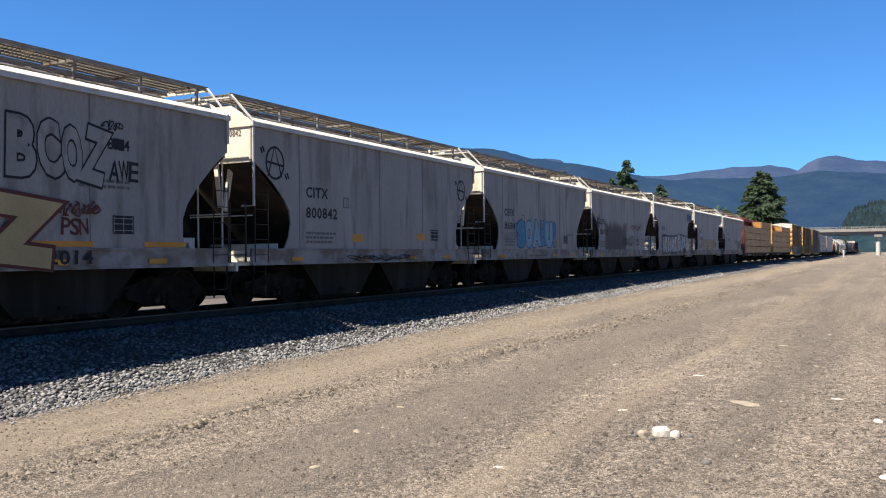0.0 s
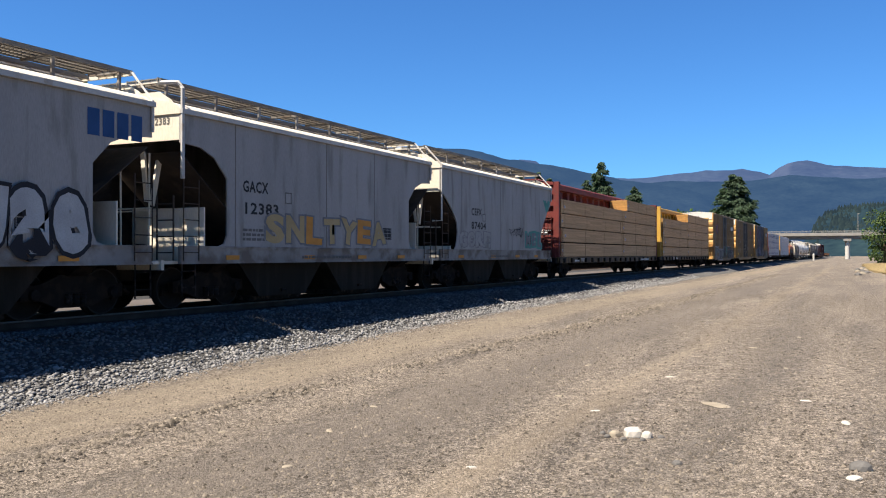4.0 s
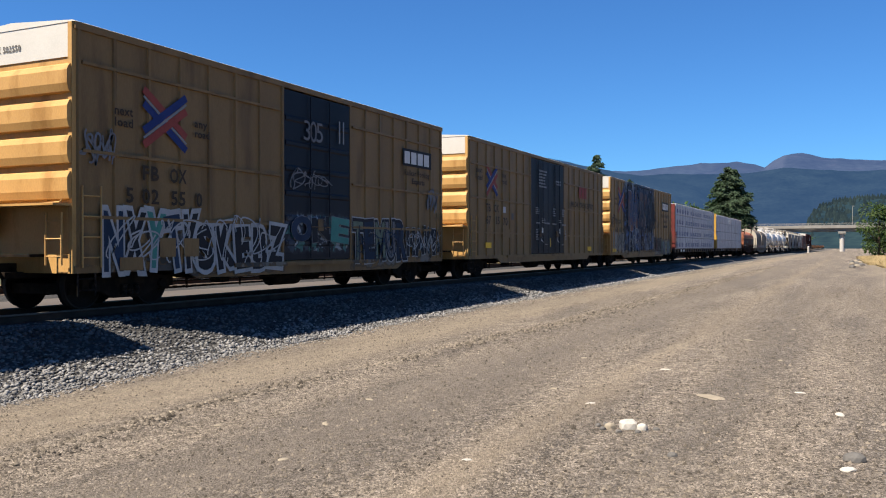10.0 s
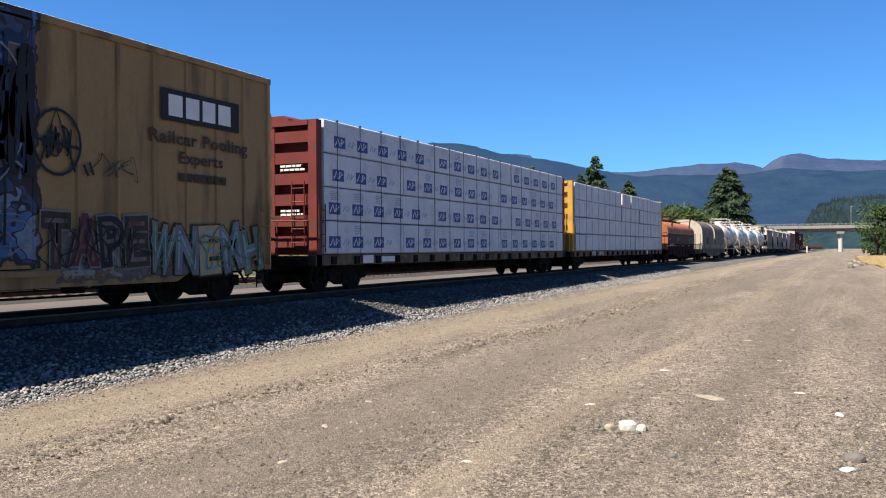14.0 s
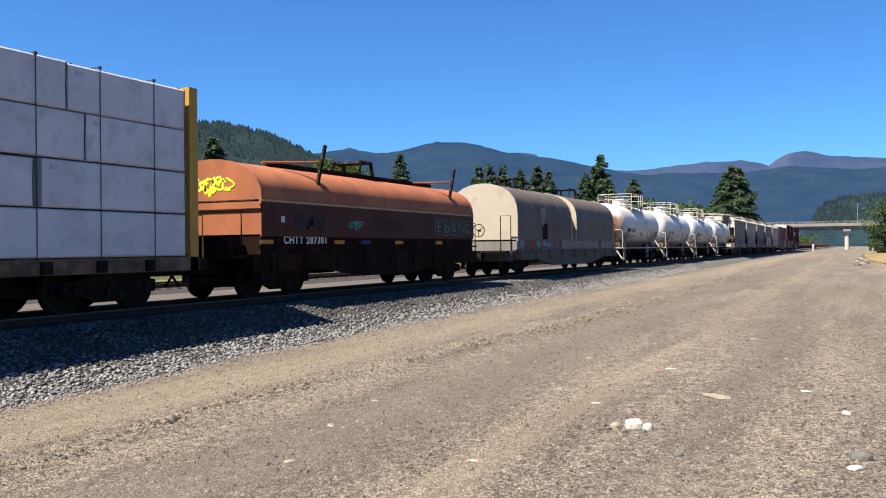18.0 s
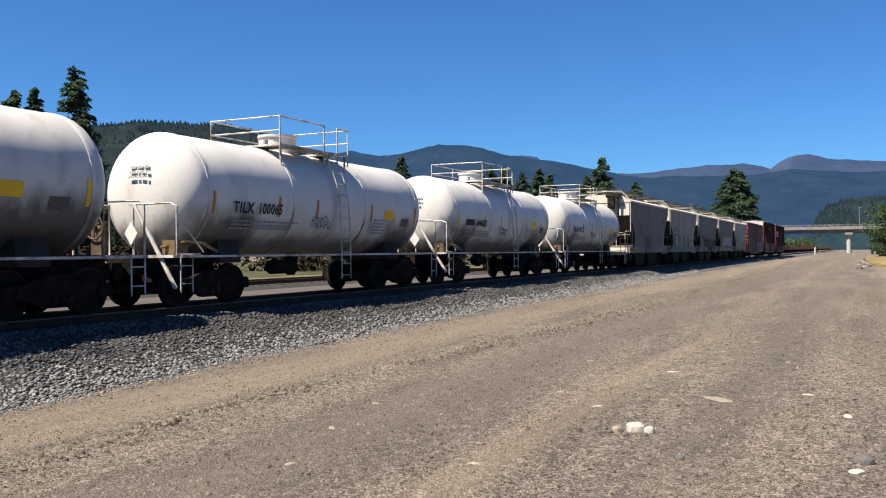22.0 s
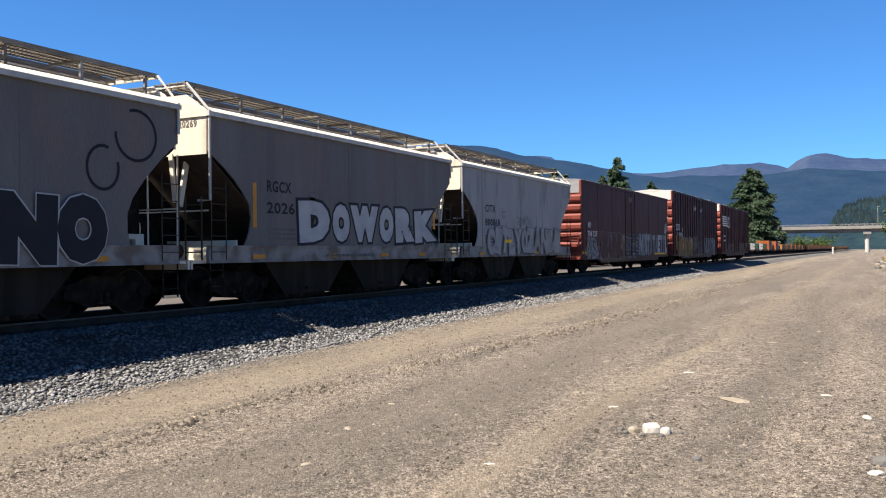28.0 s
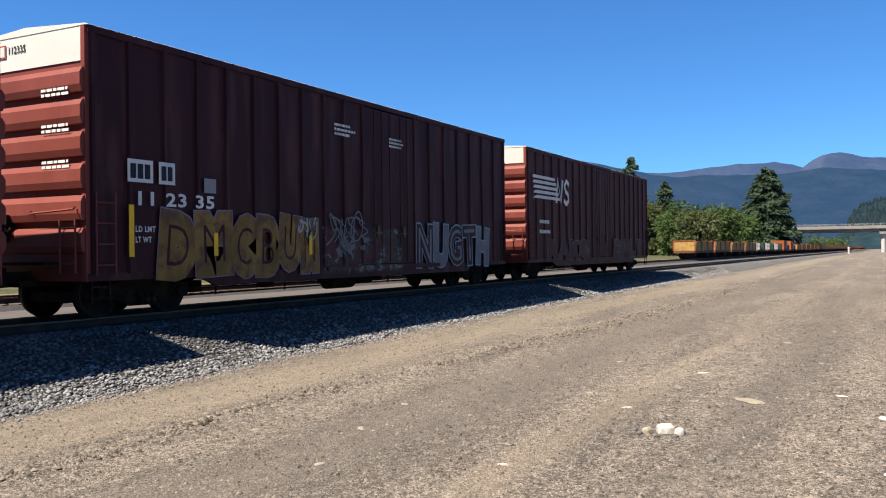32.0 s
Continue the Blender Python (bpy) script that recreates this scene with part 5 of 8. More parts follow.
def ladder(parent, x0, x1, y, z0, z1, material, rungs=6, r=0.018, name="ladder"):
    b = Builder()
    for x in (x0, x1):
        b.tube([(x, y, z0), (x, y, z1)], r)
    for k in range(rungs):
        z = z0 + (z1 - z0) * (k + 0.5) / rungs
        b.tube([(x0, y, z), (x1, y, z)], r * 0.8)
    return part(name, b, material, parent)


def end_ladder(parent, x, y0, y1, z0, z1, material, rungs=6):
    b = Builder()
    for y in (y0, y1):
        b.tube([(x, y, z0), (x, y, z1)], 0.02)
    for k in range(rungs):
        z = z0 + (z1 - z0) * (k + 0.5) / rungs
        b.tube([(x, y0, z), (x, y1, z)], 0.016)
    return part("end_ladder", b, material, parent)


def brake_wheel(parent, x, y, z, material):
    b = Builder()
    ring = [(x, y + 0.26 * math.cos(a), z + 0.26 * math.sin(a)) for a in [k * math.pi / 9 for k in range(19)]]
    b.tube(ring, 0.02)
    for a in (0.5, 2.6, 4.7):
        b.tube([(x, y, z), (x, y + 0.26 * math.cos(a), z + 0.26 * math.sin(a))], 0.015)
    b.tube([(x, y, z), (x + 0.2, y, z)], 0.05)
    return part("brake_wheel", b, material, parent)


def brake_gear(parent, x0, x1, z=0.62):
    """Reservoir, cylinder, rods and levers under the floor."""
    m = (x0 + x1) / 2
    part("air_reservoir", Builder().lathe("x", [(m - 0.9, 0.06), (m - 0.85, 0.2), (m + 0.3, 0.2), (m + 0.35, 0.06)], (0, -0.75, z - 0.1), 12), M["underframe"], parent, smooth=True)
    part("brake_cylinder", Builder().lathe("x", [(m + 0.9, 0.05), (m + 0.95, 0.16), (m + 1.5, 0.16), (m + 1.5, 0.04), (m + 2.2, 0.03)], (0, -0.6, z - 0.05), 12), M["underframe"], parent, smooth=True)
    b = Builder().tube([(x0, -1.0, z - 0.05), (x1, -1.0, z - 0.05)], 0.02).tube([(x0, -0.5, z - 0.22), (m - 1.2, -0.8, z - 0.18), (m + 2.2, -0.6, z - 0.2), (x1, -0.5, z - 0.22)], 0.025)
    for k in range(5):
        x = x0 + (x1 - x0) * (k + 0.5) / 5
        b.tube([(x, -0.65, z + 0.1), (x, -0.65, z - 0.24)], 0.025)
        b.tube([(x + 0.6, -1.0, z + 0.1), (x + 0.6, -1.0, z - 0.06)], 0.022)
        b.box(x - 0.9, x - 0.6, -0.8, -0.5, z - 0.15, z + 0.1)
    part("brake_rod", b, M["underframe"], parent)


# -- covered hoppers --
H_LEN = 11.55
ROUND_EDGE = [(0, 4.18), (0.0, 3.36), (0.12, 3.29), (0.5, 3.06), (0.85, 2.80), (1.15, 2.52), (1.36, 2.25), (1.40, 1.95), (1.33, 1.65), (1.22, 1.45), (1.15, 1.36)]
CUT_EDGE = [(0, 4.18), (0.0, 3.50), (0.6, 3.46), (1.05, 3.28), (1.47, 2.86), (1.47, 1.60), (1.38, 1.42), (1.2, 1.36)]


def hopper_meshes(edge):
    L = H_LEN
    tail = [(0, 4.18), (0.0, 3.42), (0.12, 3.34), (0.5, 3.02), (0.9, 2.62), (1.2, 2.25), (1.33, 1.95), (1.33, 1.6), (1.27, 1.36)] if edge is ROUND_EDGE else edge
    outline = edge + [(L - x, z) for x, z in reversed(tail)]
    k = {}
    k["near"] = Builder().prism("y", outline, -1.60, -1.56)
    k["far"] = Builder().prism("y", outline, 1.56, 1.60)
    ends = []
    for m in (0, 1):
        f = (lambda x: x) if not m else (lambda x: L - x)
        low = 3.30 if edge is ROUND_EDGE else 3.56
        arch = [(-1.555, low), (1.555, low), (1.555, 4.16), (1.30, 4.42), (1.0, 4.60), (-1.0, 4.60), (-1.30, 4.42), (-1.555, 4.16)]
        e = Builder().prism("x", arch, min(f(0.01), f(0.05)), max(f(0.01), f(0.05)))
        s = Builder().add([(f(0.05), -1.55, 3.32), (f(0.05), 1.55, 3.32), (f(2.9), 1.55, 1.15), (f(2.9), -1.55, 1.15), (f(0.10), -1.55, 3.26), (f(0.10), 1.55, 3.26), (f(2.95), 1.55, 1.09), (f(2.95), -1.55, 1.09)],
                          [(0, 1, 2, 3), (7, 6, 5, 4), (0, 3, 7, 4), (1, 5, 6, 2), (0, 4, 5, 1), (3, 2, 6, 7)])
        ends.append((e, s))
    k["ends"] = ends
    roof = [(-1.63, 4.10), (1.63, 4.10), (1.63, 4.18)] + [(1.60 * math.cos(a), 4.18 + 0.32 * math.sin(a)) for a in [i * math.pi / 12 for i in range(1, 12)]] + [(-1.63, 4.18)]
    k["roof"] = Builder().prism("x", roof, -0.02, L + 0.02)
    return k


def grating(x0, x1, y0, y1, z):
    b = Builder()
    n = 5
    for k in range(n):
        y = y0 + (y1 - y0) * k / (n - 1)
        b.box(x0, x1, y - 0.012, y + 0.012, z - 0.03, z + 0.02)
    x = x0
    while x < x1:
        b.box(x, x + 0.04, y0, y1, z - 0.01, z + 0.01)
        x += 0.085
    b.box(x0, x1, y0 - 0.03, y0, z - 0.06, z + 0.03)
    return b


HOPPER_PARTS = {}


def hopper_parts():
    """Meshes that all the hoppers share."""
    if HOPPER_PARTS:
        return HOPPER_PARTS
    L = H_LEN
    P = HOPPER_PARTS
    for key, edge in (("round", ROUND_EDGE), ("cut", CUT_EDGE)):
        P[key] = hopper_meshes(edge)
    P["boards"] = [grating(-0.05, L + 0.05, -1.0, -0.15, 4.86).mesh("running_board", M["grate"]), grating(-0.05, L + 0.05, 0.15, 1.0, 4.86).mesh("running_board", M["grate"])]
    P["bracket"] = Builder().box(-0.03, 0.03, -1.0, -0.95, 4.30, 4.86).box(-0.03, 0.03, -1.0, -0.15, 4.79, 4.84).box(-0.03, 0.03, 0.95, 1.0, 4.30, 4.86).box(-0.03, 0.03, 0.15, 1.0, 4.79, 4.84).mesh("bracket", M["sill_grey"])
    P["hatch"] = Builder().prism("x", [(-0.36, 4.42), (0.36, 4.42), (0.36, 4.62), (0.2, 4.7), (-0.2, 4.7), (-0.36, 4.62)], 0, 2.4).mesh("hatch_cover", M["sill_grey"])
    P["chord"] = Builder().box(-0.03, L + 0.03, -1.68, -1.60, 4.10, 4.20).mesh("top_chord", M["white_trim"])
    P["sill"] = Builder().prism("x", [(-1.63, 0.98), (-1.53, 0.98), (-1.53, 1.36), (-1.63, 1.36), (-1.63, 1.32), (-1.60, 1.32), (-1.60, 1.02), (-1.63, 1.02)], 0, L).mesh("side_sill", M["sill_grey"])
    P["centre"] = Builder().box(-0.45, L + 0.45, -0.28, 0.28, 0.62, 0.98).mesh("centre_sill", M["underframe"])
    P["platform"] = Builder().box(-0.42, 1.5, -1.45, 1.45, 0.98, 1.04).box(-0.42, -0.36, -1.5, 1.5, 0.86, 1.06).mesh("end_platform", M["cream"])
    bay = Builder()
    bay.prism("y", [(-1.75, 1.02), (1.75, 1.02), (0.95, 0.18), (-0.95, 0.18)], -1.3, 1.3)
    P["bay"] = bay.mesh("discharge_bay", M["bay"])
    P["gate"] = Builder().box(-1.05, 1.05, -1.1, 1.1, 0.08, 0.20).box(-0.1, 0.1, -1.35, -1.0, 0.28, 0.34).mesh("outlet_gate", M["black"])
    P["seam"] = Builder().box(-0.012, 0.012, -1.606, -1.6, 1.37, 4.1).mesh("weld_seam", M["hopper_dim"])
    post = Builder().tube([(0.02, -1.3, 2.32), (0.02, -1.64, 2.32), (0.02, -1.64, 4.22), (-0.02, -1.05, 4.84)], 0.032)
    P["far_post"] = Builder().tube([(L - 0.02, -1.64, 3.6), (L - 0.02, -1.64, 4.22), (L + 0.02, -1.05, 4.84)], 0.032).mesh("grab_rail", M["white_trim"], True)
    P["corner_post_cut"] = Builder().tube([(0.02, -1.64, 2.75), (0.02, -1.64, 4.62), (0.02, -1.52, 4.76), (0.02, -0.9, 4.80)], 0.045).mesh("grab_rail", M["white_trim"], True)
    P["corner_post"] = post.mesh("grab_rail", M["white_trim"], True)
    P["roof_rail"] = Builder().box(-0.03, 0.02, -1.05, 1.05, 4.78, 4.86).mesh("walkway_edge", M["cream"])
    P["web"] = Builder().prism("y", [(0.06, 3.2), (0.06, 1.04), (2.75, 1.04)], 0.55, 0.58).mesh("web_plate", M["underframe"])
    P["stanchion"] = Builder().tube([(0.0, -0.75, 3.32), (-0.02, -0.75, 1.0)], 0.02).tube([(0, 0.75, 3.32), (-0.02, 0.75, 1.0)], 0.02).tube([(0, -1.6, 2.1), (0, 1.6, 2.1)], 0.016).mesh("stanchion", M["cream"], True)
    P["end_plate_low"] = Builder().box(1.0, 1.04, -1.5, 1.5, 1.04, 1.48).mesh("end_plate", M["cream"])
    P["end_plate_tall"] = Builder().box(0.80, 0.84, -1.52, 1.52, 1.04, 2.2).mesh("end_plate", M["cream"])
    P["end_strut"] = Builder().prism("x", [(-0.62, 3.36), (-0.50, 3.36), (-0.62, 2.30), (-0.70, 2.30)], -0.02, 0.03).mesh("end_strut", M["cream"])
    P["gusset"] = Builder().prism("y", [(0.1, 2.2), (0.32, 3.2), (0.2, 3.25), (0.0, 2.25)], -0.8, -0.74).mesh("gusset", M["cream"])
    P["bolster"] = Builder().prism("x", [(-1.5, 0.98), (1.5, 0.98), (1.2, 0.78), (-1.2, 0.78)], -0.2, 0.2).mesh("bolster", M["underframe"])
    return P


def hopper(x, look_of, label, edge="round"):
    L, P = H_LEN, hopper_parts()
    c = rolling("covered_hopper", x, label, "hopper car", "covered hoppers in the train")
    k = P[edge]
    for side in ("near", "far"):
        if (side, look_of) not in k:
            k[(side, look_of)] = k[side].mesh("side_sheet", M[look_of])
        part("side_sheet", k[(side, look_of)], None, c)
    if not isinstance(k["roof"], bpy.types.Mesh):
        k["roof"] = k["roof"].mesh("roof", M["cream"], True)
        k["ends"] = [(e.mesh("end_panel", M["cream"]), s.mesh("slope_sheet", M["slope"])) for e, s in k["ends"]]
    part("roof", k["roof"], None, c)
    for e, s in k["ends"]:
        part("end_panel", e, None, c, "end panel coloured cream for sunlight")
        part("slope_sheet", s, None, c)
    for b in P["boards"]:
        part("running_board", b, None, c, "rusty grated running board")
    for i in range(8):
        part("bracket", P["bracket"], None, c).location = (0.25 + (L - 0.5) * i / 7, 0, 0)
    for i in range(4):
        part("hatch_cover", P["hatch"], None, c).location = (0.7 + 2.62 * i, 0, 0)
    part("top_chord", P["chord"], None, c, "white top chord")
    s = part("side_sill", P["sill"], None, c)
    s = part("side_sill", P["sill"], None, c)
    s.location, s.rotation_euler = (L, 0, 0), (0, 0, math.pi)
    part("centre_sill", P["centre"], None, c)
    for i in range(3):
        part("weld_seam", P["seam"], None, c).location = (1.75 + 3.1 * i + 0.6 * (i == 1), 0, 0)
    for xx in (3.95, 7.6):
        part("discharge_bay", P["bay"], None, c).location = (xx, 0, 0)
        part("outlet_gate", P["gate"], None, c).location = (xx, 0, 0)
    for m in (0, 1):
        for key, nm in (("platform", "end_platform"), ("corner_post", "grab_rail"), ("roof_rail", "walkway_edge"), ("web", "web_plate"), ("stanchion", "stanchion"), ("gusset", "gusset"), ("end_plate_low" if edge == "round" else "end_plate_tall", "end_plate"), ("end_strut", "end_strut")):
            o = part(nm, P[key], None, c)
            if not m and key == "corner_post" and edge == "cut":
                o.data = P["corner_post_cut"]
            if m and key == "corner_post":
                o.data = P["far_post"]
            elif m:
                o.location, o.rotation_euler = (L, 0, 0), (0, 0, math.pi)
        part("bolster", P["bolster"], None, c).location = (1.45 if not m else L - 1.45, 0, 0)
    ladder(c, 0.04, 0.50, -1.65, 1.05, 2.75, M["slope"], 5, 0.014)
    ladder(c, L - 0.50, L - 0.04, -1.65, 1.05, 2.75, M["slope"], 5, 0.014)
    ladder(c, 0.04, 0.44, -1.6, 0.32, 1.0, M["black"], 2, name="sill_step")
    ladder(c, L - 0.44, L - 0.04, -1.6, 0.32, 1.0, M["black"], 2, name="sill_step")
    end_ladder(c, -0.04, -1.45, -1.0, 1.05, 2.4, M["slope"], 4)
    brake_wheel(c, -0.12, 0.5, 1.75, M["cream"])
    part("brake_housing", Builder().box(L - 0.5, L - 0.1, -0.75, -0.2, 1.04, 1.6), M["cream"], c)
    part("brake_cylinder", Builder().lathe("x", [(L - 1.5, 0.04), (L - 1.48, 0.16), (L - 0.8, 0.16), (L - 0.78, 0.04)], (0, -0.9, 1.3), 12), M["cream"], c, smooth=True)
    part("air_reservoir", Builder().lathe("x", [(0.55, 0.05), (0.6, 0.17), (1.5, 0.17), (1.55, 0.05)], (0, 0.2, 1.25), 12), M["slope"], c, smooth=True)
    truck(c, 1.45)
    truck(c, L - 1.45)
    couplers(c, -0.55, L + 0.55)
    sten = part("capacity_stencil", Builder().box(8.45, 8.95, -1.608, -1.602, 1.62, 1.96), M["letter_black"], c)
    for z in (1.68, 1.80, 1.90):
        part("stencil_line", Builder().box(8.48, 8.92, -1.612, -1.609, z, z + 0.012), M["letter_grey"], sten)
    for xx in (8.47, 8.69, 8.91):
        part("stencil_line", Builder().box(xx, xx + 0.012, -1.6125, -1.6095, 1.64, 1.94), M["letter_grey"], sten)
    part("rung_mark", Builder().box(3.62, 3.90, -1.605, -1.602, 2.42, 2.70), M["letter_dim"], c)
    part("rung_mark", Builder().box(3.65, 3.87, -1.607, -1.6055, 2.45, 2.67), M[look_of], c)
    for xx in (1.4, 4.4, 7.0, 9.3):
        part("reflector", Builder().box(xx, xx + 0.45, -1.636, -1.63, 1.06, 1.16), M["mark_orange"], c)
    return c


def hopper_marks(c, mark, number, dark="letter_black", seed=1, x=2.0, owner=True):
    y = -1.606
    if mark:
        lettering(c, mark, x, 2.62, 0.26, M[dark], y, width=0.95)
    lettering(c, number, x, 2.12, 0.26, M[dark], y, width=1.35)
    bars(c, x, 1.5, 1.3, 0.32, 3, M["letter_dim"], y, seed)
    lettering(c, mark, -0.78, 4.12, 0.15, M["letter_dim"], 0.004, end=True, width=0.46)
    lettering(c, number, -0.78, 3.90, 0.15, M["letter_dim"], 0.004, end=True, width=0.52)
    bars(c, 4.3, 1.08, 2.4, 0.12, 1, M["letter_dim"], -1.637, seed + 9)


def block_logo(c, x, z, w, h, bars_n, material, y):
    """A maker's block mark as plain shapes."""
    b = Builder()
    for k in range(bars_n):
        a = x + w * k / bars_n
        b.add([(a, y, z), (a + w / bars_n * 0.8, y, z), (a + w / bars_n * 0.8, y, z + h), (a, y, z + h)], [(0, 1, 2, 3)])
    return part("emblem", b, material, c)


HOP = "grey covered hopper with rounded ends and a grated roof walk"
Y = -1.607
step = 12.35
h = hopper(-200.65, "hopper_grey", "grey covered hopper with tan and black graffiti")
graffiti(h, "BCOZ", 6.29, 8.32, 2.48, 3.59, [(0.085, "spray_black"), (0.05, "hopper_grey")], Y, 11, [1.1, 0.9, 0.8, 1.0], 12)
tag_scrawl(h, 8.25, 8.67, 3.51, 3.70, 3, M["spray_black"], Y, 12, 0.025)
graffiti(h, "8-14", 8.35, 8.85, 3.16, 3.38, [(0.02, "spray_black")], Y, 13)
graffiti(h, "AWE", 8.38, 9.06, 2.58, 2.98, [(0.015, "spray_black")], Y, 14, None, 8)
graffiti(h, "XKMZ", 1.9, 7.19, 1.03, 2.30, [(0.13, "spray_rust"), (0.085, "spray_tan")], -1.640, 15, None, 9)
tag_scrawl(h, 7.31, 8.10, 1.87, 2.22, 4, M["spray_rust"], Y - 0.02, 16, 0.035)
graffiti(h, "PSN", 7.34, 7.90, 1.58, 1.89, [(0.02, "spray_rust")], Y, 17)
lettering(h, "2014", 7.03, 1.08, 0.24, M["spray_black"], -1.64, width=0.95)
bars(h, 7.7, 2.45, 1.5, 0.2, 2, M["letter_dim"], Y, 4)
patch(h, 6.6, 8.0, 1.38, 1.48, M["mark_orange"], -1.61)
patch(h, 9.2, 10.3, 1.38, 1.48, M["mark_orange"], -1.61)

h = hopper(-200.65 + step, "hopper_grey", HOP)
hopper_marks(h, "CITX", "800842", seed=2)
circle_tag(h, 0.82, 3.34, 0.32, M["spray_black"], Y)
circle_tag(h, 10.62, 3.30, 0.28, M["spray_black"], Y)
for xx, zz, w in ((4.05, 1.55, 0.5), (7.55, 1.62, 0.5)):
    patch(h, xx, xx + w, zz, zz + 0.2, M["mark_orange"], Y)
tag_scrawl(h, 3.9, 7.3, 1.02, 1.22, 8, M["spray_black"], -1.642, 22, 0.02)

h = hopper(-200.65 + 2 * step, "hopper_grey", "grey covered hopper with pale and deep blue graffiti")
hopper_marks(h, "CEFX", "86847", seed=3, x=1.9)
graffiti(h, "SOAHU!", 3.07, 7.45, 1.40, 2.58, [(0.12, "spray_deep"), (0.085, ["spray_blue", "spray_pale", "spray_pale", "spray_blue", "spray_pale", "spray_blue"])], Y, 31, [0.95, 0.78, 0.95, 0.55, 0.95, 0.42], 7)
patch(h, 7.27, 7.69, 1.46, 1.75, M["mark_orange"], Y)
tag_scrawl(h, 1.7, 3.0, 1.5, 2.1, 4, M["spray_grey"], Y, 32, 0.03)
bars(h, 8.8, 1.95, 1.2, 0.14, 2, M["letter_dim"], Y, 33)

h = hopper(-200.65 + 3 * step, "hopper_rusty", "grimy covered hopper with faded rusty graffiti")
hopper_marks(h, "CEFX", "86972", seed=4, x=1.5)
tag_scrawl(h, 5.8, 7.6, 1.55, 2.1, 5, M["spray_black"], Y, 41, 0.035)
tag_scrawl(h, 6.9, 9.4, 2.4, 2.8, 6, M["spray_rust"], Y, 43, 0.025)
tag_scrawl(h, 6.4, 9.0, 1.6, 2.2, 6, M["hopper_light"], Y - 0.02, 44, 0.03)
tag_scrawl(h, 0.9, 1.5, 2.4, 3.1, 3, M["spray_black"], Y, 42, 0.05)

h = hopper(-200.65 + 4 * step, "hopper_light", "light grey covered hopper with white bubble-letter graffiti", "cut")
hopper_marks(h, "GACX", "12336", seed=5, x=2.16)
graffiti(h, "IKeeMz", 2.35, 6.35, 1.10, 2.32, [(0.15, "spray_black"), (0.095, "spray_white")], -1.640, 51, [0.5, 1.0, 0.8, 0.8, 1.1, 0.9], 7)
graffiti(h, "GUae", 6.5, 9.95, 1.10, 2.45, [(0.15, "spray_black"), (0.095, "spray_white")], -1.640, 52, [1.0, 0.9, 0.9, 0.85], 6)
for xx in (3.72, 6.1):
    patch(h, xx, xx + 0.16, 1.6, 2.05, M["mark_orange"], -1.652, "drip")
block_logo(h, 9.95, 3.37, 1.4, 0.5, 4, M["spray_deep"], Y)
h = hopper(-200.65 + 5 * step, "hopper_light", "light grey covered hopper with olive graffiti", "cut")
hopper_marks(h, "GACX", "12383", seed=6, x=2.0)
graffiti(h, "SNLTYEA", 2.8, 8.6, 1.40, 2.2, [(0.10, "spray_grey"), (0.05, ["spray_tan", "spray_tan", "mark_orange"])], Y, 61, None, 9)
h = hopper(-200.65 + 6 * step, "hopper_light", "light grey covered hopper with smeared teal graffiti")
hopper_marks(h, "CEFX", "87404", seed=7, x=2.58)
graffiti(h, "MEL", 8.2, 10.35, 1.42, 2.2, [(0.16, "spray_teal"), (0.03, "spray_grey")], Y, 71, None, 8)
graffiti(h, "V", 10.6, 11.4, 3.05, 3.6, [(0.14, "spray_teal")], Y, 74)
tag_scrawl(h, 6.4, 7.9, 1.85, 2.33, 5, M["spray_black"], Y, 72, 0.025)
graffiti(h, "GORE", 1.5, 4.4, 1.42, 2.05, [(0.09, "spray_grey"), (0.06, "hopper_light")], Y, 73)

HX, step = 128.95, 12.42
h = hopper(HX, "hopper_dim", "dim grey covered hopper with faint graffiti")
hopper_marks(h, "CEFX", "85796", seed=8, x=2.3)
graffiti(h, "LUM", 4.05, 6.3, 1.02, 2.1, [(0.09, "spray_faded"), (0.065, "hopper_dim")], -1.640, 81)
graffiti(h, "ERAW", 6.5, 9.1, 1.5, 2.45, [(0.07, "spray_grey"), (0.045, "hopper_dim")], Y, 83)
tag_scrawl(h, 9.7, 10.3, 2.9, 3.3, 4, M["spray_black"], Y, 82, 0.03)
part("roof_hoist", Builder().box(-0.35, 0.25, -1.1, -0.2, 4.42, 4.6).box(-0.3, -0.2, -1.0, -0.9, 3.3, 4.5).box(-0.34, -0.1, -0.7, -0.3, 3.7, 4.4), M["black"], h, "dark hinged frame")
h = hopper(HX + step, "hopper_grey", "grey covered hopper with pale and teal graffiti")
hopper_marks(h, "CEFX", "86503", seed=9, x=1.9)
graffiti(h, "MBWUNTEC", 1.5, 9.0, 1.42, 2.3, [(0.11, "spray_black"), (0.07, ["spray_grey", "hopper_light"])], Y, 91)
graffiti(h, "HILNHUTE", 1.6, 8.9, 1.02, 1.42, [(0.14, "spray_teal"), (0.03, "spray_grey")], -1.642, 92)
h = hopper(HX + 2 * step, "hopper_dim", "dim grey covered hopper with black and white graffiti")
hopper_marks(h, "CEFX", "85808", seed=10, x=1.85)
graffiti(h, "CHRL", 3.25, 6.5, 0.99, 2.24, [(0.125, "spray_white"), (0.105, "spray_black")], -1.640, 101, [1.2, 1.1, 0.9, 0.7], 8)
graffiti(h, "LNO", 6.5, 9.7, 0.99, 2.28, [(0.125, "spray_white"), (0.105, "spray_black")], -1.640, 102, [0.9, 1.1, 1.0], 8)
graffiti(h, "PS!", 3.7, 4.6, 1.05, 1.4, [(0.03, "spray_white")], -1.655, 104)
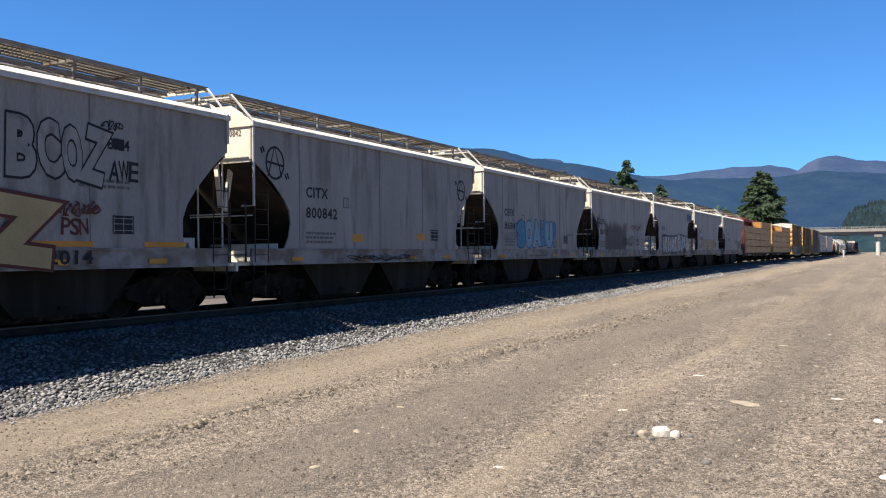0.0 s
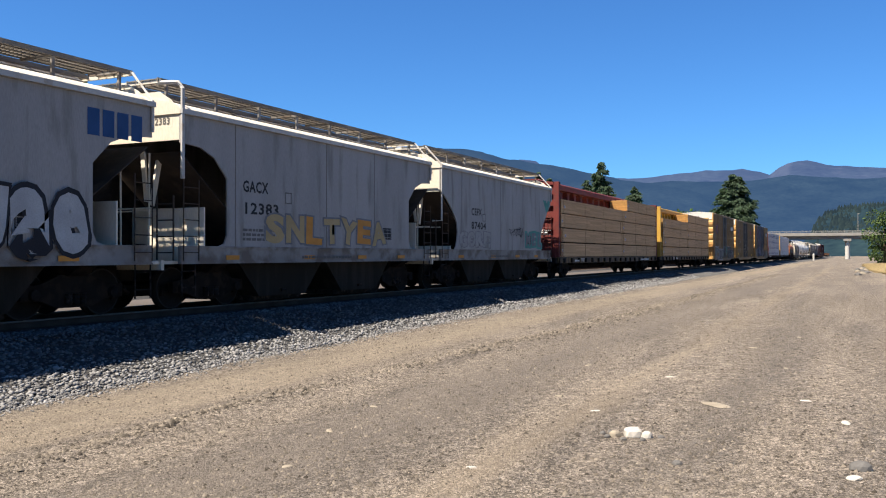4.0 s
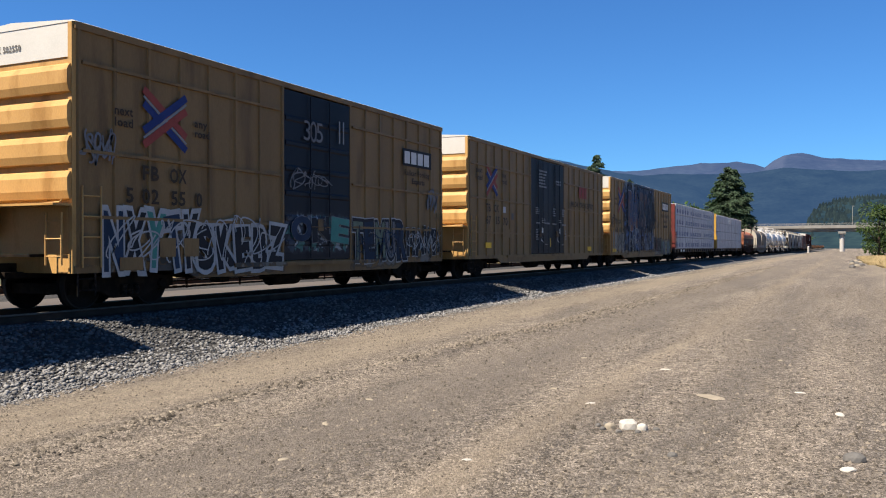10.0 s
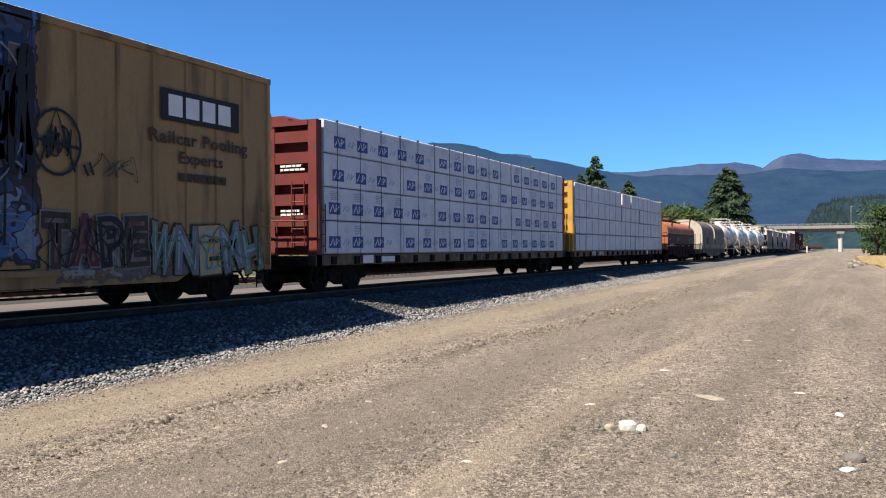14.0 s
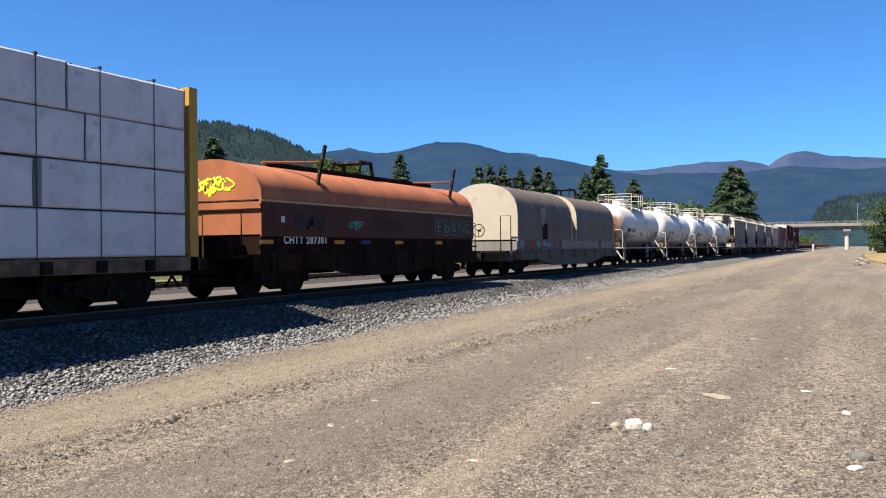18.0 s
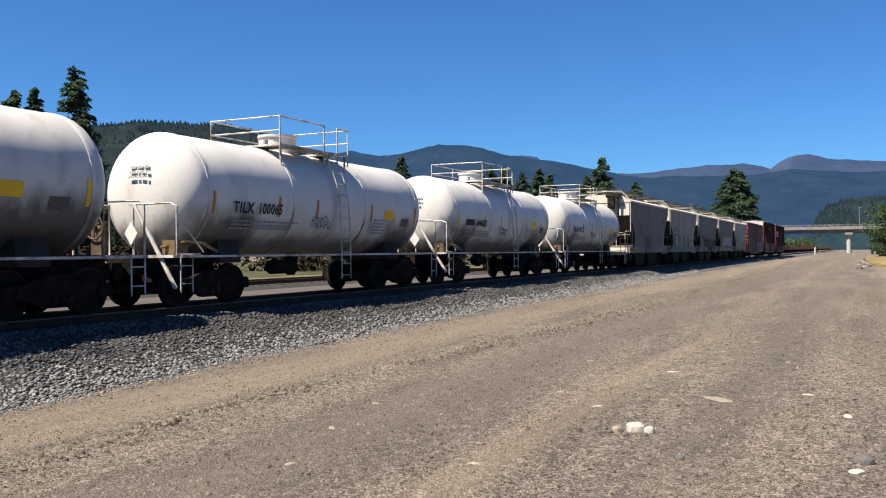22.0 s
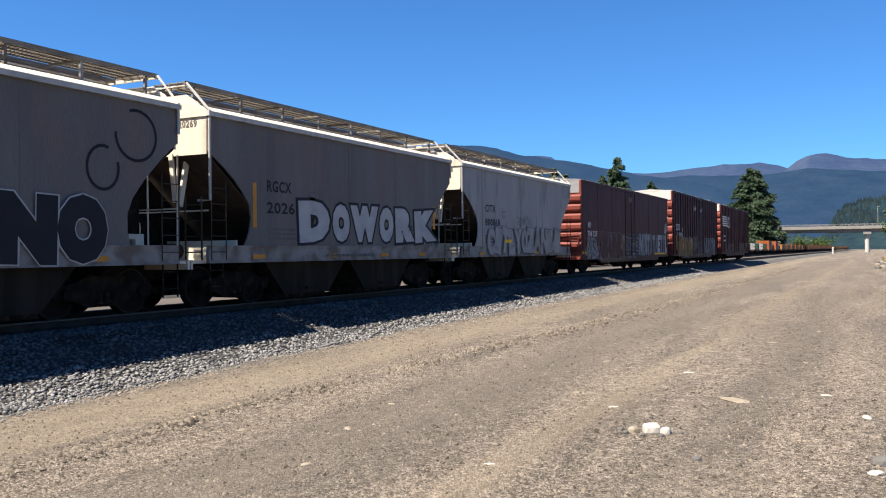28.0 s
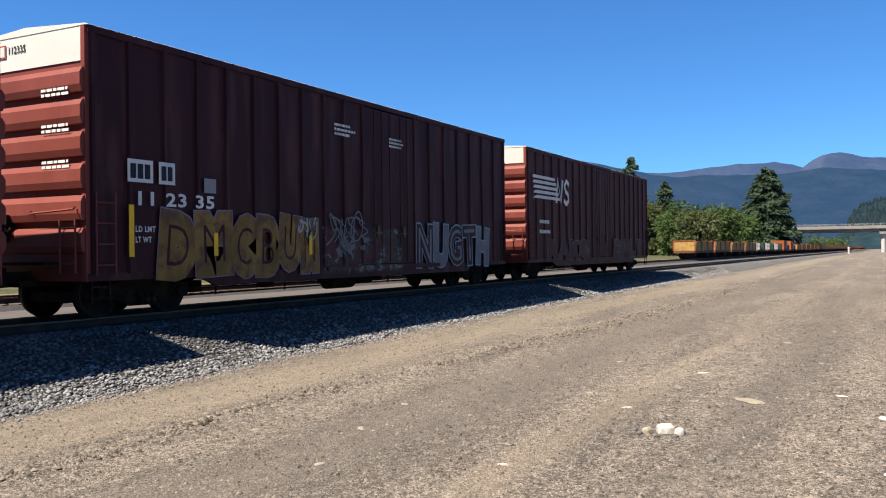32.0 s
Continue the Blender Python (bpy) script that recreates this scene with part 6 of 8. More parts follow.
for cx, cz, rx, rz, a0, a1 in ((10.45, 3.45, 0.5, 0.48, 1.9, -3.2), (9.65, 2.78, 0.36, 0.40, 1.2, 6.6)):
    b = Builder()
    stroke(b, [(cx + rx * math.cos(a0 + (a1 - a0) * k / 24), cz + rz * math.sin(a0 + (a1 - a0) * k / 24)) for k in range(25)], 0.06, Y)
    part("graffiti_stroke", b, M["spray_black"], h)
h = hopper(HX + 3 * step, "hopper_dim", "dim grey covered hopper with outlined silver graffiti")
hopper_marks(h, "RGCX", "20269", seed=11, x=1.95)
graffiti(h, "DOWORK", 3.1, 10.35, 1.36, 2.55, [(0.17, "spray_black"), (0.105, "spray_white")], Y, 111, [1.5, 0.9, 1.45, 0.88, 1.17, 1.35], 5, 1.02)
patch(h, 10.3, 10.45, 1.9, 2.6, M["mark_orange"], Y)
patch(h, 1.45, 1.58, 1.77, 2.79, M["mark_orange"], -1.61)
h = hopper(HX + 4 * step, "hopper_light", "light grey covered hopper with faded low graffiti")
hopper_marks(h, "CITX", "800068", seed=12, x=2.0)
graffiti(h, "CITLYO", 2.1, 6.1, 1.03, 2.1, [(0.11, "spray_grey"), (0.085, "hopper_light")], -1.640, 121, None, 10)
graffiti(h, "ZANBI", 6.0, 10.1, 1.05, 2.15, [(0.09, "spray_rust"), (0.075, ["hopper_light", "hopper_grey"])], -1.640, 122, None, 8)
tag_scrawl(h, 5.0, 6.4, 2.1, 2.6, 4, M["spray_moss"], Y, 123, 0.025)
patch(h, 3.7, 4.4, 1.5, 1.62, M["mark_yellow"], -1.655)


# -- boxcars --
def end_wall(parent, L, top, low, material, cap, ribs, mirror, half, ledge=0.0):
    f = (lambda x: x) if not mirror else (lambda x: L - x)
    sgn = 1 if not mirror else -1
    a, b = f(0.0), f(0.06)
    part("end_sheet", Builder().box(min(a, b), max(a, b), -half + 0.03, half - 0.03, low, top - 0.62), material, parent)
    a, b = f(-0.02), f(0.06)
    part("end_cap", Builder().box(min(a, b), max(a, b), -half + 0.03, half - 0.03, top - 0.62, top + 0.02), cap, parent, "white end cap panel")
    base = ledge or low + 0.45
    pitch = (top - 0.68 - base) / ribs
    for k in range(ribs):
        z = base + 0.05 + pitch * k
        prof = [(f(0.0), z), (f(-0.09), z + 0.02), (f(-0.13), z + pitch * 0.25), (f(-0.13), z + pitch * 0.62), (f(-0.08), z + pitch * 0.78), (f(0.0), z + pitch * 0.84)]
        part("end_rib", Builder().prism("y", prof, -half + 0.02, half - 0.02), material, parent)
    for y in (-half, half - 0.1):
        a, b = f(-0.04), f(0.12)
        part("corner_post", Builder().box(min(a, b), max(a, b), y, y + 0.1, low, top), material, parent)
    a, b = f(-0.38), f(0.0)
    part("brake_platform", Builder().box(min(a, b), max(a, b), -0.9, 0.9, 1.02, 1.07), M["underframe"], parent)
    if ledge:
        a, b = f(-0.44), f(0.0)
        part("end_ledge", Builder().box(min(a, b), max(a, b), -half + 0.02, half - 0.02, ledge - 0.06, ledge - 0.02), material, parent)


def boxcar(x, L, top, low, side, end, cap, door, door_mat, doors, rib_step, label, rib_depth=0.045, seams=(), half=1.58, sill=(3.2, 3.2), ribs_on=True, flat_doors=False, ledge=0.0):
    c = rolling("boxcar", x, label, "boxcar", "boxcars in the train")
    d0, d1 = door
    for y0, y1 in ((-half, -half + 0.05), (half - 0.05, half)):
        if y0 < 0:
            part("side_sheet", Builder().box(0.05, d0, y0, y1, low + 0.12, top - 0.05), side, c)
            part("side_sheet", Builder().box(d1, L - 0.05, y0, y1, low + 0.12, top - 0.05), side, c)
        else:
            part("side_sheet", Builder().box(0.05, L - 0.05, y0, y1, low + 0.12, top - 0.05), side, c)
    n = 0
    for a, b in ((0.05, d0), (d1, L - 0.05)):
        k = max(2, round((b - a) / rib_step))
        if ribs_on:
            me = Builder().prism("z", [(-0.05, 0), (-0.03, -rib_depth), (0.03, -rib_depth), (0.05, 0)], low + 0.12, top - 0.1)
            for i in range(k + 1):
                xx = a + (b - a) * i / k
                bb = Builder()
                bb.add([(v[0] + min(max(xx, 0.1), L - 0.1), v[1] - half, v[2]) for v in me.v], me.f)
                part("side_post", bb, side, c)
        for z in seams:
            part("side_seam", Builder().box(a + 0.1, b - 0.1, -half - 0.06, -half, z - 0.03, z + 0.03), side, c)
    part("top_chord", Builder().box(0, L, -half - 0.05, -half + 0.06, top - 0.12, top + 0.01).box(0, L, half - 0.06, half + 0.05, top - 0.12, top + 0.01), side, c)
    part("side_sill", Builder().prism("y", [(0, low + 0.14), (0, low), (sill[0] - 0.4, low), (sill[0], low - 0.18), (L - sill[1], low - 0.18), (L - sill[1] + 0.4, low), (L, low), (L, low + 0.14)], -half - 0.02, -half + 0.06), side, c)
    part("side_sill", Builder().box(0, L, half - 0.06, half + 0.02, low - 0.1, low + 0.14), side, c)
    roof = Builder().prism("x", [(-half - 0.04, top), (half + 0.04, top), (half, top + 0.03), (0, top + 0.14), (-half, top + 0.03)], -0.03, L + 0.03)
    part("roof", roof, M["end_white"] if cap is M["end_white"] else cap, c, "galvanised roof")
    for i in range(int(L / 1.2)):
        xx = 0.6 + 1.2 * i
        part("roof_rib", Builder().prism("x", [(-half + 0.25, top), (-half + 0.3, top + 0.06), (0, top + 0.18), (half - 0.3, top + 0.06), (half - 0.25, top)], xx, xx + 0.08), cap, c)
    dw = (d1 - d0) / doors
    for i in range(doors):
        a, b = d0 + dw * i, d0 + dw * (i + 1)
        d = part("door", Builder().box(a + 0.02, b - 0.02, -half - 0.03, -half + 0.03, low + 0.16, top - 0.16), door_mat, c)
        for z in () if flat_doors else [low + 0.5 + k * 0.62 for k in range(int((top - low - 0.8) / 0.62))]:
            part("door_corrugation", Builder().prism("x", [(-half - 0.03, z), (-half - 0.055, z + 0.04), (-half - 0.055, z + 0.12), (-half - 0.03, z + 0.16)], a + 0.1, b - 0.1), door_mat, d)
        for xx in (a + dw * 0.36, a + dw * 0.64):
            part("lock_rod", Builder().tube([(xx, -half - 0.08, low + 0.2), (xx, -half - 0.08, top - 0.2)], 0.018), door_mat, d)
        part("door_handle", Builder().tube([(a + dw * 0.36, -half - 0.09, low + 1.0), (a + dw * 0.64, -half - 0.09, low + 1.0)], 0.02).box(a + dw * 0.46, a + dw * 0.54, -half - 0.1, -half - 0.06, low + 0.9, low + 1.2), M["sill_dark"], d)
    part("door_track", Builder().box(max(0.6, d0 - (d1 - d0) * 0.6), min(L - 0.6, d1 + 1.5), -half - 0.09, -half, low + 0.02, low + 0.12), side, c)
    part("floor", Builder().box(0.05, L - 0.05, -half + 0.05, half - 0.05, low, low + 0.1), M["underframe"], c)
    part("centre_sill", Builder().box(-0.4, L + 0.4, -0.28, 0.28, 0.62, low + 0.02), M["underframe"], c)
    for xx in [2.9 + k * (L - 5.8) / 5 for k in range(6)]:
        part("cross_bearer", Builder().prism("x", [(-half + 0.05, low), (half - 0.05, low), (0.4, low - 0.25), (-0.4, low - 0.25)], xx - 0.05, xx + 0.05), M["underframe"], c)
    end_wall(c, L, top, low, end, cap, 4 if ledge else 6, False, half, ledge)
    end_wall(c, L, top, low, end, cap, 4 if ledge else 6, True, half, ledge)
    ladder(c, 0.12, 0.55, -half - 0.08, low + 0.1, low + 1.6, end, 4, name="side_ladder")
    ladder(c, L - 0.55, L - 0.12, -half - 0.08, low + 0.1, low + 1.6, side, 4, name="side_ladder")
    ladder(c, 0.1, 0.5, -half + 0.02, 0.3, low, M["black"], 2, name="sill_step")
    ladder(c, L - 0.5, L - 0.1, -half + 0.02, 0.3, low, M["black"], 2, name="sill_step")
    part("end_grab", Builder().tube([(-0.16, -1.45, 2.05), (-0.2, -1.45, 2.0), (-0.2, -0.3, 1.95), (-0.16, -0.3, 2.0)], 0.02).tube([(-0.16, 0.3, 1.7), (-0.2, 0.3, 1.65), (-0.2, 1.4, 1.65), (-0.16, 1.4, 1.7)], 0.02), end, c)
    end_ladder(c, -0.16, -1.45, -1.05, low + 0.15, low + 1.1, end, 3)
    brake_wheel(c, -0.3, 0.55, 1.7, M["underframe"])
    part("brake_housing", Builder().box(-0.2, -0.02, 0.35, 0.75, 1.45, 1.95), M["underframe"], c)
    truck(c, 1.75)
    truck(c, L - 1.75)
    couplers(c, -0.62, L + 0.62)
    brake_gear(c, 3.0, L - 3.0, low - 0.2)
    return c


def x_emblem(c, x, z, w, h, y):
    """Two crossed slanting bars of red and blue."""
    for k, (a, b) in enumerate((((0, 1), (1, 0)), ((0, 0), (1, 1)))):
        rise = 0.17 * h
        for off, mm in ((rise, "mark_red" if k == 0 else "mark_blue"), (0.0, "letter_grey"), (-rise, "mark_blue" if k == 0 else "mark_red")):
            bld = Builder()
            stroke(bld, [(x + a[0] * w, z + a[1] * h + off), (x + b[0] * w, z + b[1] * h + off)], (0.19 if mm != "letter_grey" else 0.06) * h, y - 0.001 * k - 0.0005 * (mm == "letter_grey"))
            part("emblem_bar", bld, M[mm], c)


YB = -1.58 - 0.05
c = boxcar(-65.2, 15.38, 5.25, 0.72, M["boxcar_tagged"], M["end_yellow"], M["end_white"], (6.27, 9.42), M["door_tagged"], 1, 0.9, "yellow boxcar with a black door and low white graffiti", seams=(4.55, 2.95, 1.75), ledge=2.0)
x_emblem(c, 1.65, 3.35, 1.2, 0.82, YB)
for words, xx, zz, w in (("FB", 1.60, 2.52, 0.46), ("OX", 2.36, 2.52, 0.5), ("5", 1.18, 2.06, 0.2), ("02", 1.60, 2.06, 0.46), ("55", 2.40, 2.06, 0.42), ("0", 3.14, 2.06, 0.2)):
    lettering(c, words, xx, zz, 0.29, M["letter_brown"], YB, width=w)
lettering(c, "next", 0.9, 3.72, 0.17, M["letter_brown"], YB, width=0.47)
lettering(c, "load", 0.9, 3.50, 0.17, M["letter_brown"], YB, width=0.47)
lettering(c, "any", 3.1, 3.74, 0.16, M["letter_brown"], YB, width=0.40)
lettering(c, "road", 3.1, 3.53, 0.16, M["letter_brown"], YB, width=0.47)
patch(c, 12.5, 14.5, 3.74, 4.28, M["letter_black"], YB)
block_logo(c, 12.6, 3.82, 1.8, 0.38, 4, M["letter_white"], YB - 0.006)
lettering(c, "Railcar Pooling", 12.6, 3.45, 0.18, M["letter_brown"], YB, width=1.75)
lettering(c, "Experts", 13.1, 3.2, 0.18, M["letter_brown"], YB, width=0.9)
graffiti(c, "NXYTK", 0.6, 3.3, 0.62, 2.0, [(0.11, "spray_white"), (0.04, ["spray_navy", "spray_black", "spray_teal"])], YB - 0.002, 133, None, 14)
graffiti(c, "SKEBZ", 3.1, 6.26, 0.60, 1.78, [(0.14, "spray_white"), (0.06, "spray_black")], YB - 0.008, 134, None, 10)
tag_scrawl(c, 0.9, 6.1, 0.8, 1.9, 9, M["spray_white"], YB - 0.018, 136, 0.03)
for xx in (2.05, 2.75):
    patch(c, xx, xx + 0.45, 1.0, 1.38, M["boxcar_yellow"], YB - 0.030)
patch(c, 1.0, 1.6, 0.75, 1.0, M["boxcar_yellow"], YB - 0.030)
graffiti(c, "TEMUR", 9.46, 12.66, 0.68, 2.05, [(0.115, "spray_white"), (0.09, "spray_black"), (0.03, ["spray_moss", "spray_navy", "spray_moss", "spray_grey", "spray_navy"])], YB - 0.002, 135, None, 6)
tag_scrawl(c, 9.6, 12.5, 0.75, 1.9, 6, M["spray_navy"], YB - 0.018, 146, 0.03)
graffiti(c, "HAWB", 12.7, 15.1, 0.9, 1.85, [(0.09, "spray_white"), (0.072, "spray_black")], YB - 0.006, 138, None, 8)
tag_scrawl(c, 12.75, 15.05, 0.95, 1.8, 7, M["spray_white"], YB - 0.02, 140, 0.022)
tag_scrawl(c, 14.2, 14.9, 2.3, 3.2, 4, M["spray_grey"], YB, 137, 0.06)
graffiti(c, "305", 7.1, 7.95, 3.9, 4.45, [(0.0, "spray_grey")], -1.665, 131)
for xx in (8.75, 8.95):
    patch(c, xx, xx + 0.06, 4.0, 4.6, M["letter_grey"], -1.665)
tag_scrawl(c, 6.5, 8.2, 2.6, 3.2, 4, M["spray_grey"], -1.665, 139, 0.03)
graffiti(c, "ONE", 6.55, 9.25, 1.3, 2.0, [(0.07, "spray_grey"), (0.055, ["spray_navy", "door_black", "spray_teal"])], -1.665, 140)
tag_scrawl(c, 0.15, 0.9, 2.6, 3.5, 4, M["spray_grey"], YB, 132, 0.04)
lettering(c, "FBOX 502550", 0.7, 4.85, 0.12, M["letter_dim"], -0.03, end=True, width=0.95)

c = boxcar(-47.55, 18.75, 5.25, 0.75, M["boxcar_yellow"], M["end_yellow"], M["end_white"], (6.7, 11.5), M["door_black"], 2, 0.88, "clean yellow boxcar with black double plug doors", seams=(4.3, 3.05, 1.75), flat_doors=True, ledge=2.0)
x_emblem(c, 1.66, 3.35, 1.1, 0.84, YB)
lettering(c, "next", 0.64, 4.00, 0.2, M["letter_brown"], YB, width=0.6)
lettering(c, "load", 0.68, 3.72, 0.2, M["letter_brown"], YB, width=0.57)
lettering(c, "any", 3.26, 3.98, 0.2, M["letter_brown"], YB, width=0.45)
lettering(c, "road", 3.24, 3.72, 0.2, M["letter_brown"], YB, width=0.58)
for words, xx, zz in (("TB", 1.56, 2.57), ("OX", 2.41, 2.57), ("67", 1.60, 2.10), ("15", 2.50, 2.10), ("70", 3.36, 2.08)):
    lettering(c, words, xx, zz, 0.3, M["letter_brown"], YB, width=0.5)
patch(c, 4.32, 4.56, 2.32, 2.58, M["letter_dim"], YB)
part("hinge_plate", Builder().box(3.28, 4.08, YB - 0.02, YB, 1.57, 1.92), M["boxcar_yellow"], c)
patch(c, 3.38, 3.66, 2.57, 2.81, M["tag_white"], YB)
patch(c, 1.54, 2.13, 1.16, 1.37, M["mark_yellow"], YB)
patch(c, 15.6, 16.3, 1.0, 1.22, M["mark_yellow"], YB)
block_logo(c, 14.04, 3.70, 1.45, 0.60, 3, M["mark_red"], YB)
lettering(c, "RAILCAR POOLING EXPERTS", 12.6, 3.22, 0.26, M["letter_brown"], YB, width=4.15)
for j, (xx, zz, ww, hh2, rr) in enumerate(((7.67, 3.87, 1.11, 0.83, 6), (10.12, 4.11, 0.91, 0.26, 2), (7.20, 2.67, 0.56, 0.32, 4), (7.25, 2.23, 0.71, 0.12, 1), (8.05, 2.28, 0.47, 0.24, 3), (8.41, 2.24, 0.90, 0.13, 1), (7.23, 1.51, 0.40, 0.53, 5), (9.62, 2.63, 0.44, 0.41, 4), (11.03, 2.65, 0.41, 0.39, 4), (9.55, 2.23, 0.82, 0.13, 1), (10.54, 2.33, 0.48, 0.19, 2), (10.98, 2.21, 0.73, 0.15, 1), (11.51, 1.55, 0.21, 0.50, 4), (8.53, 1.29, 0.33, 0.08, 1), (10.97, 1.28, 0.39, 0.10, 1))):
    bars(c, xx, zz, ww, hh2, rr, M["letter_grey"], -1.67, 70 + j, "door_stencil")
for xx, xe, zz, ze in ((8.08, 8.25, 1.83, 2.06), (10.60, 10.73, 1.82, 2.07)):
    patch(c, xx, xe, zz, ze, M["letter_white"], -1.67)
for xx in (7.95, 10.3):
    b = Builder()
    stroke(b, [(xx, 1.75), (xx + 0.02, 1.5), (xx + 0.3, 1.42)], 0.03, -1.67)
    part("painted_mark", b, M["letter_white"], c)
patch(c, 9.25, 9.33, 1.2, 1.6, M["mark_yellow"], -1.665)
lettering(c, "TBOX 671570", 0.45, 4.85, 0.13, M["letter_dim"], -0.03, end=True, width=0.95)

c = boxcar(-26.97, 18.5, 5.27, 0.72, M["boxcar_mural"], M["end_yellow"], M["end_white"], (7.0, 11.85), M["boxcar_mural"], 2, 0.92, "yellow boxcar covered by a red and blue graffiti mural", ledge=2.0)
x_emblem(c, 1.7, 3.5, 1.5, 1.1, YB)
lettering(c, "next", 0.9, 3.98, 0.2, M["letter_brown"], YB, width=0.55)
lettering(c, "load", 0.9, 3.72, 0.2, M["letter_brown"], YB, width=0.55)
lettering(c, "TB OX", 0.85, 2.6, 0.28, M["letter_brown"], YB, width=1.6)
lettering(c, "66 10 98", 0.95, 2.1, 0.28, M["letter_brown"], YB, width=2.4)
patch(c, 14.85, 17.3, 3.84, 4.5, M["letter_black"], YB)
block_logo(c, 15.05, 3.95, 2.05, 0.44, 4, M["letter_white"], YB - 0.006)
lettering(c, "Railcar Pooling", 14.5, 3.38, 0.27, M["letter_brown"], YB, width=3.1)
lettering(c, "Experts", 15.34, 3.0, 0.25, M["letter_brown"], YB, width=1.4)
MURAL = [(0.15, "spray_navy"), (0.070, "spray_white"), (0.058, "spray_flesh")]
graffiti(c, "BA", 4.05, 6.95, 2.3, 5.0, MURAL, YB - 0.006, 144, [1.15, 0.9], 6)
graffiti(c, "ESeU", 7.05, 11.6, 2.3, 4.95, [(0.14, "spray_navy"), (0.066, "spray_grey"), (0.056, ["spray_pink", "spray_flesh", "spray_pink", "spray_pink"])], -1.668, 145, [1.3, 1.0, 1.2, 0.8], 9)
for xx, zz, r, yy in ((5.1, 2.75, 0.60, YB - 0.020), (6.5, 2.85, 0.52, YB - 0.020), (8.75, 2.85, 0.45, -1.685), (10.7, 2.85, 0.42, -1.685)):
    rng = random.Random(int(xx * 10))
    rim = blob(rng, xx, zz, r * 1.7, r * 2.0, 26, 0.10)
    n = len(rim)
    b = part("graffiti_letter", Builder().add([(q[0], yy, q[1]) for q in rim], [tuple(range(n))]), M["spray_white"], c)
    part("fill", Builder().add([(xx + (q[0] - xx) * 0.93, yy - 0.003, zz + (q[1] - zz) * 0.94) for q in rim], [tuple(range(n))]), M["spray_flesh"] if xx < 7 else M["spray_pink"], b)
for k in range(16):
    xx = 4.3 + 0.46 * k
    rng = random.Random(900 + k)
    b = Builder()
    top = rng.uniform(2.3, 4.6)
    stroke(b, [(xx, top), (xx + 0.03, top - 0.5), (xx + 0.01, top - rng.uniform(0.7, 1.6))], rng.uniform(0.03, 0.08), (YB - 0.024 if xx < 6.95 else -1.689))
    part("drip", b, M[rng.choice(("spray_black", "spray_navy", "spray_white", "spray_pale"))], c)
tag_scrawl(c, 4.2, 6.9, 2.3, 4.9, 8, M["spray_deep"], YB - 0.028, 151, 0.06)
tag_scrawl(c, 4.2, 6.9, 2.3, 4.9, 7, M["spray_grey"], YB - 0.030, 152, 0.04)
tag_scrawl(c, 7.1, 11.6, 2.2, 4.9, 11, M["spray_navy"], -1.692, 153, 0.09)
tag_scrawl(c, 7.1, 11.6, 2.2, 4.9, 8, M["spray_grey"], -1.694, 154, 0.04)
tag_scrawl(c, 9.6, 11.7, 2.2, 4.9, 10, M["spray_black"], -1.696, 157, 0.13)
tag_scrawl(c, 0.9, 4.0, 0.9, 2.1, 6, M["spray_black"], YB - 0.004, 148, 0.03)
tag_scrawl(c, 4.3, 6.9, 0.85, 2.0, 5, M["spray_white"], YB - 0.012, 149, 0.035)
tag_scrawl(c, 7.2, 11.6, 0.95, 2.0, 8, M["spray_grey"], -1.668, 150, 0.025)
tag_scrawl(c, 3.0, 3.8, 2.6, 3.3, 4, M["spray_black"], YB, 141, 0.04)
circle_tag(c, 12.32, 3.1, 0.5, M["spray_black"], YB)
tag_scrawl(c, 12.05, 12.6, 2.75, 3.45, 4, M["spray_black"], YB, 142, 0.04)
tag_scrawl(c, 13.2, 14.2, 2.5, 3.0, 3, M["spray_faded"], YB, 158, 0.02)
graffiti(c, "TAPE", 11.95, 14.5, 0.82, 1.9, [(0.11, "spray_grey"), (0.085, ["letter_brown", "spray_rust", "spray_black"]), (-0.01, "spray_pink")], YB - 0.002, 155, None, 9)
graffiti(c, "WNEMH", 14.5, 18.1, 0.64, 1.8, [(0.10, "letter_brown"), (0.07, ["spray_moss", "spray_grey", "spray_tan", "spray_grey", "spray_moss"]), (-0.02, "spray_pale")], YB - 0.002, 156, None, 14)
tag_scrawl(c, 12.0, 14.4, 0.85, 1.85, 6, M["spray_black"], YB - 0.018, 159, 0.025)
tag_scrawl(c, 14.6, 18.0, 0.7, 1.75, 8, M["spray_moss"], YB - 0.018, 160, 0.03)
for k in range(7):
    patch(c, 15.36 + 0.22 * k, 15.52 + 0.22 * k, 2.62, 2.80, M["letter_brown"], YB)
tag_scrawl(c, 0.1, 0.9, 2.3, 3.2, 4, M["spray_black"], YB, 143, 0.03)
patch(c, 0.3, 1.2, 0.92, 1.1, M["mark_yellow"], YB)
lettering(c, "TBOX 661098", 0.45, 4.9, 0.13, M["letter_dim"], -0.03, end=True, width=0.95)

c = boxcar(192.1, 18.95, 4.58, 0.72, M["oxide_old"], M["end_red"], M["letter_grey"], (8.0, 10.9), M["oxide_old"], 1, 3.0, "old oxide-red boxcar with smooth sides and white graffiti", rib_depth=0.012, flat_doors=True)
lettering(c, "M P", 0.95, 2.3, 0.27, M["letter_white"], -1.605, width=0.5)
lettering(c, "794 737", 0.85, 1.85, 0.3, M["letter_white"], -1.605, width=1.6)
graffiti(c, "WB", 0.7, 2.4, 0.75, 1.8, [(0.12, "spray_white"), (0.09, "spray_grey"), (0.0, "spray_black")], -1.604, 151, None, 10)
tag_scrawl(c, 0.5, 2.6, 0.6, 1.7, 5, M["spray_white"], -1.625, 152, 0.035)
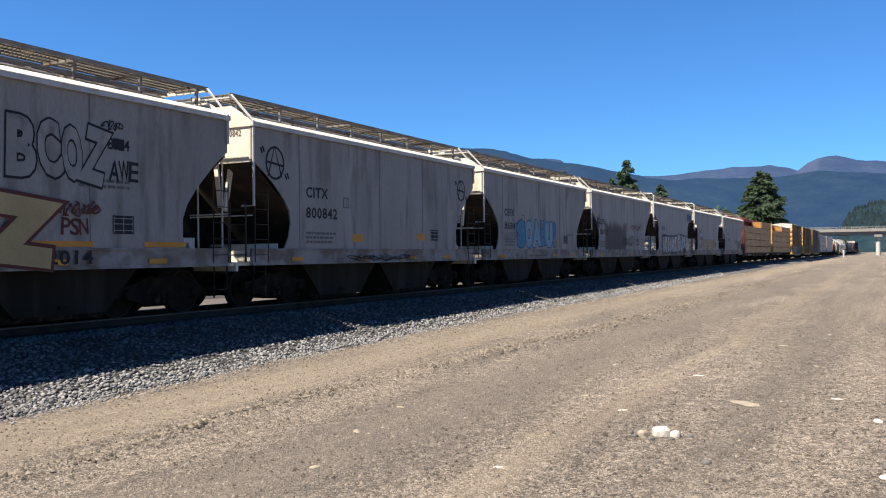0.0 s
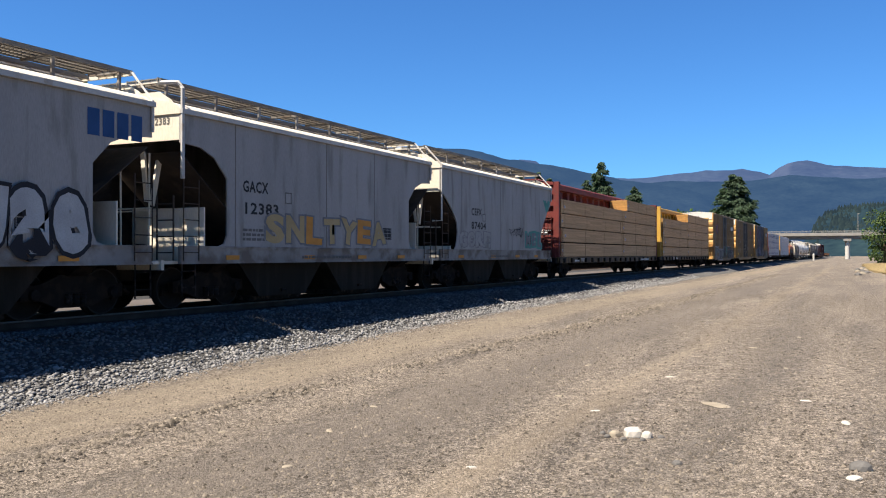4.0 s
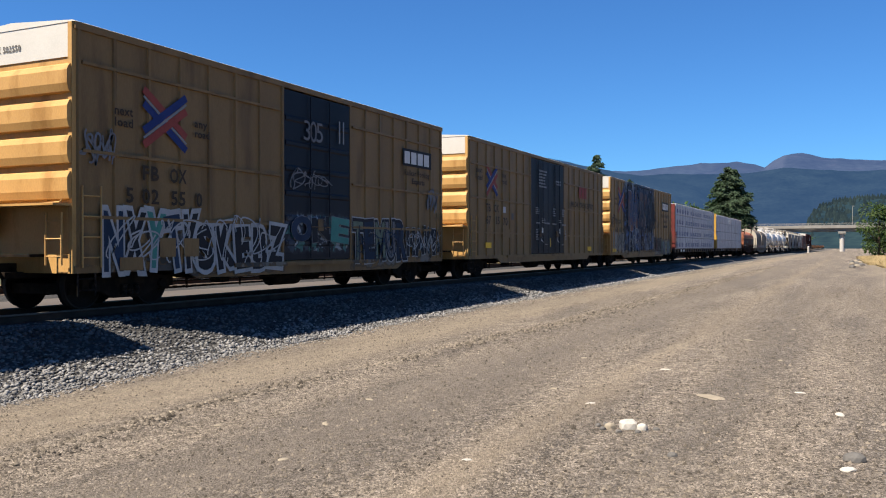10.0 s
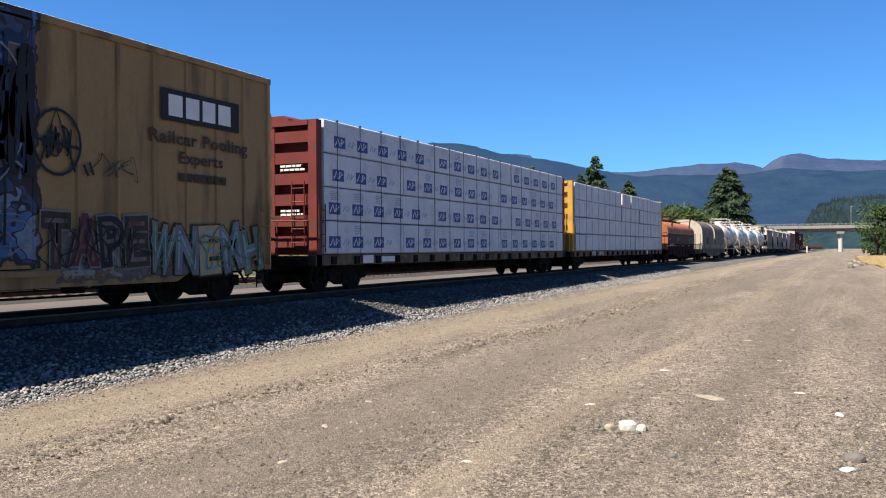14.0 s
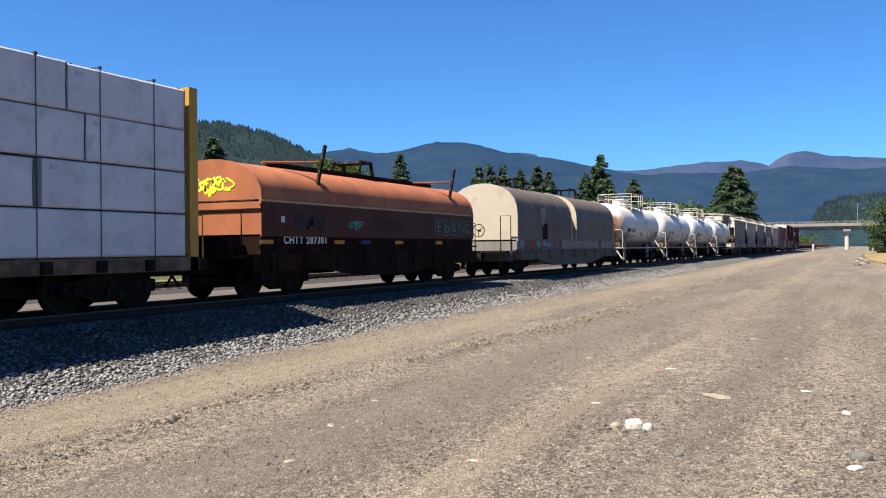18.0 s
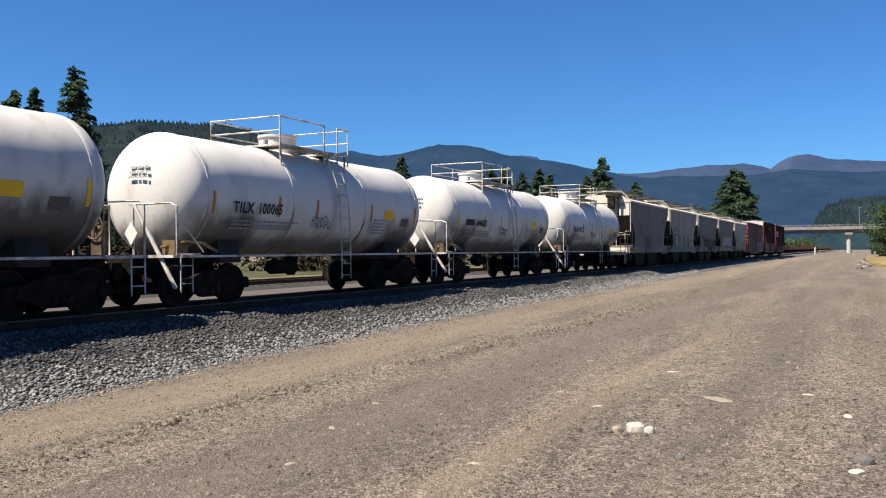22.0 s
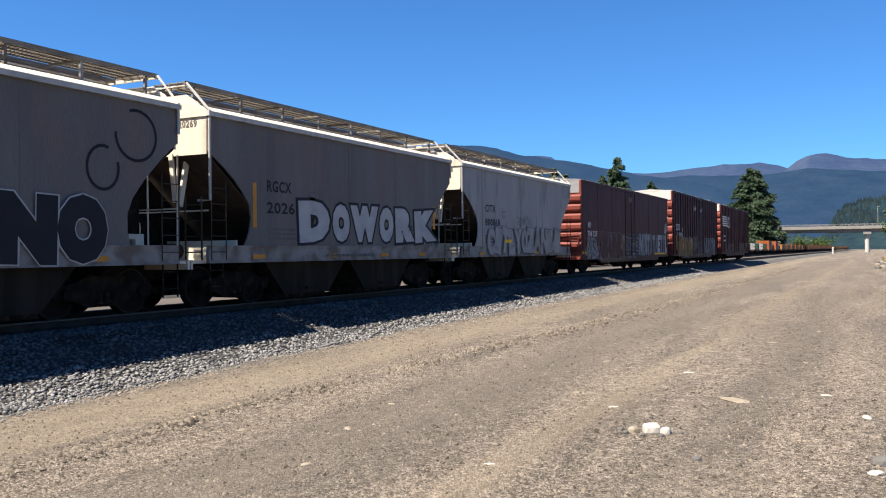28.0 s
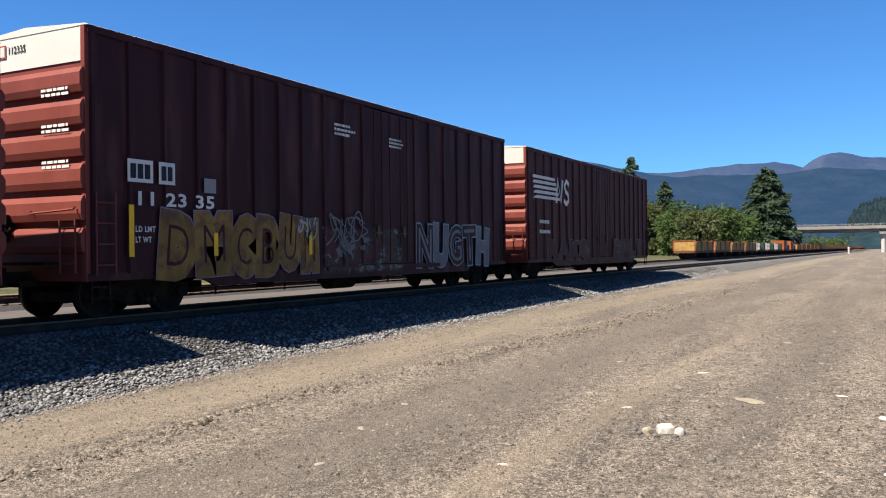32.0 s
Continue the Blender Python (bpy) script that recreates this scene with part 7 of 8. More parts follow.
patch(c, 0.0, 0.8, 1.02, 1.12, M["mark_yellow"], -1.6)
patch(c, 15.0, 18.6, 0.88, 0.98, M["mark_yellow"], -1.605)
bars(c, 8.6, 3.9, 0.7, 0.3, 3, M["letter_grey"], -1.66, 6)
graffiti(c, "NESTJ", 11.1, 14.25, 0.78, 2.25, [(0.12, "spray_black"), (0.085, ["letter_grey", "spray_grey", "letter_grey"])], -1.602, 154, [1.1, 0.8, 0.8, 0.8, 0.7], 5)
graffiti(c, "TAETTL", 14.5, 18.65, 0.88, 2.2, [(0.11, "spray_black"), (0.07, ["letter_grey", "spray_grey", "spray_white"])], -1.602, 157, None, 4)
graffiti(c, "DEPZ", 8.0, 11.0, 0.95, 2.1, [(0.12, "spray_grey"), (0.095, "spray_black"), (0.0, "spray_grey")], -1.618, 158, None, 6)
graffiti(c, "MBUNL", 2.6, 7.4, 0.72, 2.2, [(0.13, "spray_grey"), (0.115, "oxide_old")], -1.602, 159, None, 4)
patch(c, 0.75, 2.47, 1.80, 2.68, M["oxide"], -1.598)
tag_scrawl(c, 18.0, 18.6, 2.1, 3.1, 3, M["spray_white"], -1.6, 153, 0.07)
lettering(c, "794737", 0.7, 4.2, 0.16, M["letter_white"], -0.03, end=True, width=0.6)

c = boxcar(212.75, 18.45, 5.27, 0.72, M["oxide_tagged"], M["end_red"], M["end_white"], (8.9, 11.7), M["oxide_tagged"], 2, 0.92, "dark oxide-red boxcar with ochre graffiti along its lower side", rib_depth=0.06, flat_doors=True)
for xx, w in ((0.85, 0.62), (1.62, 0.42)):
    patch(c, xx, xx + w, 2.55, 2.98, M["letter_white"], -1.645)
    block_logo(c, xx + 0.06, 2.62, w - 0.1, 0.28, 3 if w > 0.5 else 2, M["letter_black"], -1.65)
lettering(c, "11 23 35", 1.0, 2.13, 0.26, M["letter_white"], -1.645, width=2.15)
for xx in (0.85, 3.1, 6.4):
    patch(c, xx, xx + 0.12, 1.15, 2.12 if xx < 1 else 1.63, M["mark_yellow"], -1.672, "reflector")
lettering(c, "LD LMT", 1.02, 1.62, 0.11, M["letter_white"], -1.645, width=0.5)
lettering(c, "LT WT", 1.02, 1.42, 0.11, M["letter_white"], -1.645, width=0.4)
graffiti(c, "DMCBUN", 1.62, 6.8, 0.66, 2.12, [(0.25, "spray_lilac"), (0.23, "spray_ochre"), (-0.015, "oxide_tagged")], -1.646, 165, [1.1, 1.2, 0.9, 0.9, 0.9, 0.8], 6, 1.1)
graffiti(c, "NUGTH", 11.75, 16.9, 0.68, 2.12, [(0.10, "spray_pale"), (0.075, ["oxide_tagged", "spray_grey", "oxide_tagged"]), (-0.01, "spray_grey")], -1.646, 166, None, 5)
tag_scrawl(c, 6.0, 6.7, 1.5, 2.1, 3, M["spray_white"], -1.668, 167, 0.04)
tag_scrawl(c, 7.2, 8.8, 1.2, 2.3, 4, M["spray_grey"], -1.668, 168, 0.035)
bars(c, 7.55, 4.2, 0.95, 0.35, 3, M["letter_white"], -1.645, 8)
bars(c, 10.2, 4.15, 0.8, 0.3, 3, M["letter_white"], -1.66, 9)
patch(c, 2.85, 3.2, 2.45, 2.75, M["letter_grey"], -1.645)
for zz in (4.05, 3.4, 2.75):
    bars(c, 0.55, zz, 0.8, 0.18, 2, M["letter_white"], 0, 10).matrix_basis = pose(-0.13, 0, 0, 0, 0, -90)
part("emblem_frame", Builder().box(-0.035, -0.03, 0.55, 1.05, 4.9, 5.15), M["mark_red"], c)
part("emblem_panel", Builder().box(-0.04, -0.036, 0.58, 1.02, 4.93, 5.12), M["end_white"], c)
lettering(c, "112335", 0.5, 4.97, 0.14, M["letter_black"], -0.03, end=True, width=0.5)

c = boxcar(233.4, 18.4, 5.25, 0.72, M["oxide"], M["end_red"], M["end_white"], (8.2, 11.0), M["oxide"], 2, 0.95, "dark brown-red boxcar with a pale striped emblem", rib_depth=0.06, flat_doors=True)
eb = Builder()
for k in range(5):
    z = 4.1 - 0.2 * k
    eb.add([(0.5, -1.645, z), (3.0 + 0.15 * k, -1.645, z), (3.0 + 0.15 * k, -1.645, z + 0.12), (0.5 + 0.1 * k, -1.645, z + 0.12)], [(0, 1, 2, 3)])
stroke(eb, [(3.15, 3.2), (3.35, 4.2), (3.75, 3.25), (3.95, 4.2)], 0.2, -1.6465)
stroke(eb, [(4.75, 4.05), (4.45, 4.2), (4.2, 4.0), (4.35, 3.75), (4.65, 3.6), (4.7, 3.35), (4.4, 3.2), (4.1, 3.35)], 0.2, -1.646)
part("emblem", eb, M["letter_white"], c)
bars(c, 1.2, 2.3, 1.3, 0.25, 1, M["letter_white"], -1.645, 17)
bars(c, 1.2, 1.9, 1.6, 0.25, 1, M["letter_white"], -1.645, 18)
graffiti(c, "RAKS", 2.0, 7.5, 0.8, 1.7, [(0.10, "spray_grey"), (0.085, "oxide")], -1.646, 161)
graffiti(c, "EWLT", 11.5, 17.0, 0.8, 1.8, [(0.10, "spray_grey"), (0.085, "oxide")], -1.646, 162)


# -- centre-beam flat cars and their loads --
def centerbeam(x, L, frame_mat, label):
    c = rolling("centerbeam_car", x, label, "flat car", "centre-beam flat cars")
    h2 = 1.45
    for y0, y1 in ((-h2 - 0.05, -h2 + 0.08), (h2 - 0.08, h2 + 0.05)):
        part("side_sill", Builder().prism("y", [(0, 1.05), (0, 0.76), (L, 0.76), (L, 1.05)], y0, y1), M["sill_dark"], c)
    for k in range(int(L / 1.22)):
        xx = 0.7 + 1.22 * k
        part("stake_pocket", Builder().box(xx, xx + 0.22, -h2 - 0.11, -h2 - 0.05, 0.78, 1.0), M["underframe"], c)
    part("deck", Builder().box(0.1, L - 0.1, -h2 + 0.08, h2 - 0.08, 0.95, 1.05), M["sill_dark"], c)
    part("centre_sill", Builder().prism("y", [(-0.4, 0.95), (-0.4, 0.62), (3.4, 0.62), (4.6, 0.42), (L - 4.6, 0.42), (L - 3.4, 0.62), (L + 0.4, 0.62), (L + 0.4, 0.95)], -0.3, 0.3), M["underframe"], c)
    part("top_beam", Builder().prism("x", [(-0.42, 4.50), (0.42, 4.50), (0.42, 4.76), (0.3, 4.84), (-0.3, 4.84), (-0.42, 4.76)], 0.3, L - 0.3), frame_mat, c)
    for k in range(int(L / 1.22)):
        xx = 0.8 + 1.22 * k
        part("centre_post", Builder().box(xx, xx + 0.34, -0.16, 0.16, 1.05, 4.50).prism("y", [(xx - 0.12, 4.52), (xx + 0.46, 4.52), (xx + 0.34, 4.27), (xx, 4.27)], -0.14, 0.14), frame_mat, c)
    for m in (0, 1):
        f = (lambda v: v) if not m else (lambda v: L - v)

        def bx(a, b, y0, y1, z0, z1):
            return Builder().box(min(f(a), f(b)), max(f(a), f(b)), y0, y1, z0, z1)
        part("bulkhead_sheet", bx(0.22, 0.26, -1.3, 1.3, 1.05, 4.5), frame_mat, c)
        for y0 in (-1.5, 1.24):
            part("bulkhead_post", bx(0.02, 0.27, y0, y0 + 0.26, 0.76, 4.64), frame_mat, c)
        part("bulkhead_post", bx(0.02, 0.22, -0.16, 0.16, 1.05, 4.5), frame_mat, c)
        for k in range(6):
            z = 1.25 + 0.56 * k
            for y0, y1 in ((-1.24, -0.16), (0.16, 1.24)):
                part("bulkhead_rib", bx(0.03, 0.22, y0, y1, z, z + 0.30), frame_mat, c)
        part("bulkhead_cap", bx(0.0, 0.36, -1.24, 1.24, 4.5, 4.64), frame_mat, c)
        part("end_sill", bx(-0.3, 0.1, -1.45, 1.45, 0.76, 1.02), M["underframe"], c)
        part("handrail", Builder().tube([(f(-0.22), -1.4, 1.02), (f(-0.22), -1.4, 1.95), (f(-0.22), 1.4, 1.95), (f(-0.22), 1.4, 1.02)], 0.022).tube([(f(-0.22), -0.4, 1.02), (f(-0.22), -0.4, 1.95)], 0.02), frame_mat, c)
        truck(c, f(2.05))
    ladder(c, 0.05, 0.35, -1.56, 1.1, 2.4, frame_mat, 4, name="side_ladder")
    ladder(c, 0.05, 0.4, -1.5, 0.3, 0.78, M["black"], 2, name="sill_step")
    couplers(c, -0.6, L + 0.6)
    brake_gear(c, 4.2, L - 4.2, 0.78)
    end_ladder(c, -0.03, -1.15, -0.75, 1.2, 3.0, frame_mat, 5)
    return c


BUNDLES = {}


def load(name, x, dx, dy, z, size, material, end_mat, label, category, group, battens=True):
    """A bundle that rests on a car's deck or on the bundle below; it rolls along with the car."""
    key = (size, material.name)
    w, d, hgt = size
    if key not in BUNDLES:
        rng = random.Random(len(BUNDLES))
        b = Builder()
        if "lumber" in material.name:
            b.box(0, w, -d / 2, d / 2, 0.03, hgt - 0.01)
        else:
            r = 0.03
            b.prism("x", [(-d / 2 + r, 0.02), (d / 2 - r, 0.02), (d / 2, 0.02 + r), (d / 2, hgt - r), (d / 2 - r, hgt), (-d / 2 + r, hgt), (-d / 2, hgt - r), (-d / 2, 0.02 + r)], 0, w)
        BUNDLES[key] = b.mesh("lumber_block", material)
    t = tagged(new(name), label, category, group)
    t.location = (x + dx, TRACK_Y + dy, RAIL + z)
    MOVING.append((t, (x + dx, dy, z)))
    part("lumber_block", BUNDLES[key], None, t)
    return t


def lumber(x, dx, w, side, z, h, seed):
    rng = random.Random(seed)
    d = 1.08
    t = load("lumber_bundle", x, dx, side * 0.97, z, (w, d, h), M["lumber"], M["lumber_end"], "banded bundle of sawn golden lumber on a flat car", "lumber", "lumber bundles")
    part("end_grain", Builder().box(-0.012, -0.002, -d / 2 + 0.01, d / 2 - 0.01, 0.04, h - 0.02), M["lumber_end"], t, "orange sunlit board ends")
    for k in range(4):
        xx = 0.35 + (w - 0.7) * k / 3 + rng.uniform(-0.25, 0.25)
        xx = min(max(xx, 0.1), w - 0.2)
        part("band", Builder().box(xx, xx + 0.02, -d / 2 - 0.006, -d / 2, 0.02, h).box(xx, xx + 0.02, -d / 2, d / 2, h - 0.01, h - 0.004), M["sill_dark"], t)
    for k in range(3):
        xx = min(0.6 + (w - 1.2) * k / 2, w - 0.2)
        part("dunnage", Builder().box(xx, xx + 0.09, -d / 2 + 0.02, d / 2 - 0.02, 0.0, 0.03), M["tie"], t)
    if side < 0:
        for xx in ((0.06,) if seed % 2 else (0.3 + 0.6 * rng.random(),)):
            part("paper_tag", Builder().box(xx, xx + 0.2, -d / 2 - 0.006, -d / 2 - 0.001, h * 0.38, h * 0.58), M["tag_white"], t)
            bars(t, xx + 0.02, h * 0.40, 0.16, h * 0.15, 2, M["mark_blue"], -d / 2 - 0.008, seed + int(xx), "tag_print")
    return t


TIERS = (1.05, 1.76, 2.455, 3.145)
c = centerbeam(-113.5, 22.25, M["beam_red"], "red centre-beam flat car carrying sawn lumber")
bars(c, 0.55, 3.3, 0.6, 0.13, 1, M["letter_white"], 0, 21).matrix_basis = pose(0.022, 0, 0, 0, 0, -90)
bars(c, 0.4, 2.2, 0.7, 0.22, 2, M["letter_white"], 0, 22).matrix_basis = pose(0.022, 0, 0, 0, 0, -90)
lettering(c, "7333", 3.5, 0.83, 0.16, M["letter_white"], -1.567, width=0.55)
bars(c, 2.4, 0.83, 0.8, 0.16, 1, M["letter_white"], -1.567, 23)
bars(c, 17.0, 0.83, 2.5, 0.16, 1, M["letter_white"], -1.567, 24)
for side in (-1, 1):
    for z in TIERS:
        lumber(-113.5, 0.38, 12.0, side, z, 0.69, int(z * 10) + side)
        lumber(-113.5, 12.46, 9.4, side, z, 0.69, int(z * 10) + side + 50)
lumber(-113.5, 13.55, 8.3, -1, 3.84, 0.69, 301)
for k in range(3):
    lumber(-113.5, 0.6 + 2.2 * k, 1.9, 1, 3.84, 0.42, 302 + k)
c = centerbeam(-90.0, 22.4, M["beam_yellow"], "yellow centre-beam flat car carrying sawn lumber")
lettering(c, "TTZX", 4.3, 0.83, 0.17, M["letter_white"], -1.567, width=0.65)
lettering(c, "86784", 5.7, 0.83, 0.17, M["letter_white"], -1.567, width=0.75)
bars(c, 0.35, 3.0, 0.7, 0.14, 1, M["letter_dim"], 0, 25).matrix_basis = pose(0.022, 0, 0, 0, 0, -90)
for side in (-1, 1):
    for z in TIERS:
        lumber(-90.0, 0.92, 10.2, side, z, 0.69, int(z * 10) + side + 90)
        lumber(-90.0, 11.2, 10.8, side, z, 0.69, int(z * 10) + side + 140)
lumber(-90.0, 11.2, 10.8, -1, 3.84, 0.69, 401)
lumber(-90.0, 0.95, 10.1, 1, 3.84, 0.42, 402)


def wrapped(x, dx, w, side, z, h, printed, seed):
    d = 1.1
    t = load("wrapped_bundle", x, dx, side * 0.97, z, (w, d, h), M["wrap"], None, "lumber bundle in white wrap with blue prints" if printed else "lumber bundle in plain white wrap", "lumber", "wrapped lumber bundles")
    rng = random.Random(seed)
    if side < 0 and printed:
        n = int(w / 1.22)
        off = rng.uniform(0.1, 0.6)
        for k in range(n):
            xx = off + 1.22 * k
            if xx + 0.6 < w:
                part("print", Builder().box(xx, xx + 0.58, -d / 2 - 0.005, -d / 2 - 0.001, 0.18, 0.50), M["wrap_blue"], t, "dark blue printed block")
                b = Builder()
                stroke(b, [(xx + 0.06, 0.24), (xx + 0.2, 0.44), (xx + 0.28, 0.24)], 0.05, -d / 2 - 0.007)
                stroke(b, [(xx + 0.34, 0.24), (xx + 0.36, 0.44), (xx + 0.5, 0.38), (xx + 0.37, 0.31)], 0.05, -d / 2 - 0.007)
                part("print_mark", b, M["wrap"], t)
            if xx + 1.1 < w:
                b = Builder()
                stroke(b, [(xx + 0.72, 0.26), (xx + 0.84, 0.42), (xx + 0.92, 0.26)], 0.045, -d / 2 - 0.004)
                stroke(b, [(xx + 0.97, 0.26), (xx + 0.98, 0.42), (xx + 1.08, 0.36), (xx + 0.98, 0.32)], 0.045, -d / 2 - 0.004)
                part("print_mark", b, M["wrap_grey"], t)
            if rng.random() < 0.4:
                bars(t, xx + 0.1, h - 0.33, 0.5, 0.25, 5, M["wrap_grey"], -d / 2 - 0.004, seed + k, "fine_print")
    elif side < 0:
        bars(t, 0.15, h - 0.18, 0.2, 0.08, 2, M["wrap_grey"], -d / 2 - 0.004, seed, "fine_print")
        b = Builder()
        stroke(b, [(w - 0.02, 0.02), (w - 0.03, h * 0.5), (w - 0.015, h - 0.02)], 0.03, -d / 2 - 0.004)
        part("wrap_fold", b, M["strap"], t)
    return t


def straps(c, xs, top, y):
    for xx in xs:
        part("tie_down", Builder().box(xx, xx + 0.014, y - 0.008, y, 1.0, top).box(xx, xx + 0.018, y, -0.3, top - 0.006, top + 0.012).box(xx - 0.02, xx + 0.04, y - 0.015, y + 0.03, top - 0.03, top + 0.02), M["strap"], c)


c = centerbeam(-6.35, 21.9, M["beam_red"], "red centre-beam flat car carrying printed white-wrapped lumber")
for zz in (3.3, 2.1):
    bars(c, 0.35, zz, 0.8, 0.2, 2, M["letter_white"], 0, int(zz * 10)).matrix_basis = pose(0.022, 0, 0, 0, 0, -90)
patch(c, 2.3, 2.9, 0.8, 1.02, M["letter_white"], -1.567)
patch(c, 3.4, 4.2, 0.82, 0.98, M["letter_white"], -1.567)
TALL = (1.05, 1.965, 2.875, 3.785)
for i, z in enumerate(TALL):
    cuts = [0.36, 4.9, 13.0, 21.5] if i % 2 == 0 else [0.36, 7.2, 14.4, 21.5]
    for a, b in zip(cuts, cuts[1:]):
        wrapped(-6.35, a, b - a - 0.03, -1, z, 0.905, True, int(a * 10) + i)
    for a, b in ((0.36, 10.9), (10.95, 21.5)):
        wrapped(-6.35, a, b - a, 1, z, 0.905, True, int(a) + 5 + i)
straps(c, [1.0 + 1.22 * k for k in range(17)], 4.70, -1.53)
c = centerbeam(16.87, 23.0, M["beam_yellow"], "yellow centre-beam flat car carrying plain white-wrapped lumber")
lettering(c, "TTZX", 3.4, 0.81, 0.2, M["letter_white"], -1.567, width=0.85)
lettering(c, "34787", 4.9, 0.81, 0.2, M["letter_white"], -1.567, width=0.9)
patch(c, 17.3, 17.7, 0.78, 1.03, M["letter_white"], -1.57)
BREAKS = ((2.3, 6.1, 9.9, 13.9, 17.6), (3.6, 7.4, 11.3, 15.0, 18.9), (2.2, 6.2, 10.31, 13.0, 15.3, 20.0), (3.5, 6.9, 10.23, 12.82, 16.4, 19.6))
GAPS = {(2, 2): 0.24, (2, 4): 0.26, (3, 2): 0.34, (3, 3): 0.2, (0, 3): 0.16, (1, 4): 0.14}
for i, z in enumerate((1.05, 1.94, 2.82, 3.70)):
    rng = random.Random(40 + i)
    a = 0.4
    for k, b in enumerate(BREAKS[i] + (22.6,)):
        wrapped(16.87, a, b - a - 0.02, -1, z, 0.882 - rng.choice((0.0, 0.004, 0.012, 0.03)), False, int(a * 10) + i * 7)
        a = b + GAPS.get((i, k), 0.0)
    for a, b in ((0.4, 8.0), (8.05, 15.3), (15.35, 22.6)):
        wrapped(16.87, a, b - a, 1, z, 0.875, False, int(a) + i)
straps(c, [1.1 + 1.28 * k + 0.12 * math.sin(k * 2.1) for k in range(17)], 4.60, -1.53)


# -- coil cars --
def hood_outline(half, z0, z1, top, n=16):
    """Upright sides that turn into a rounded roof."""
    pts = [(-half, z0), (-half, z1)]
    pts += [(-half * math.cos(math.pi * k / n), z1 + (top - z1) * math.sin(math.pi * k / n) ** 0.8) for k in range(1, n)]
    return pts + [(half, z1), (half, z0)]


def coil_base(c, L, belly, mat_side, label=""):
    part("side_sill", Builder().prism("y", [(-0.3, 1.08), (-0.3, 0.66), (2.6, 0.66), (4.8, belly), (L - 4.8, belly), (L - 2.6, 0.66), (L + 0.3, 0.66), (L + 0.3, 1.08)], -1.56, -1.44), mat_side, c)
    part("side_sill", Builder().prism("y", [(-0.3, 1.08), (-0.3, 0.66), (2.6, 0.66), (4.8, belly), (L - 4.8, belly), (L - 2.6, 0.66), (L + 0.3, 0.66), (L + 0.3, 1.08)], 1.44, 1.56), mat_side, c)
    part("deck", Builder().box(-0.9, L + 0.9, -1.44, 1.44, 0.98, 1.06), M["underframe"], c)
    part("centre_sill", Builder().box(-0.9, L + 0.9, -0.3, 0.3, 0.6, 0.98), M["underframe"], c)
    for k in range(9):
        xx = 0.4 + (L - 0.8) * k / 8
        part("side_gusset", Builder().box(xx - 0.05, xx + 0.05, -1.6, -1.56, 0.66, 1.04), mat_side, c)
    truck(c, 1.4)
    truck(c, L - 1.4)
    couplers(c, -1.1, L + 1.1)


c = rolling("coil_car", 41.95, "rust-orange coil car with a rounded hood and lifting arms", "coil car", "coil cars")
L = 12.45
coil_base(c, L, 0.42, M["rust_dark"])
part("lower_body", Builder().box(0.0, L, -1.52, 1.52, 1.08, 1.55), M["rust_dark"], c)
part("side_walk", Builder().box(-0.2, L + 0.2, -1.62, -1.5, 1.22, 1.27), M["rust_dark"], c)
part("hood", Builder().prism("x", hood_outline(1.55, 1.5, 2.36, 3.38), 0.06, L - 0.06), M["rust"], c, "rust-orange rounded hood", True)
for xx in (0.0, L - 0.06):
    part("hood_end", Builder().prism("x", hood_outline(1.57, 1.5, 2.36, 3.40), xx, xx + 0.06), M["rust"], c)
part("hood_side", Builder().box(0.0, L, -1.572, -1.552, 1.5, 2.35), M["hood_side"], c, "dark maroon hood side")
part("hood_rim", Builder().box(0, L, -1.585, -1.55, 2.33, 2.38), M["spray_tan"], c)
for k in range(14):
    part("rivet", Builder().lathe("y", [(-1.61, 0.02), (-1.6, 0.035), (-1.57, 0.035)], (0.4 + (L - 0.8) * k / 13, 0, 2.355), 8), M["spray_tan"], c)
for yy in (-0.5, 0.5):
    part("top_rail", Builder().box(1.6, L - 1.4, yy - 0.05, yy + 0.05, 3.34, 3.46), M["rust_dark"], c)
part("lifting_frame", Builder().tube([(6.2, -0.5, 3.4), (6.3, -0.5, 3.85), (6.9, -0.5, 3.85), (7.0, -0.5, 3.4)], 0.07).tube([(6.2, 0.5, 3.4), (6.3, 0.5, 3.85), (6.9, 0.5, 3.85), (7.0, 0.5, 3.4)], 0.07).tube([(6.6, -0.5, 3.85), (6.6, 0.5, 3.85)], 0.08), M["black"], c)
for xx in (2.6, 10.8):
    part("guide_arm", Builder().tube([(xx + 0.05, -1.35, 2.85), (xx + 0.3, -1.45, 3.95)], 0.06), M["black"], c)
    part("guide_brace", Builder().tube([(xx - 1.2, -0.5, 3.42), (xx + 0.2, -1.3, 3.5)], 0.035), M["rust"], c)
lettering(c, "CHTT 287301", 0.9, 1.33, 0.2, M["letter_white"], -1.53, width=1.9)
tag_scrawl(c, -1.1, -0.1, 2.3, 2.9, 4, M["spray_lime"], 0, 171, 0.05, pose(-0.004, -0.75, 0.15, 0, 0, -90))
tag_scrawl(c, 1.3, 2.6, 1.6, 2.2, 5, M["spray_black"], -1.578, 172, 0.05)
tag_scrawl(c, 5.3, 6.8, 1.65, 2.05, 4, M["spray_black"], -1.578, 173, 0.04)
graffiti(c, "EbaNG", 9.3, 12.2, 1.60, 2.18, [(0.17, "spray_moss"), (0.145, "spray_black"), (-0.01, "spray_moss")], -1.578, 174, None, 8)
tag_scrawl(c, 3.9, 4.5, 1.7, 2.0, 3, M["spray_teal"], -1.578, 175, 0.05)
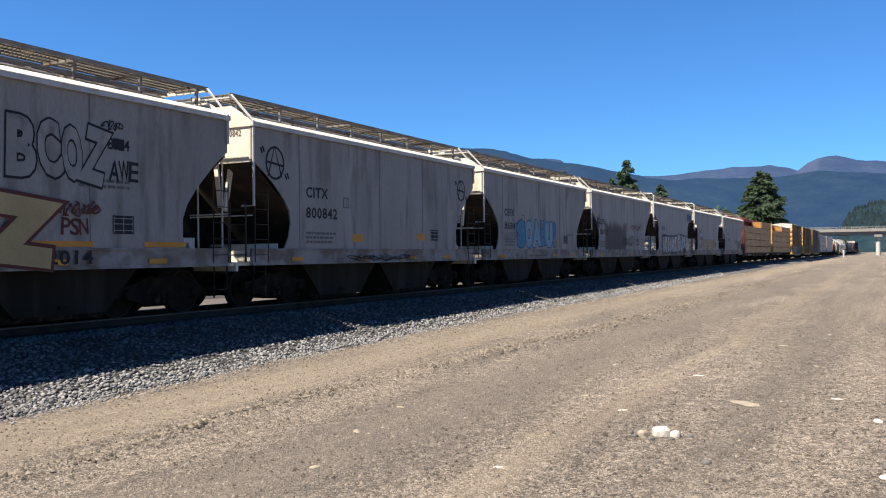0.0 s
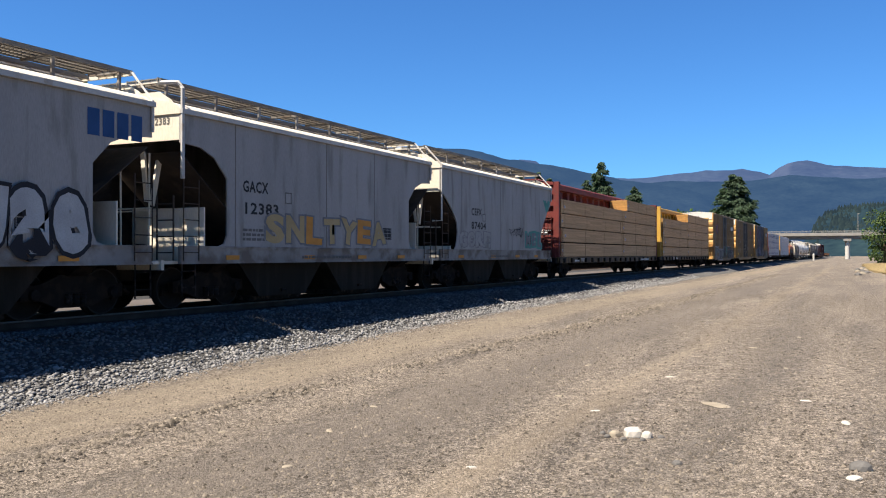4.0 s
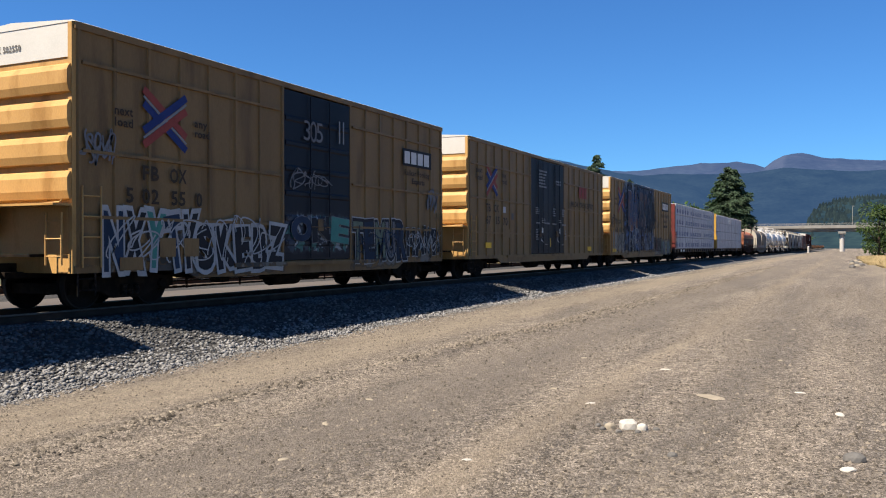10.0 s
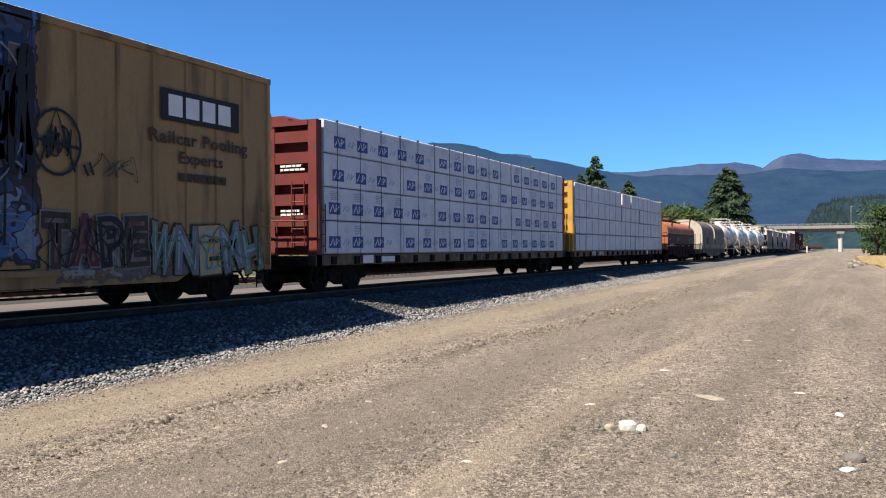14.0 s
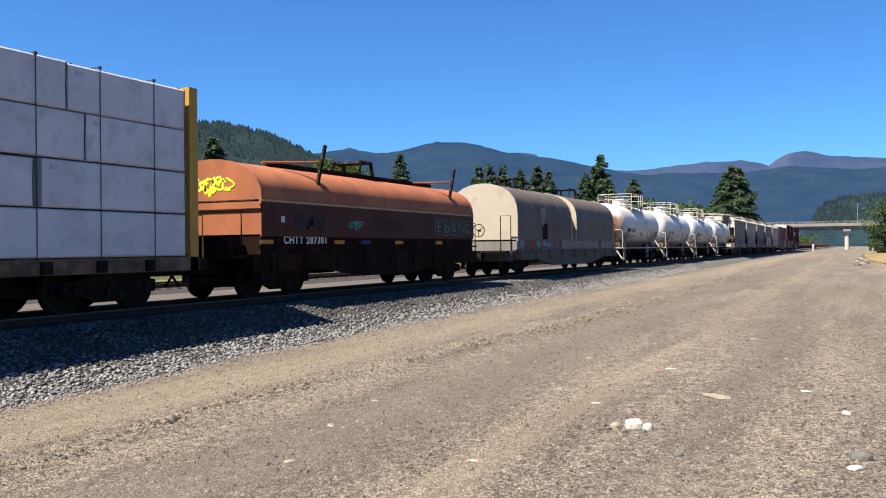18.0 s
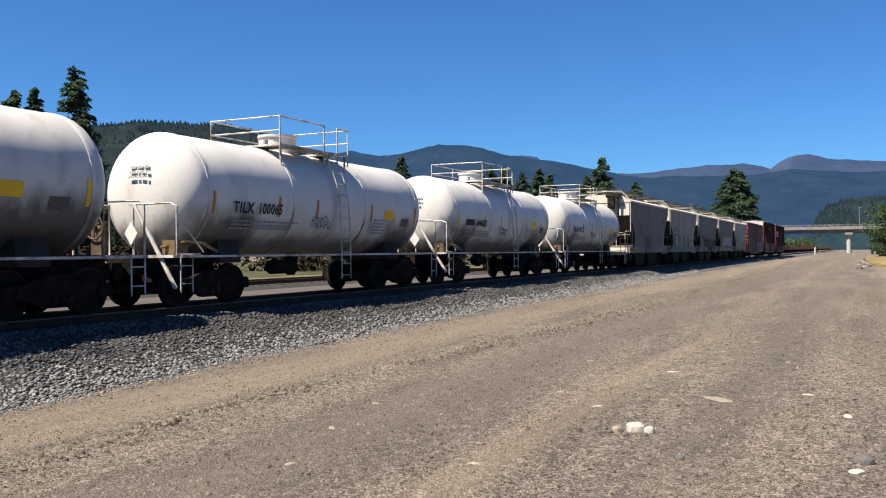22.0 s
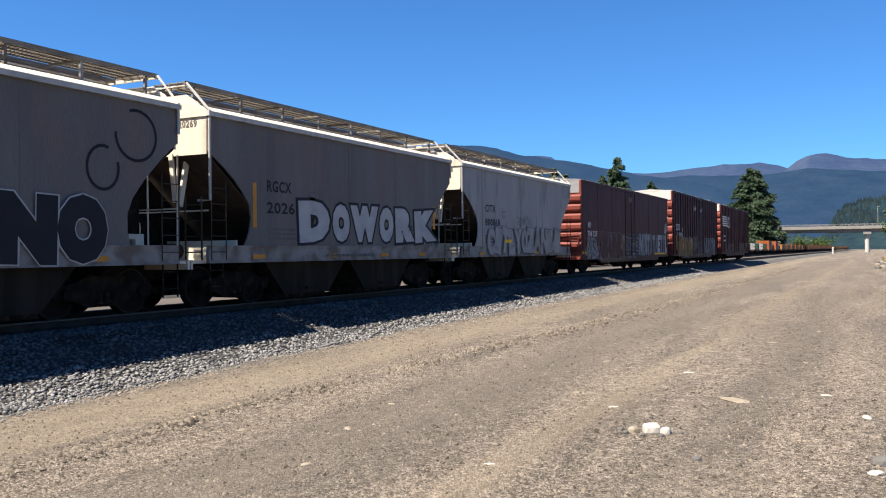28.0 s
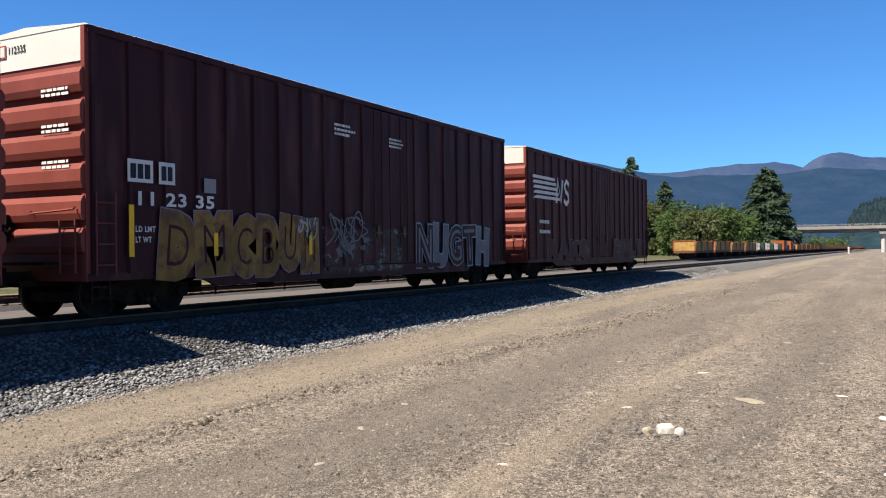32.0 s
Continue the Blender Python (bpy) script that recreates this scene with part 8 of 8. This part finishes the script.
patch(c, 0.75, 0.9, 1.85, 2.0, M["tag_white"], -1.578)
for xx, m in ((0.0, "mark_orange"), (3.2, "mark_orange"), (4.6, "mark_blue"), (6.6, "mark_orange"), (9.4, "mark_orange")):
    patch(c, xx, xx + 0.5, 1.32, 1.42, M[m], -1.525, "reflector")
for x0, sg in ((-0.55, 1), (L + 0.55, -1)):
    part("handrail", Builder().tube([(x0, -1.4, 1.06), (x0, -1.4, 2.1), (x0, 1.4, 2.1), (x0, 1.4, 1.06)], 0.022), M["rust_dark"], c)
    part("end_box", Builder().box(min(x0, x0 + sg * 0.45), max(x0, x0 + sg * 0.45), -1.0, 1.0, 1.06, 1.5), M["rust_dark"], c)
part("end_grab", Builder().tube([(-0.05, -1.5, 2.35), (-0.12, -1.5, 2.35), (-0.12, 1.3, 2.35), (-0.05, 1.3, 2.35)], 0.03), M["black"], c)
brake_wheel(c, L + 0.5, -0.7, 1.95, M["rust_dark"])
ladder(c, 0.0, 0.4, -1.6, 0.35, 1.2, M["black"], 3, name="sill_step")

c = rolling("coil_car", 58.95, "weathered grey-brown coil car with a two-piece rounded hood", "coil car", "coil cars")
L = 16.0
coil_base(c, L, 0.36, M["coil_sill"])
part("lower_body", Builder().box(0.0, L, -1.54, 1.54, 1.06, 1.52), M["coil_base"], c)
part("side_walk", Builder().box(-0.4, L + 0.9, -1.64, -1.52, 1.06, 1.10), M["coil_sill"], c)
for x0, x1, top in ((0.0, 7.55, 3.88), (8.35, 15.7, 3.86)):
    part("hood", Builder().prism("x", hood_outline(1.56, 1.5, 2.55, top), x0 + 0.05, x1 - 0.05), M["coil_grey"], c, "grey-brown rounded hood", True)
    for xx in (x0, x1 - 0.06):
        part("hood_end", Builder().prism("x", hood_outline(1.58, 1.45, 2.55, top + 0.02), xx, xx + 0.06), M["coil_end"], c, "hood end coloured cream for sunlight")
    for k in range(1, 4):
        xx = x0 + (x1 - x0) * k / 4
        o = hood_outline(1.566, 1.5, 2.55, top + 0.004)
        part("hood_seam", Builder().tube([(xx, q[0], q[1]) for q in o[1:-1]], 0.008, 4), M["coil_grey"], c)
    m = (x0 + x1) / 2 - 0.6
    fr = Builder()
    for yy in (-0.4, 0.4):
        fr.tube([(m - 0.5, yy, top - 0.05), (m - 0.45, yy, top + 0.42), (m + 0.55, yy, top + 0.42), (m + 0.6, yy, top - 0.05)], 0.06)
    fr.tube([(m, -0.4, top + 0.42), (m, 0.4, top + 0.42)], 0.07)
    part("lifting_frame", fr, M["black"], c)
part("hood_gap_wall", Builder().prism("x", hood_outline(1.35, 1.06, 2.4, 3.5), 7.7, 8.2), M["coil_end"], c, "cream inner wall between the hoods")
shield = Builder()
shield.add([(0.02, -1.575, 0.62), (0.30, -1.575, 0.42), (0.58, -1.575, 0.62), (0.62, -1.575, 1.05), (0.52, -1.575, 1.24), (0.30, -1.575, 1.18), (0.08, -1.575, 1.24), (-0.02, -1.575, 1.05)], [tuple(range(8))])
s = part("shield_emblem", shield, M["letter_grey"], c)
s.location = (2.95, 0.0, 1.72)
for k in range(5):
    part("stripe", Builder().box(0.07 + 0.11 * k, 0.12 + 0.11 * k, -1.5785, -1.5765, 0.60 if k in (0, 4) else 0.52, 0.98), M["coil_grey"], s)
part("band", Builder().box(0.0, 0.60, -1.5785, -1.5765, 1.03, 1.07), M["coil_grey"], s)
lettering(c, "2210106", 8.3, 0.72, 0.24, M["letter_black"], -1.565, width=1.5)
bars(c, 7.5, 0.72, 0.6, 0.24, 1, M["letter_black"], -1.565, 31)
tag_scrawl(c, 4.0, 7.0, 1.9, 2.5, 6, M["letter_dim"], -1.575, 181, 0.05)
patch(c, 3.2, 3.9, 1.55, 2.25, M["rust_dark"], -1.572)
patch(c, 12.6, 13.0, 1.15, 1.5, M["letter_black"], -1.556)
for x0 in (-0.45, L + 0.45):
    part("handrail", Builder().tube([(x0, -1.45, 1.06), (x0, -1.45, 2.5), (x0, -1.0, 2.5), (x0, -1.0, 1.06)], 0.022), M["rust_dark"], c)
    part("handrail", Builder().tube([(x0, 0.9, 1.06), (x0, 0.9, 2.5), (x0, 1.4, 2.5), (x0, 1.4, 1.06)], 0.022), M["rust_dark"], c)
    part("end_sill", Builder().box(x0 - 0.12, x0 + 0.12, -1.5, 1.5, 0.62, 1.06), M["coil_sill"], c)
brake_wheel(c, -0.65, -0.1, 1.9, M["rust_dark"])
ladder(c, -0.35, 0.05, -1.6, 0.35, 1.06, M["black"], 3, name="sill_step")
for xx in (7.72, 8.3):
    part("grab_iron", Builder().tube([(xx, -1.6, 1.5), (xx, -1.66, 1.52), (xx, -1.66, 2.15), (xx, -1.6, 2.18)], 0.02), M["coil_sill"], c)

# -- tank cars --
TL, TR, TZ = 10.3, 1.40, 2.50


def on_tank(z):
    dz = z - TZ
    return -math.sqrt(max(0.01, TR * TR - dz * dz)) - 0.012, -math.degrees(math.asin(max(-1, min(1, dz / TR))))


def curved_patch(c, x0, x1, z0, z1, material, name):
    b = Builder()
    n = 5
    for k in range(n):
        za, zb = z0 + (z1 - z0) * k / n, z0 + (z1 - z0) * (k + 1) / n
        b.add([(x0, on_tank(za)[0], za), (x1, on_tank(za)[0], za), (x1, on_tank(zb)[0], zb), (x0, on_tank(zb)[0], zb)], [(0, 1, 2, 3)])
    return part(name, b, material, c)


def tank_words(c, words, x, z, h, width, material="letter_black"):
    y, tilt = on_tank(z + h / 2)
    o = lettering(c, words, x, z, h, M[material], y - 0.02, tilt=tilt, width=width)
    return o


def tank_bars(c, x, z, w, h, rows, seed, material="letter_grey"):
    y, tilt = on_tank(z + h / 2)
    o = bars(c, 0, 0, w, h, rows, M[material], 0, seed)
    o.matrix_basis = Matrix.Translation((x, y - 0.015, z)) @ pose(0, 0, 0, tilt, 0, 0)
    return o


TANK = {}


def tank_car(x, label, marks, number, seed, tall_dome=0.35):
    c = rolling("tank_car", x, label, "tank car", "white tank cars")
    if not TANK:
        prof = [(-0.50, 0.05), (-0.485, 0.35), (-0.44, 0.66), (-0.36, 0.94), (-0.25, 1.15), (-0.13, 1.28), (-0.02, 1.36), (0.08, TR)]
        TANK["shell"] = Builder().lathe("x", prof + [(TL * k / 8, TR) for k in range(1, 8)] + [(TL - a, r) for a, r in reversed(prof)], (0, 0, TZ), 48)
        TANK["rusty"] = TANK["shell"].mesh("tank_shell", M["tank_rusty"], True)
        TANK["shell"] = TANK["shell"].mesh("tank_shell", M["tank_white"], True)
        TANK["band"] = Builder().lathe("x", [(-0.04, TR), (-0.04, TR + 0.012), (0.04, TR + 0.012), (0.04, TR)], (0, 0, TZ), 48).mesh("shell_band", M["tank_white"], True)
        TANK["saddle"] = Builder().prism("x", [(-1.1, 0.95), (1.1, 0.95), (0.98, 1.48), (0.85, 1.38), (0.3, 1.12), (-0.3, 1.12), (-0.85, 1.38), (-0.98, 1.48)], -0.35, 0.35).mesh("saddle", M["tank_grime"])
        TANK["sill"] = Builder().box(-1.0, 1.6, -0.32, 0.32, 0.72, 1.15).mesh("stub_sill", M["underframe"])
        TANK["walk"] = Builder().box(-0.8, TL + 0.8, -1.56, -1.30, 1.08, 1.13).mesh("side_walk", M["tank_rail"])
        TANK["end_walk"] = Builder().box(-1.0, -0.45, -1.5, 1.5, 1.08, 1.14).mesh("end_platform", M["tank_rail"])
        rail = Builder().tube([(-0.9, -1.5, 1.1), (-0.9, -1.5, 2.15), (-0.9, -1.35, 2.22), (-0.9, -0.2, 2.22)], 0.022).tube([(-0.9, -0.3, 1.1), (-0.9, -0.3, 2.22)], 0.022)
        rail.tube([(-0.9, 1.5, 1.1), (-0.9, 1.5, 2.15), (-0.9, 1.35, 2.22), (-0.9, 0.4, 2.22), (-0.9, 0.4, 1.1)], 0.022).tube([(-0.9, -1.5, 1.15), (-0.1, -1.42, 1.15)], 0.02)
        rail.tube([(-0.9, -1.5, 1.95), (0.0, -1.42, 1.2)], 0.02)
        TANK["end_rail"] = rail.mesh("end_railing", M["tank_rail"], True)
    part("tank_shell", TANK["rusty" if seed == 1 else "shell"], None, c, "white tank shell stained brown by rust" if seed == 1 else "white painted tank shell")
    for xx in (0.24, 3.4, 6.9, TL - 0.24):
        part("shell_band", TANK["band"], None, c).location = (xx, 0, 0)
    for xx in (1.3, TL - 1.3):
        part("saddle", TANK["saddle"], None, c).location = (xx, 0, 0)
    for m in (0, 1):
        for key, nm in (("sill", "stub_sill"), ("end_walk", "end_platform"), ("end_rail", "end_railing")):
            o = part(nm, TANK[key], None, c)
            if m:
                o.location, o.rotation_euler = (TL, 0, 0), (0, 0, math.pi)
    part("side_walk", TANK["walk"], None, c)
    o = part("side_walk", TANK["walk"], None, c)
    o.location, o.rotation_euler = (TL, 0, 0), (0, 0, math.pi)
    top = TZ + TR
    part("dome", Builder().lathe("z", [(top - 0.15, 0.55), (top + 0.05, 0.50), (top + tall_dome, 0.50), (top + tall_dome + 0.02, 0.54), (top + tall_dome + 0.08, 0.54), (top + tall_dome + 0.12, 0.2)], (4.6, 0, 0), 20), M["tank_white"], c, "white manway dome", True)
    part("valve", Builder().lathe("z", [(top, 0.12), (top + 0.3, 0.12), (top + 0.36, 0.06)], (5.4, 0.3, 0), 10).lathe("z", [(top, 0.09), (top + 0.22, 0.09)], (3.7, -0.25, 0), 10), M["tank_rail"], c)
    part("top_platform", Builder().box(3.2, 6.4, -1.1, -0.55, top - 0.02, top + 0.03).box(3.2, 6.4, 0.55, 1.1, top - 0.02, top + 0.03).box(3.2, 3.9, -0.55, 0.55, top - 0.02, top + 0.03).box(5.7, 6.4, -0.55, 0.55, top - 0.02, top + 0.03), M["tank_rail"], c)
    part("platform_leg", Builder().tube([(3.3, -1.05, top), (3.3, -1.05, 3.35)], 0.03).tube([(6.3, -1.05, top), (6.3, -1.05, 3.35)], 0.03), M["tank_rail"], c)
    r = Builder()
    z0, z1, z2 = top, top + 0.36, top + 0.72
    for yy in (-1.1, 1.1):
        for zz in ((z1, z2) if yy > 0 else (z2,)):
            r.tube([(3.2, yy, zz), (5.2 if yy < 0 else 6.4, yy, zz)], 0.022)
            if yy < 0:
                r.tube([(5.85, yy, zz), (6.4, yy, zz)], 0.022)
        for xx in (3.2, 5.2, 5.85, 6.4):
            r.tube([(xx, yy, z0 - 0.3 if yy < 0 else z0), (xx, yy, z2)], 0.022)
    for xx in (3.2, 6.4):
        for zz in (z1, z2):
            r.tube([(xx, -1.1, zz), (xx, 1.1, zz)], 0.022)
    part("platform_railing", r, M["tank_rail"], c, "white pipe railing")
    lad = Builder()
    path = [(-1.58, 0.45), (-1.58, 1.4), (-1.52, 2.6), (-1.40, 3.1), (-1.2, 3.55), (-1.1, top)]
    for xx in (5.3, 5.75):
        lad.tube([(xx, p[0], p[1]) for p in path], 0.02)
    for k in range(11):
        z = 0.55 + 0.31 * k
        y = float(np.interp(z, [p[1] for p in path], [p[0] for p in path]))
        lad.tube([(5.3, y, z), (5.75, y, z)], 0.016)
    part("ladder", lad, M["tank_rail"], c)
    for xx in (0.35, 2.75, 4.4, 7.2, TL - 0.4):
        curved_patch(c, xx, xx + 0.09, 2.05, 2.55, M["mark_yellow"] if seed % 2 else M["mark_orange"], "reflector")
    for xx, w in ((8.0, 0.55),):
        curved_patch(c, xx, xx + w, 1.55 if w > 0.6 else 2.15, 1.8 if w > 0.6 else 2.42, M["letter_black"] if w > 0.6 else M["mark_yellow"], "placard")
    curved_patch(c, TL - 1.2, TL - 0.75, 1.95, 2.2, M["letter_dim"], "stencil_panel")
    if not marks:
        curved_patch(c, 1.0, 1.75, 2.12, 2.34, M["letter_black"], "emblem")
    if marks:
        tank_words(c, marks, 1.0, 2.1, 0.26, 0.75)
    tank_words(c, number, 1.9, 2.1, 0.26, 0.95)
    tank_bars(c, 1.0, 1.72, 2.6, 0.28, 3, seed)
    tank_bars(c, 7.2, 1.7, 0.9, 0.5, 5, seed + 1)
    tag_scrawl(c, 4.2, 4.9, 1.75, 2.15, 3, M["spray_grey"], -1.43, seed + 60, 0.035)
    bars(c, -0.1, 0.0, 0.6, 0.34, 3, M["letter_grey"], 0, seed + 3).matrix_basis = pose(-0.555, 0.1, 2.82) @ pose(0, 0, 0, 0, 19, 0) @ pose(0, 0, 0, 0, 0, -90)
    brake_wheel(c, -1.0, 0.75, 1.75, M["sill_dark"])
    part("brake_housing", Builder().box(-0.95, -0.65, 0.6, 0.9, 1.14, 1.8), M["sill_dark"], c)
    part("brace", Builder().tube([(-0.92, -0.35, 2.2), (-0.92, -1.48, 0.45)], 0.045), M["tank_rail"], c, "white diagonal brace")
    part("valve_box", Builder().box(-0.75, -0.35, -1.3, -0.95, 1.14, 1.45), M["sill_dark"], c, "rusty valve box")
    part("brake_pipe", Builder().tube([(-0.85, -1.0, 1.3), (-0.5, -1.35, 1.42), (0.0, -1.42, 1.38), (0.45, -1.42, 1.2)], 0.035), M["sill_dark"], c)
    part("placard_holder", Builder().prism("x", [(-0.3, 1.35), (-0.12, 1.6), (-0.3, 1.85), (-0.48, 1.6)], -0.98, -0.96), M["letter_white"], c)
    ladder(c, -0.85, -0.5, -1.56, 0.35, 1.1, M["tank_rail"], 2, name="sill_step")
    ladder(c, TL + 0.5, TL + 0.85, -1.56, 0.35, 1.1, M["tank_rail"], 2, name="sill_step")
    part("bottom_outlet", Builder().lathe("z", [(0.55, 0.12), (0.75, 0.16), (1.15, 0.22)], (TL / 2, 0, 0), 12), M["underframe"], c)
    part("air_reservoir", Builder().lathe("x", [(3.4, 0.05), (3.45, 0.18), (4.4, 0.18), (4.45, 0.05)], (0, -0.6, 0.8), 12), M["underframe"], c, smooth=True)
    truck(c, 0.75)
    truck(c, TL - 0.75)
    couplers(c, -1.15, TL + 1.15)
    return c


tank_car(77.9, "white tank car with a pipe-railed top platform and rust streak", "", "6541", 1)
tank_car(90.9, "white tank car with red reflector strips and a side ladder", "TILX", "100065", 2)
tank_car(103.9, "white tank car with a black scribble and yellow strips", "", "6460", 3)
tank_car(116.9, "white tank car with a low dome and yellow placard", "TILX", "100772", 4)


def motions():
    for ob, at in MOVING:
        x, dy, dz = at if isinstance(at, tuple) else (at, 0, 0)
        walk(ob, [(t, pose(x - s, TRACK_Y + dy, RAIL + dz)) for t, s in ROLLED])


motions()
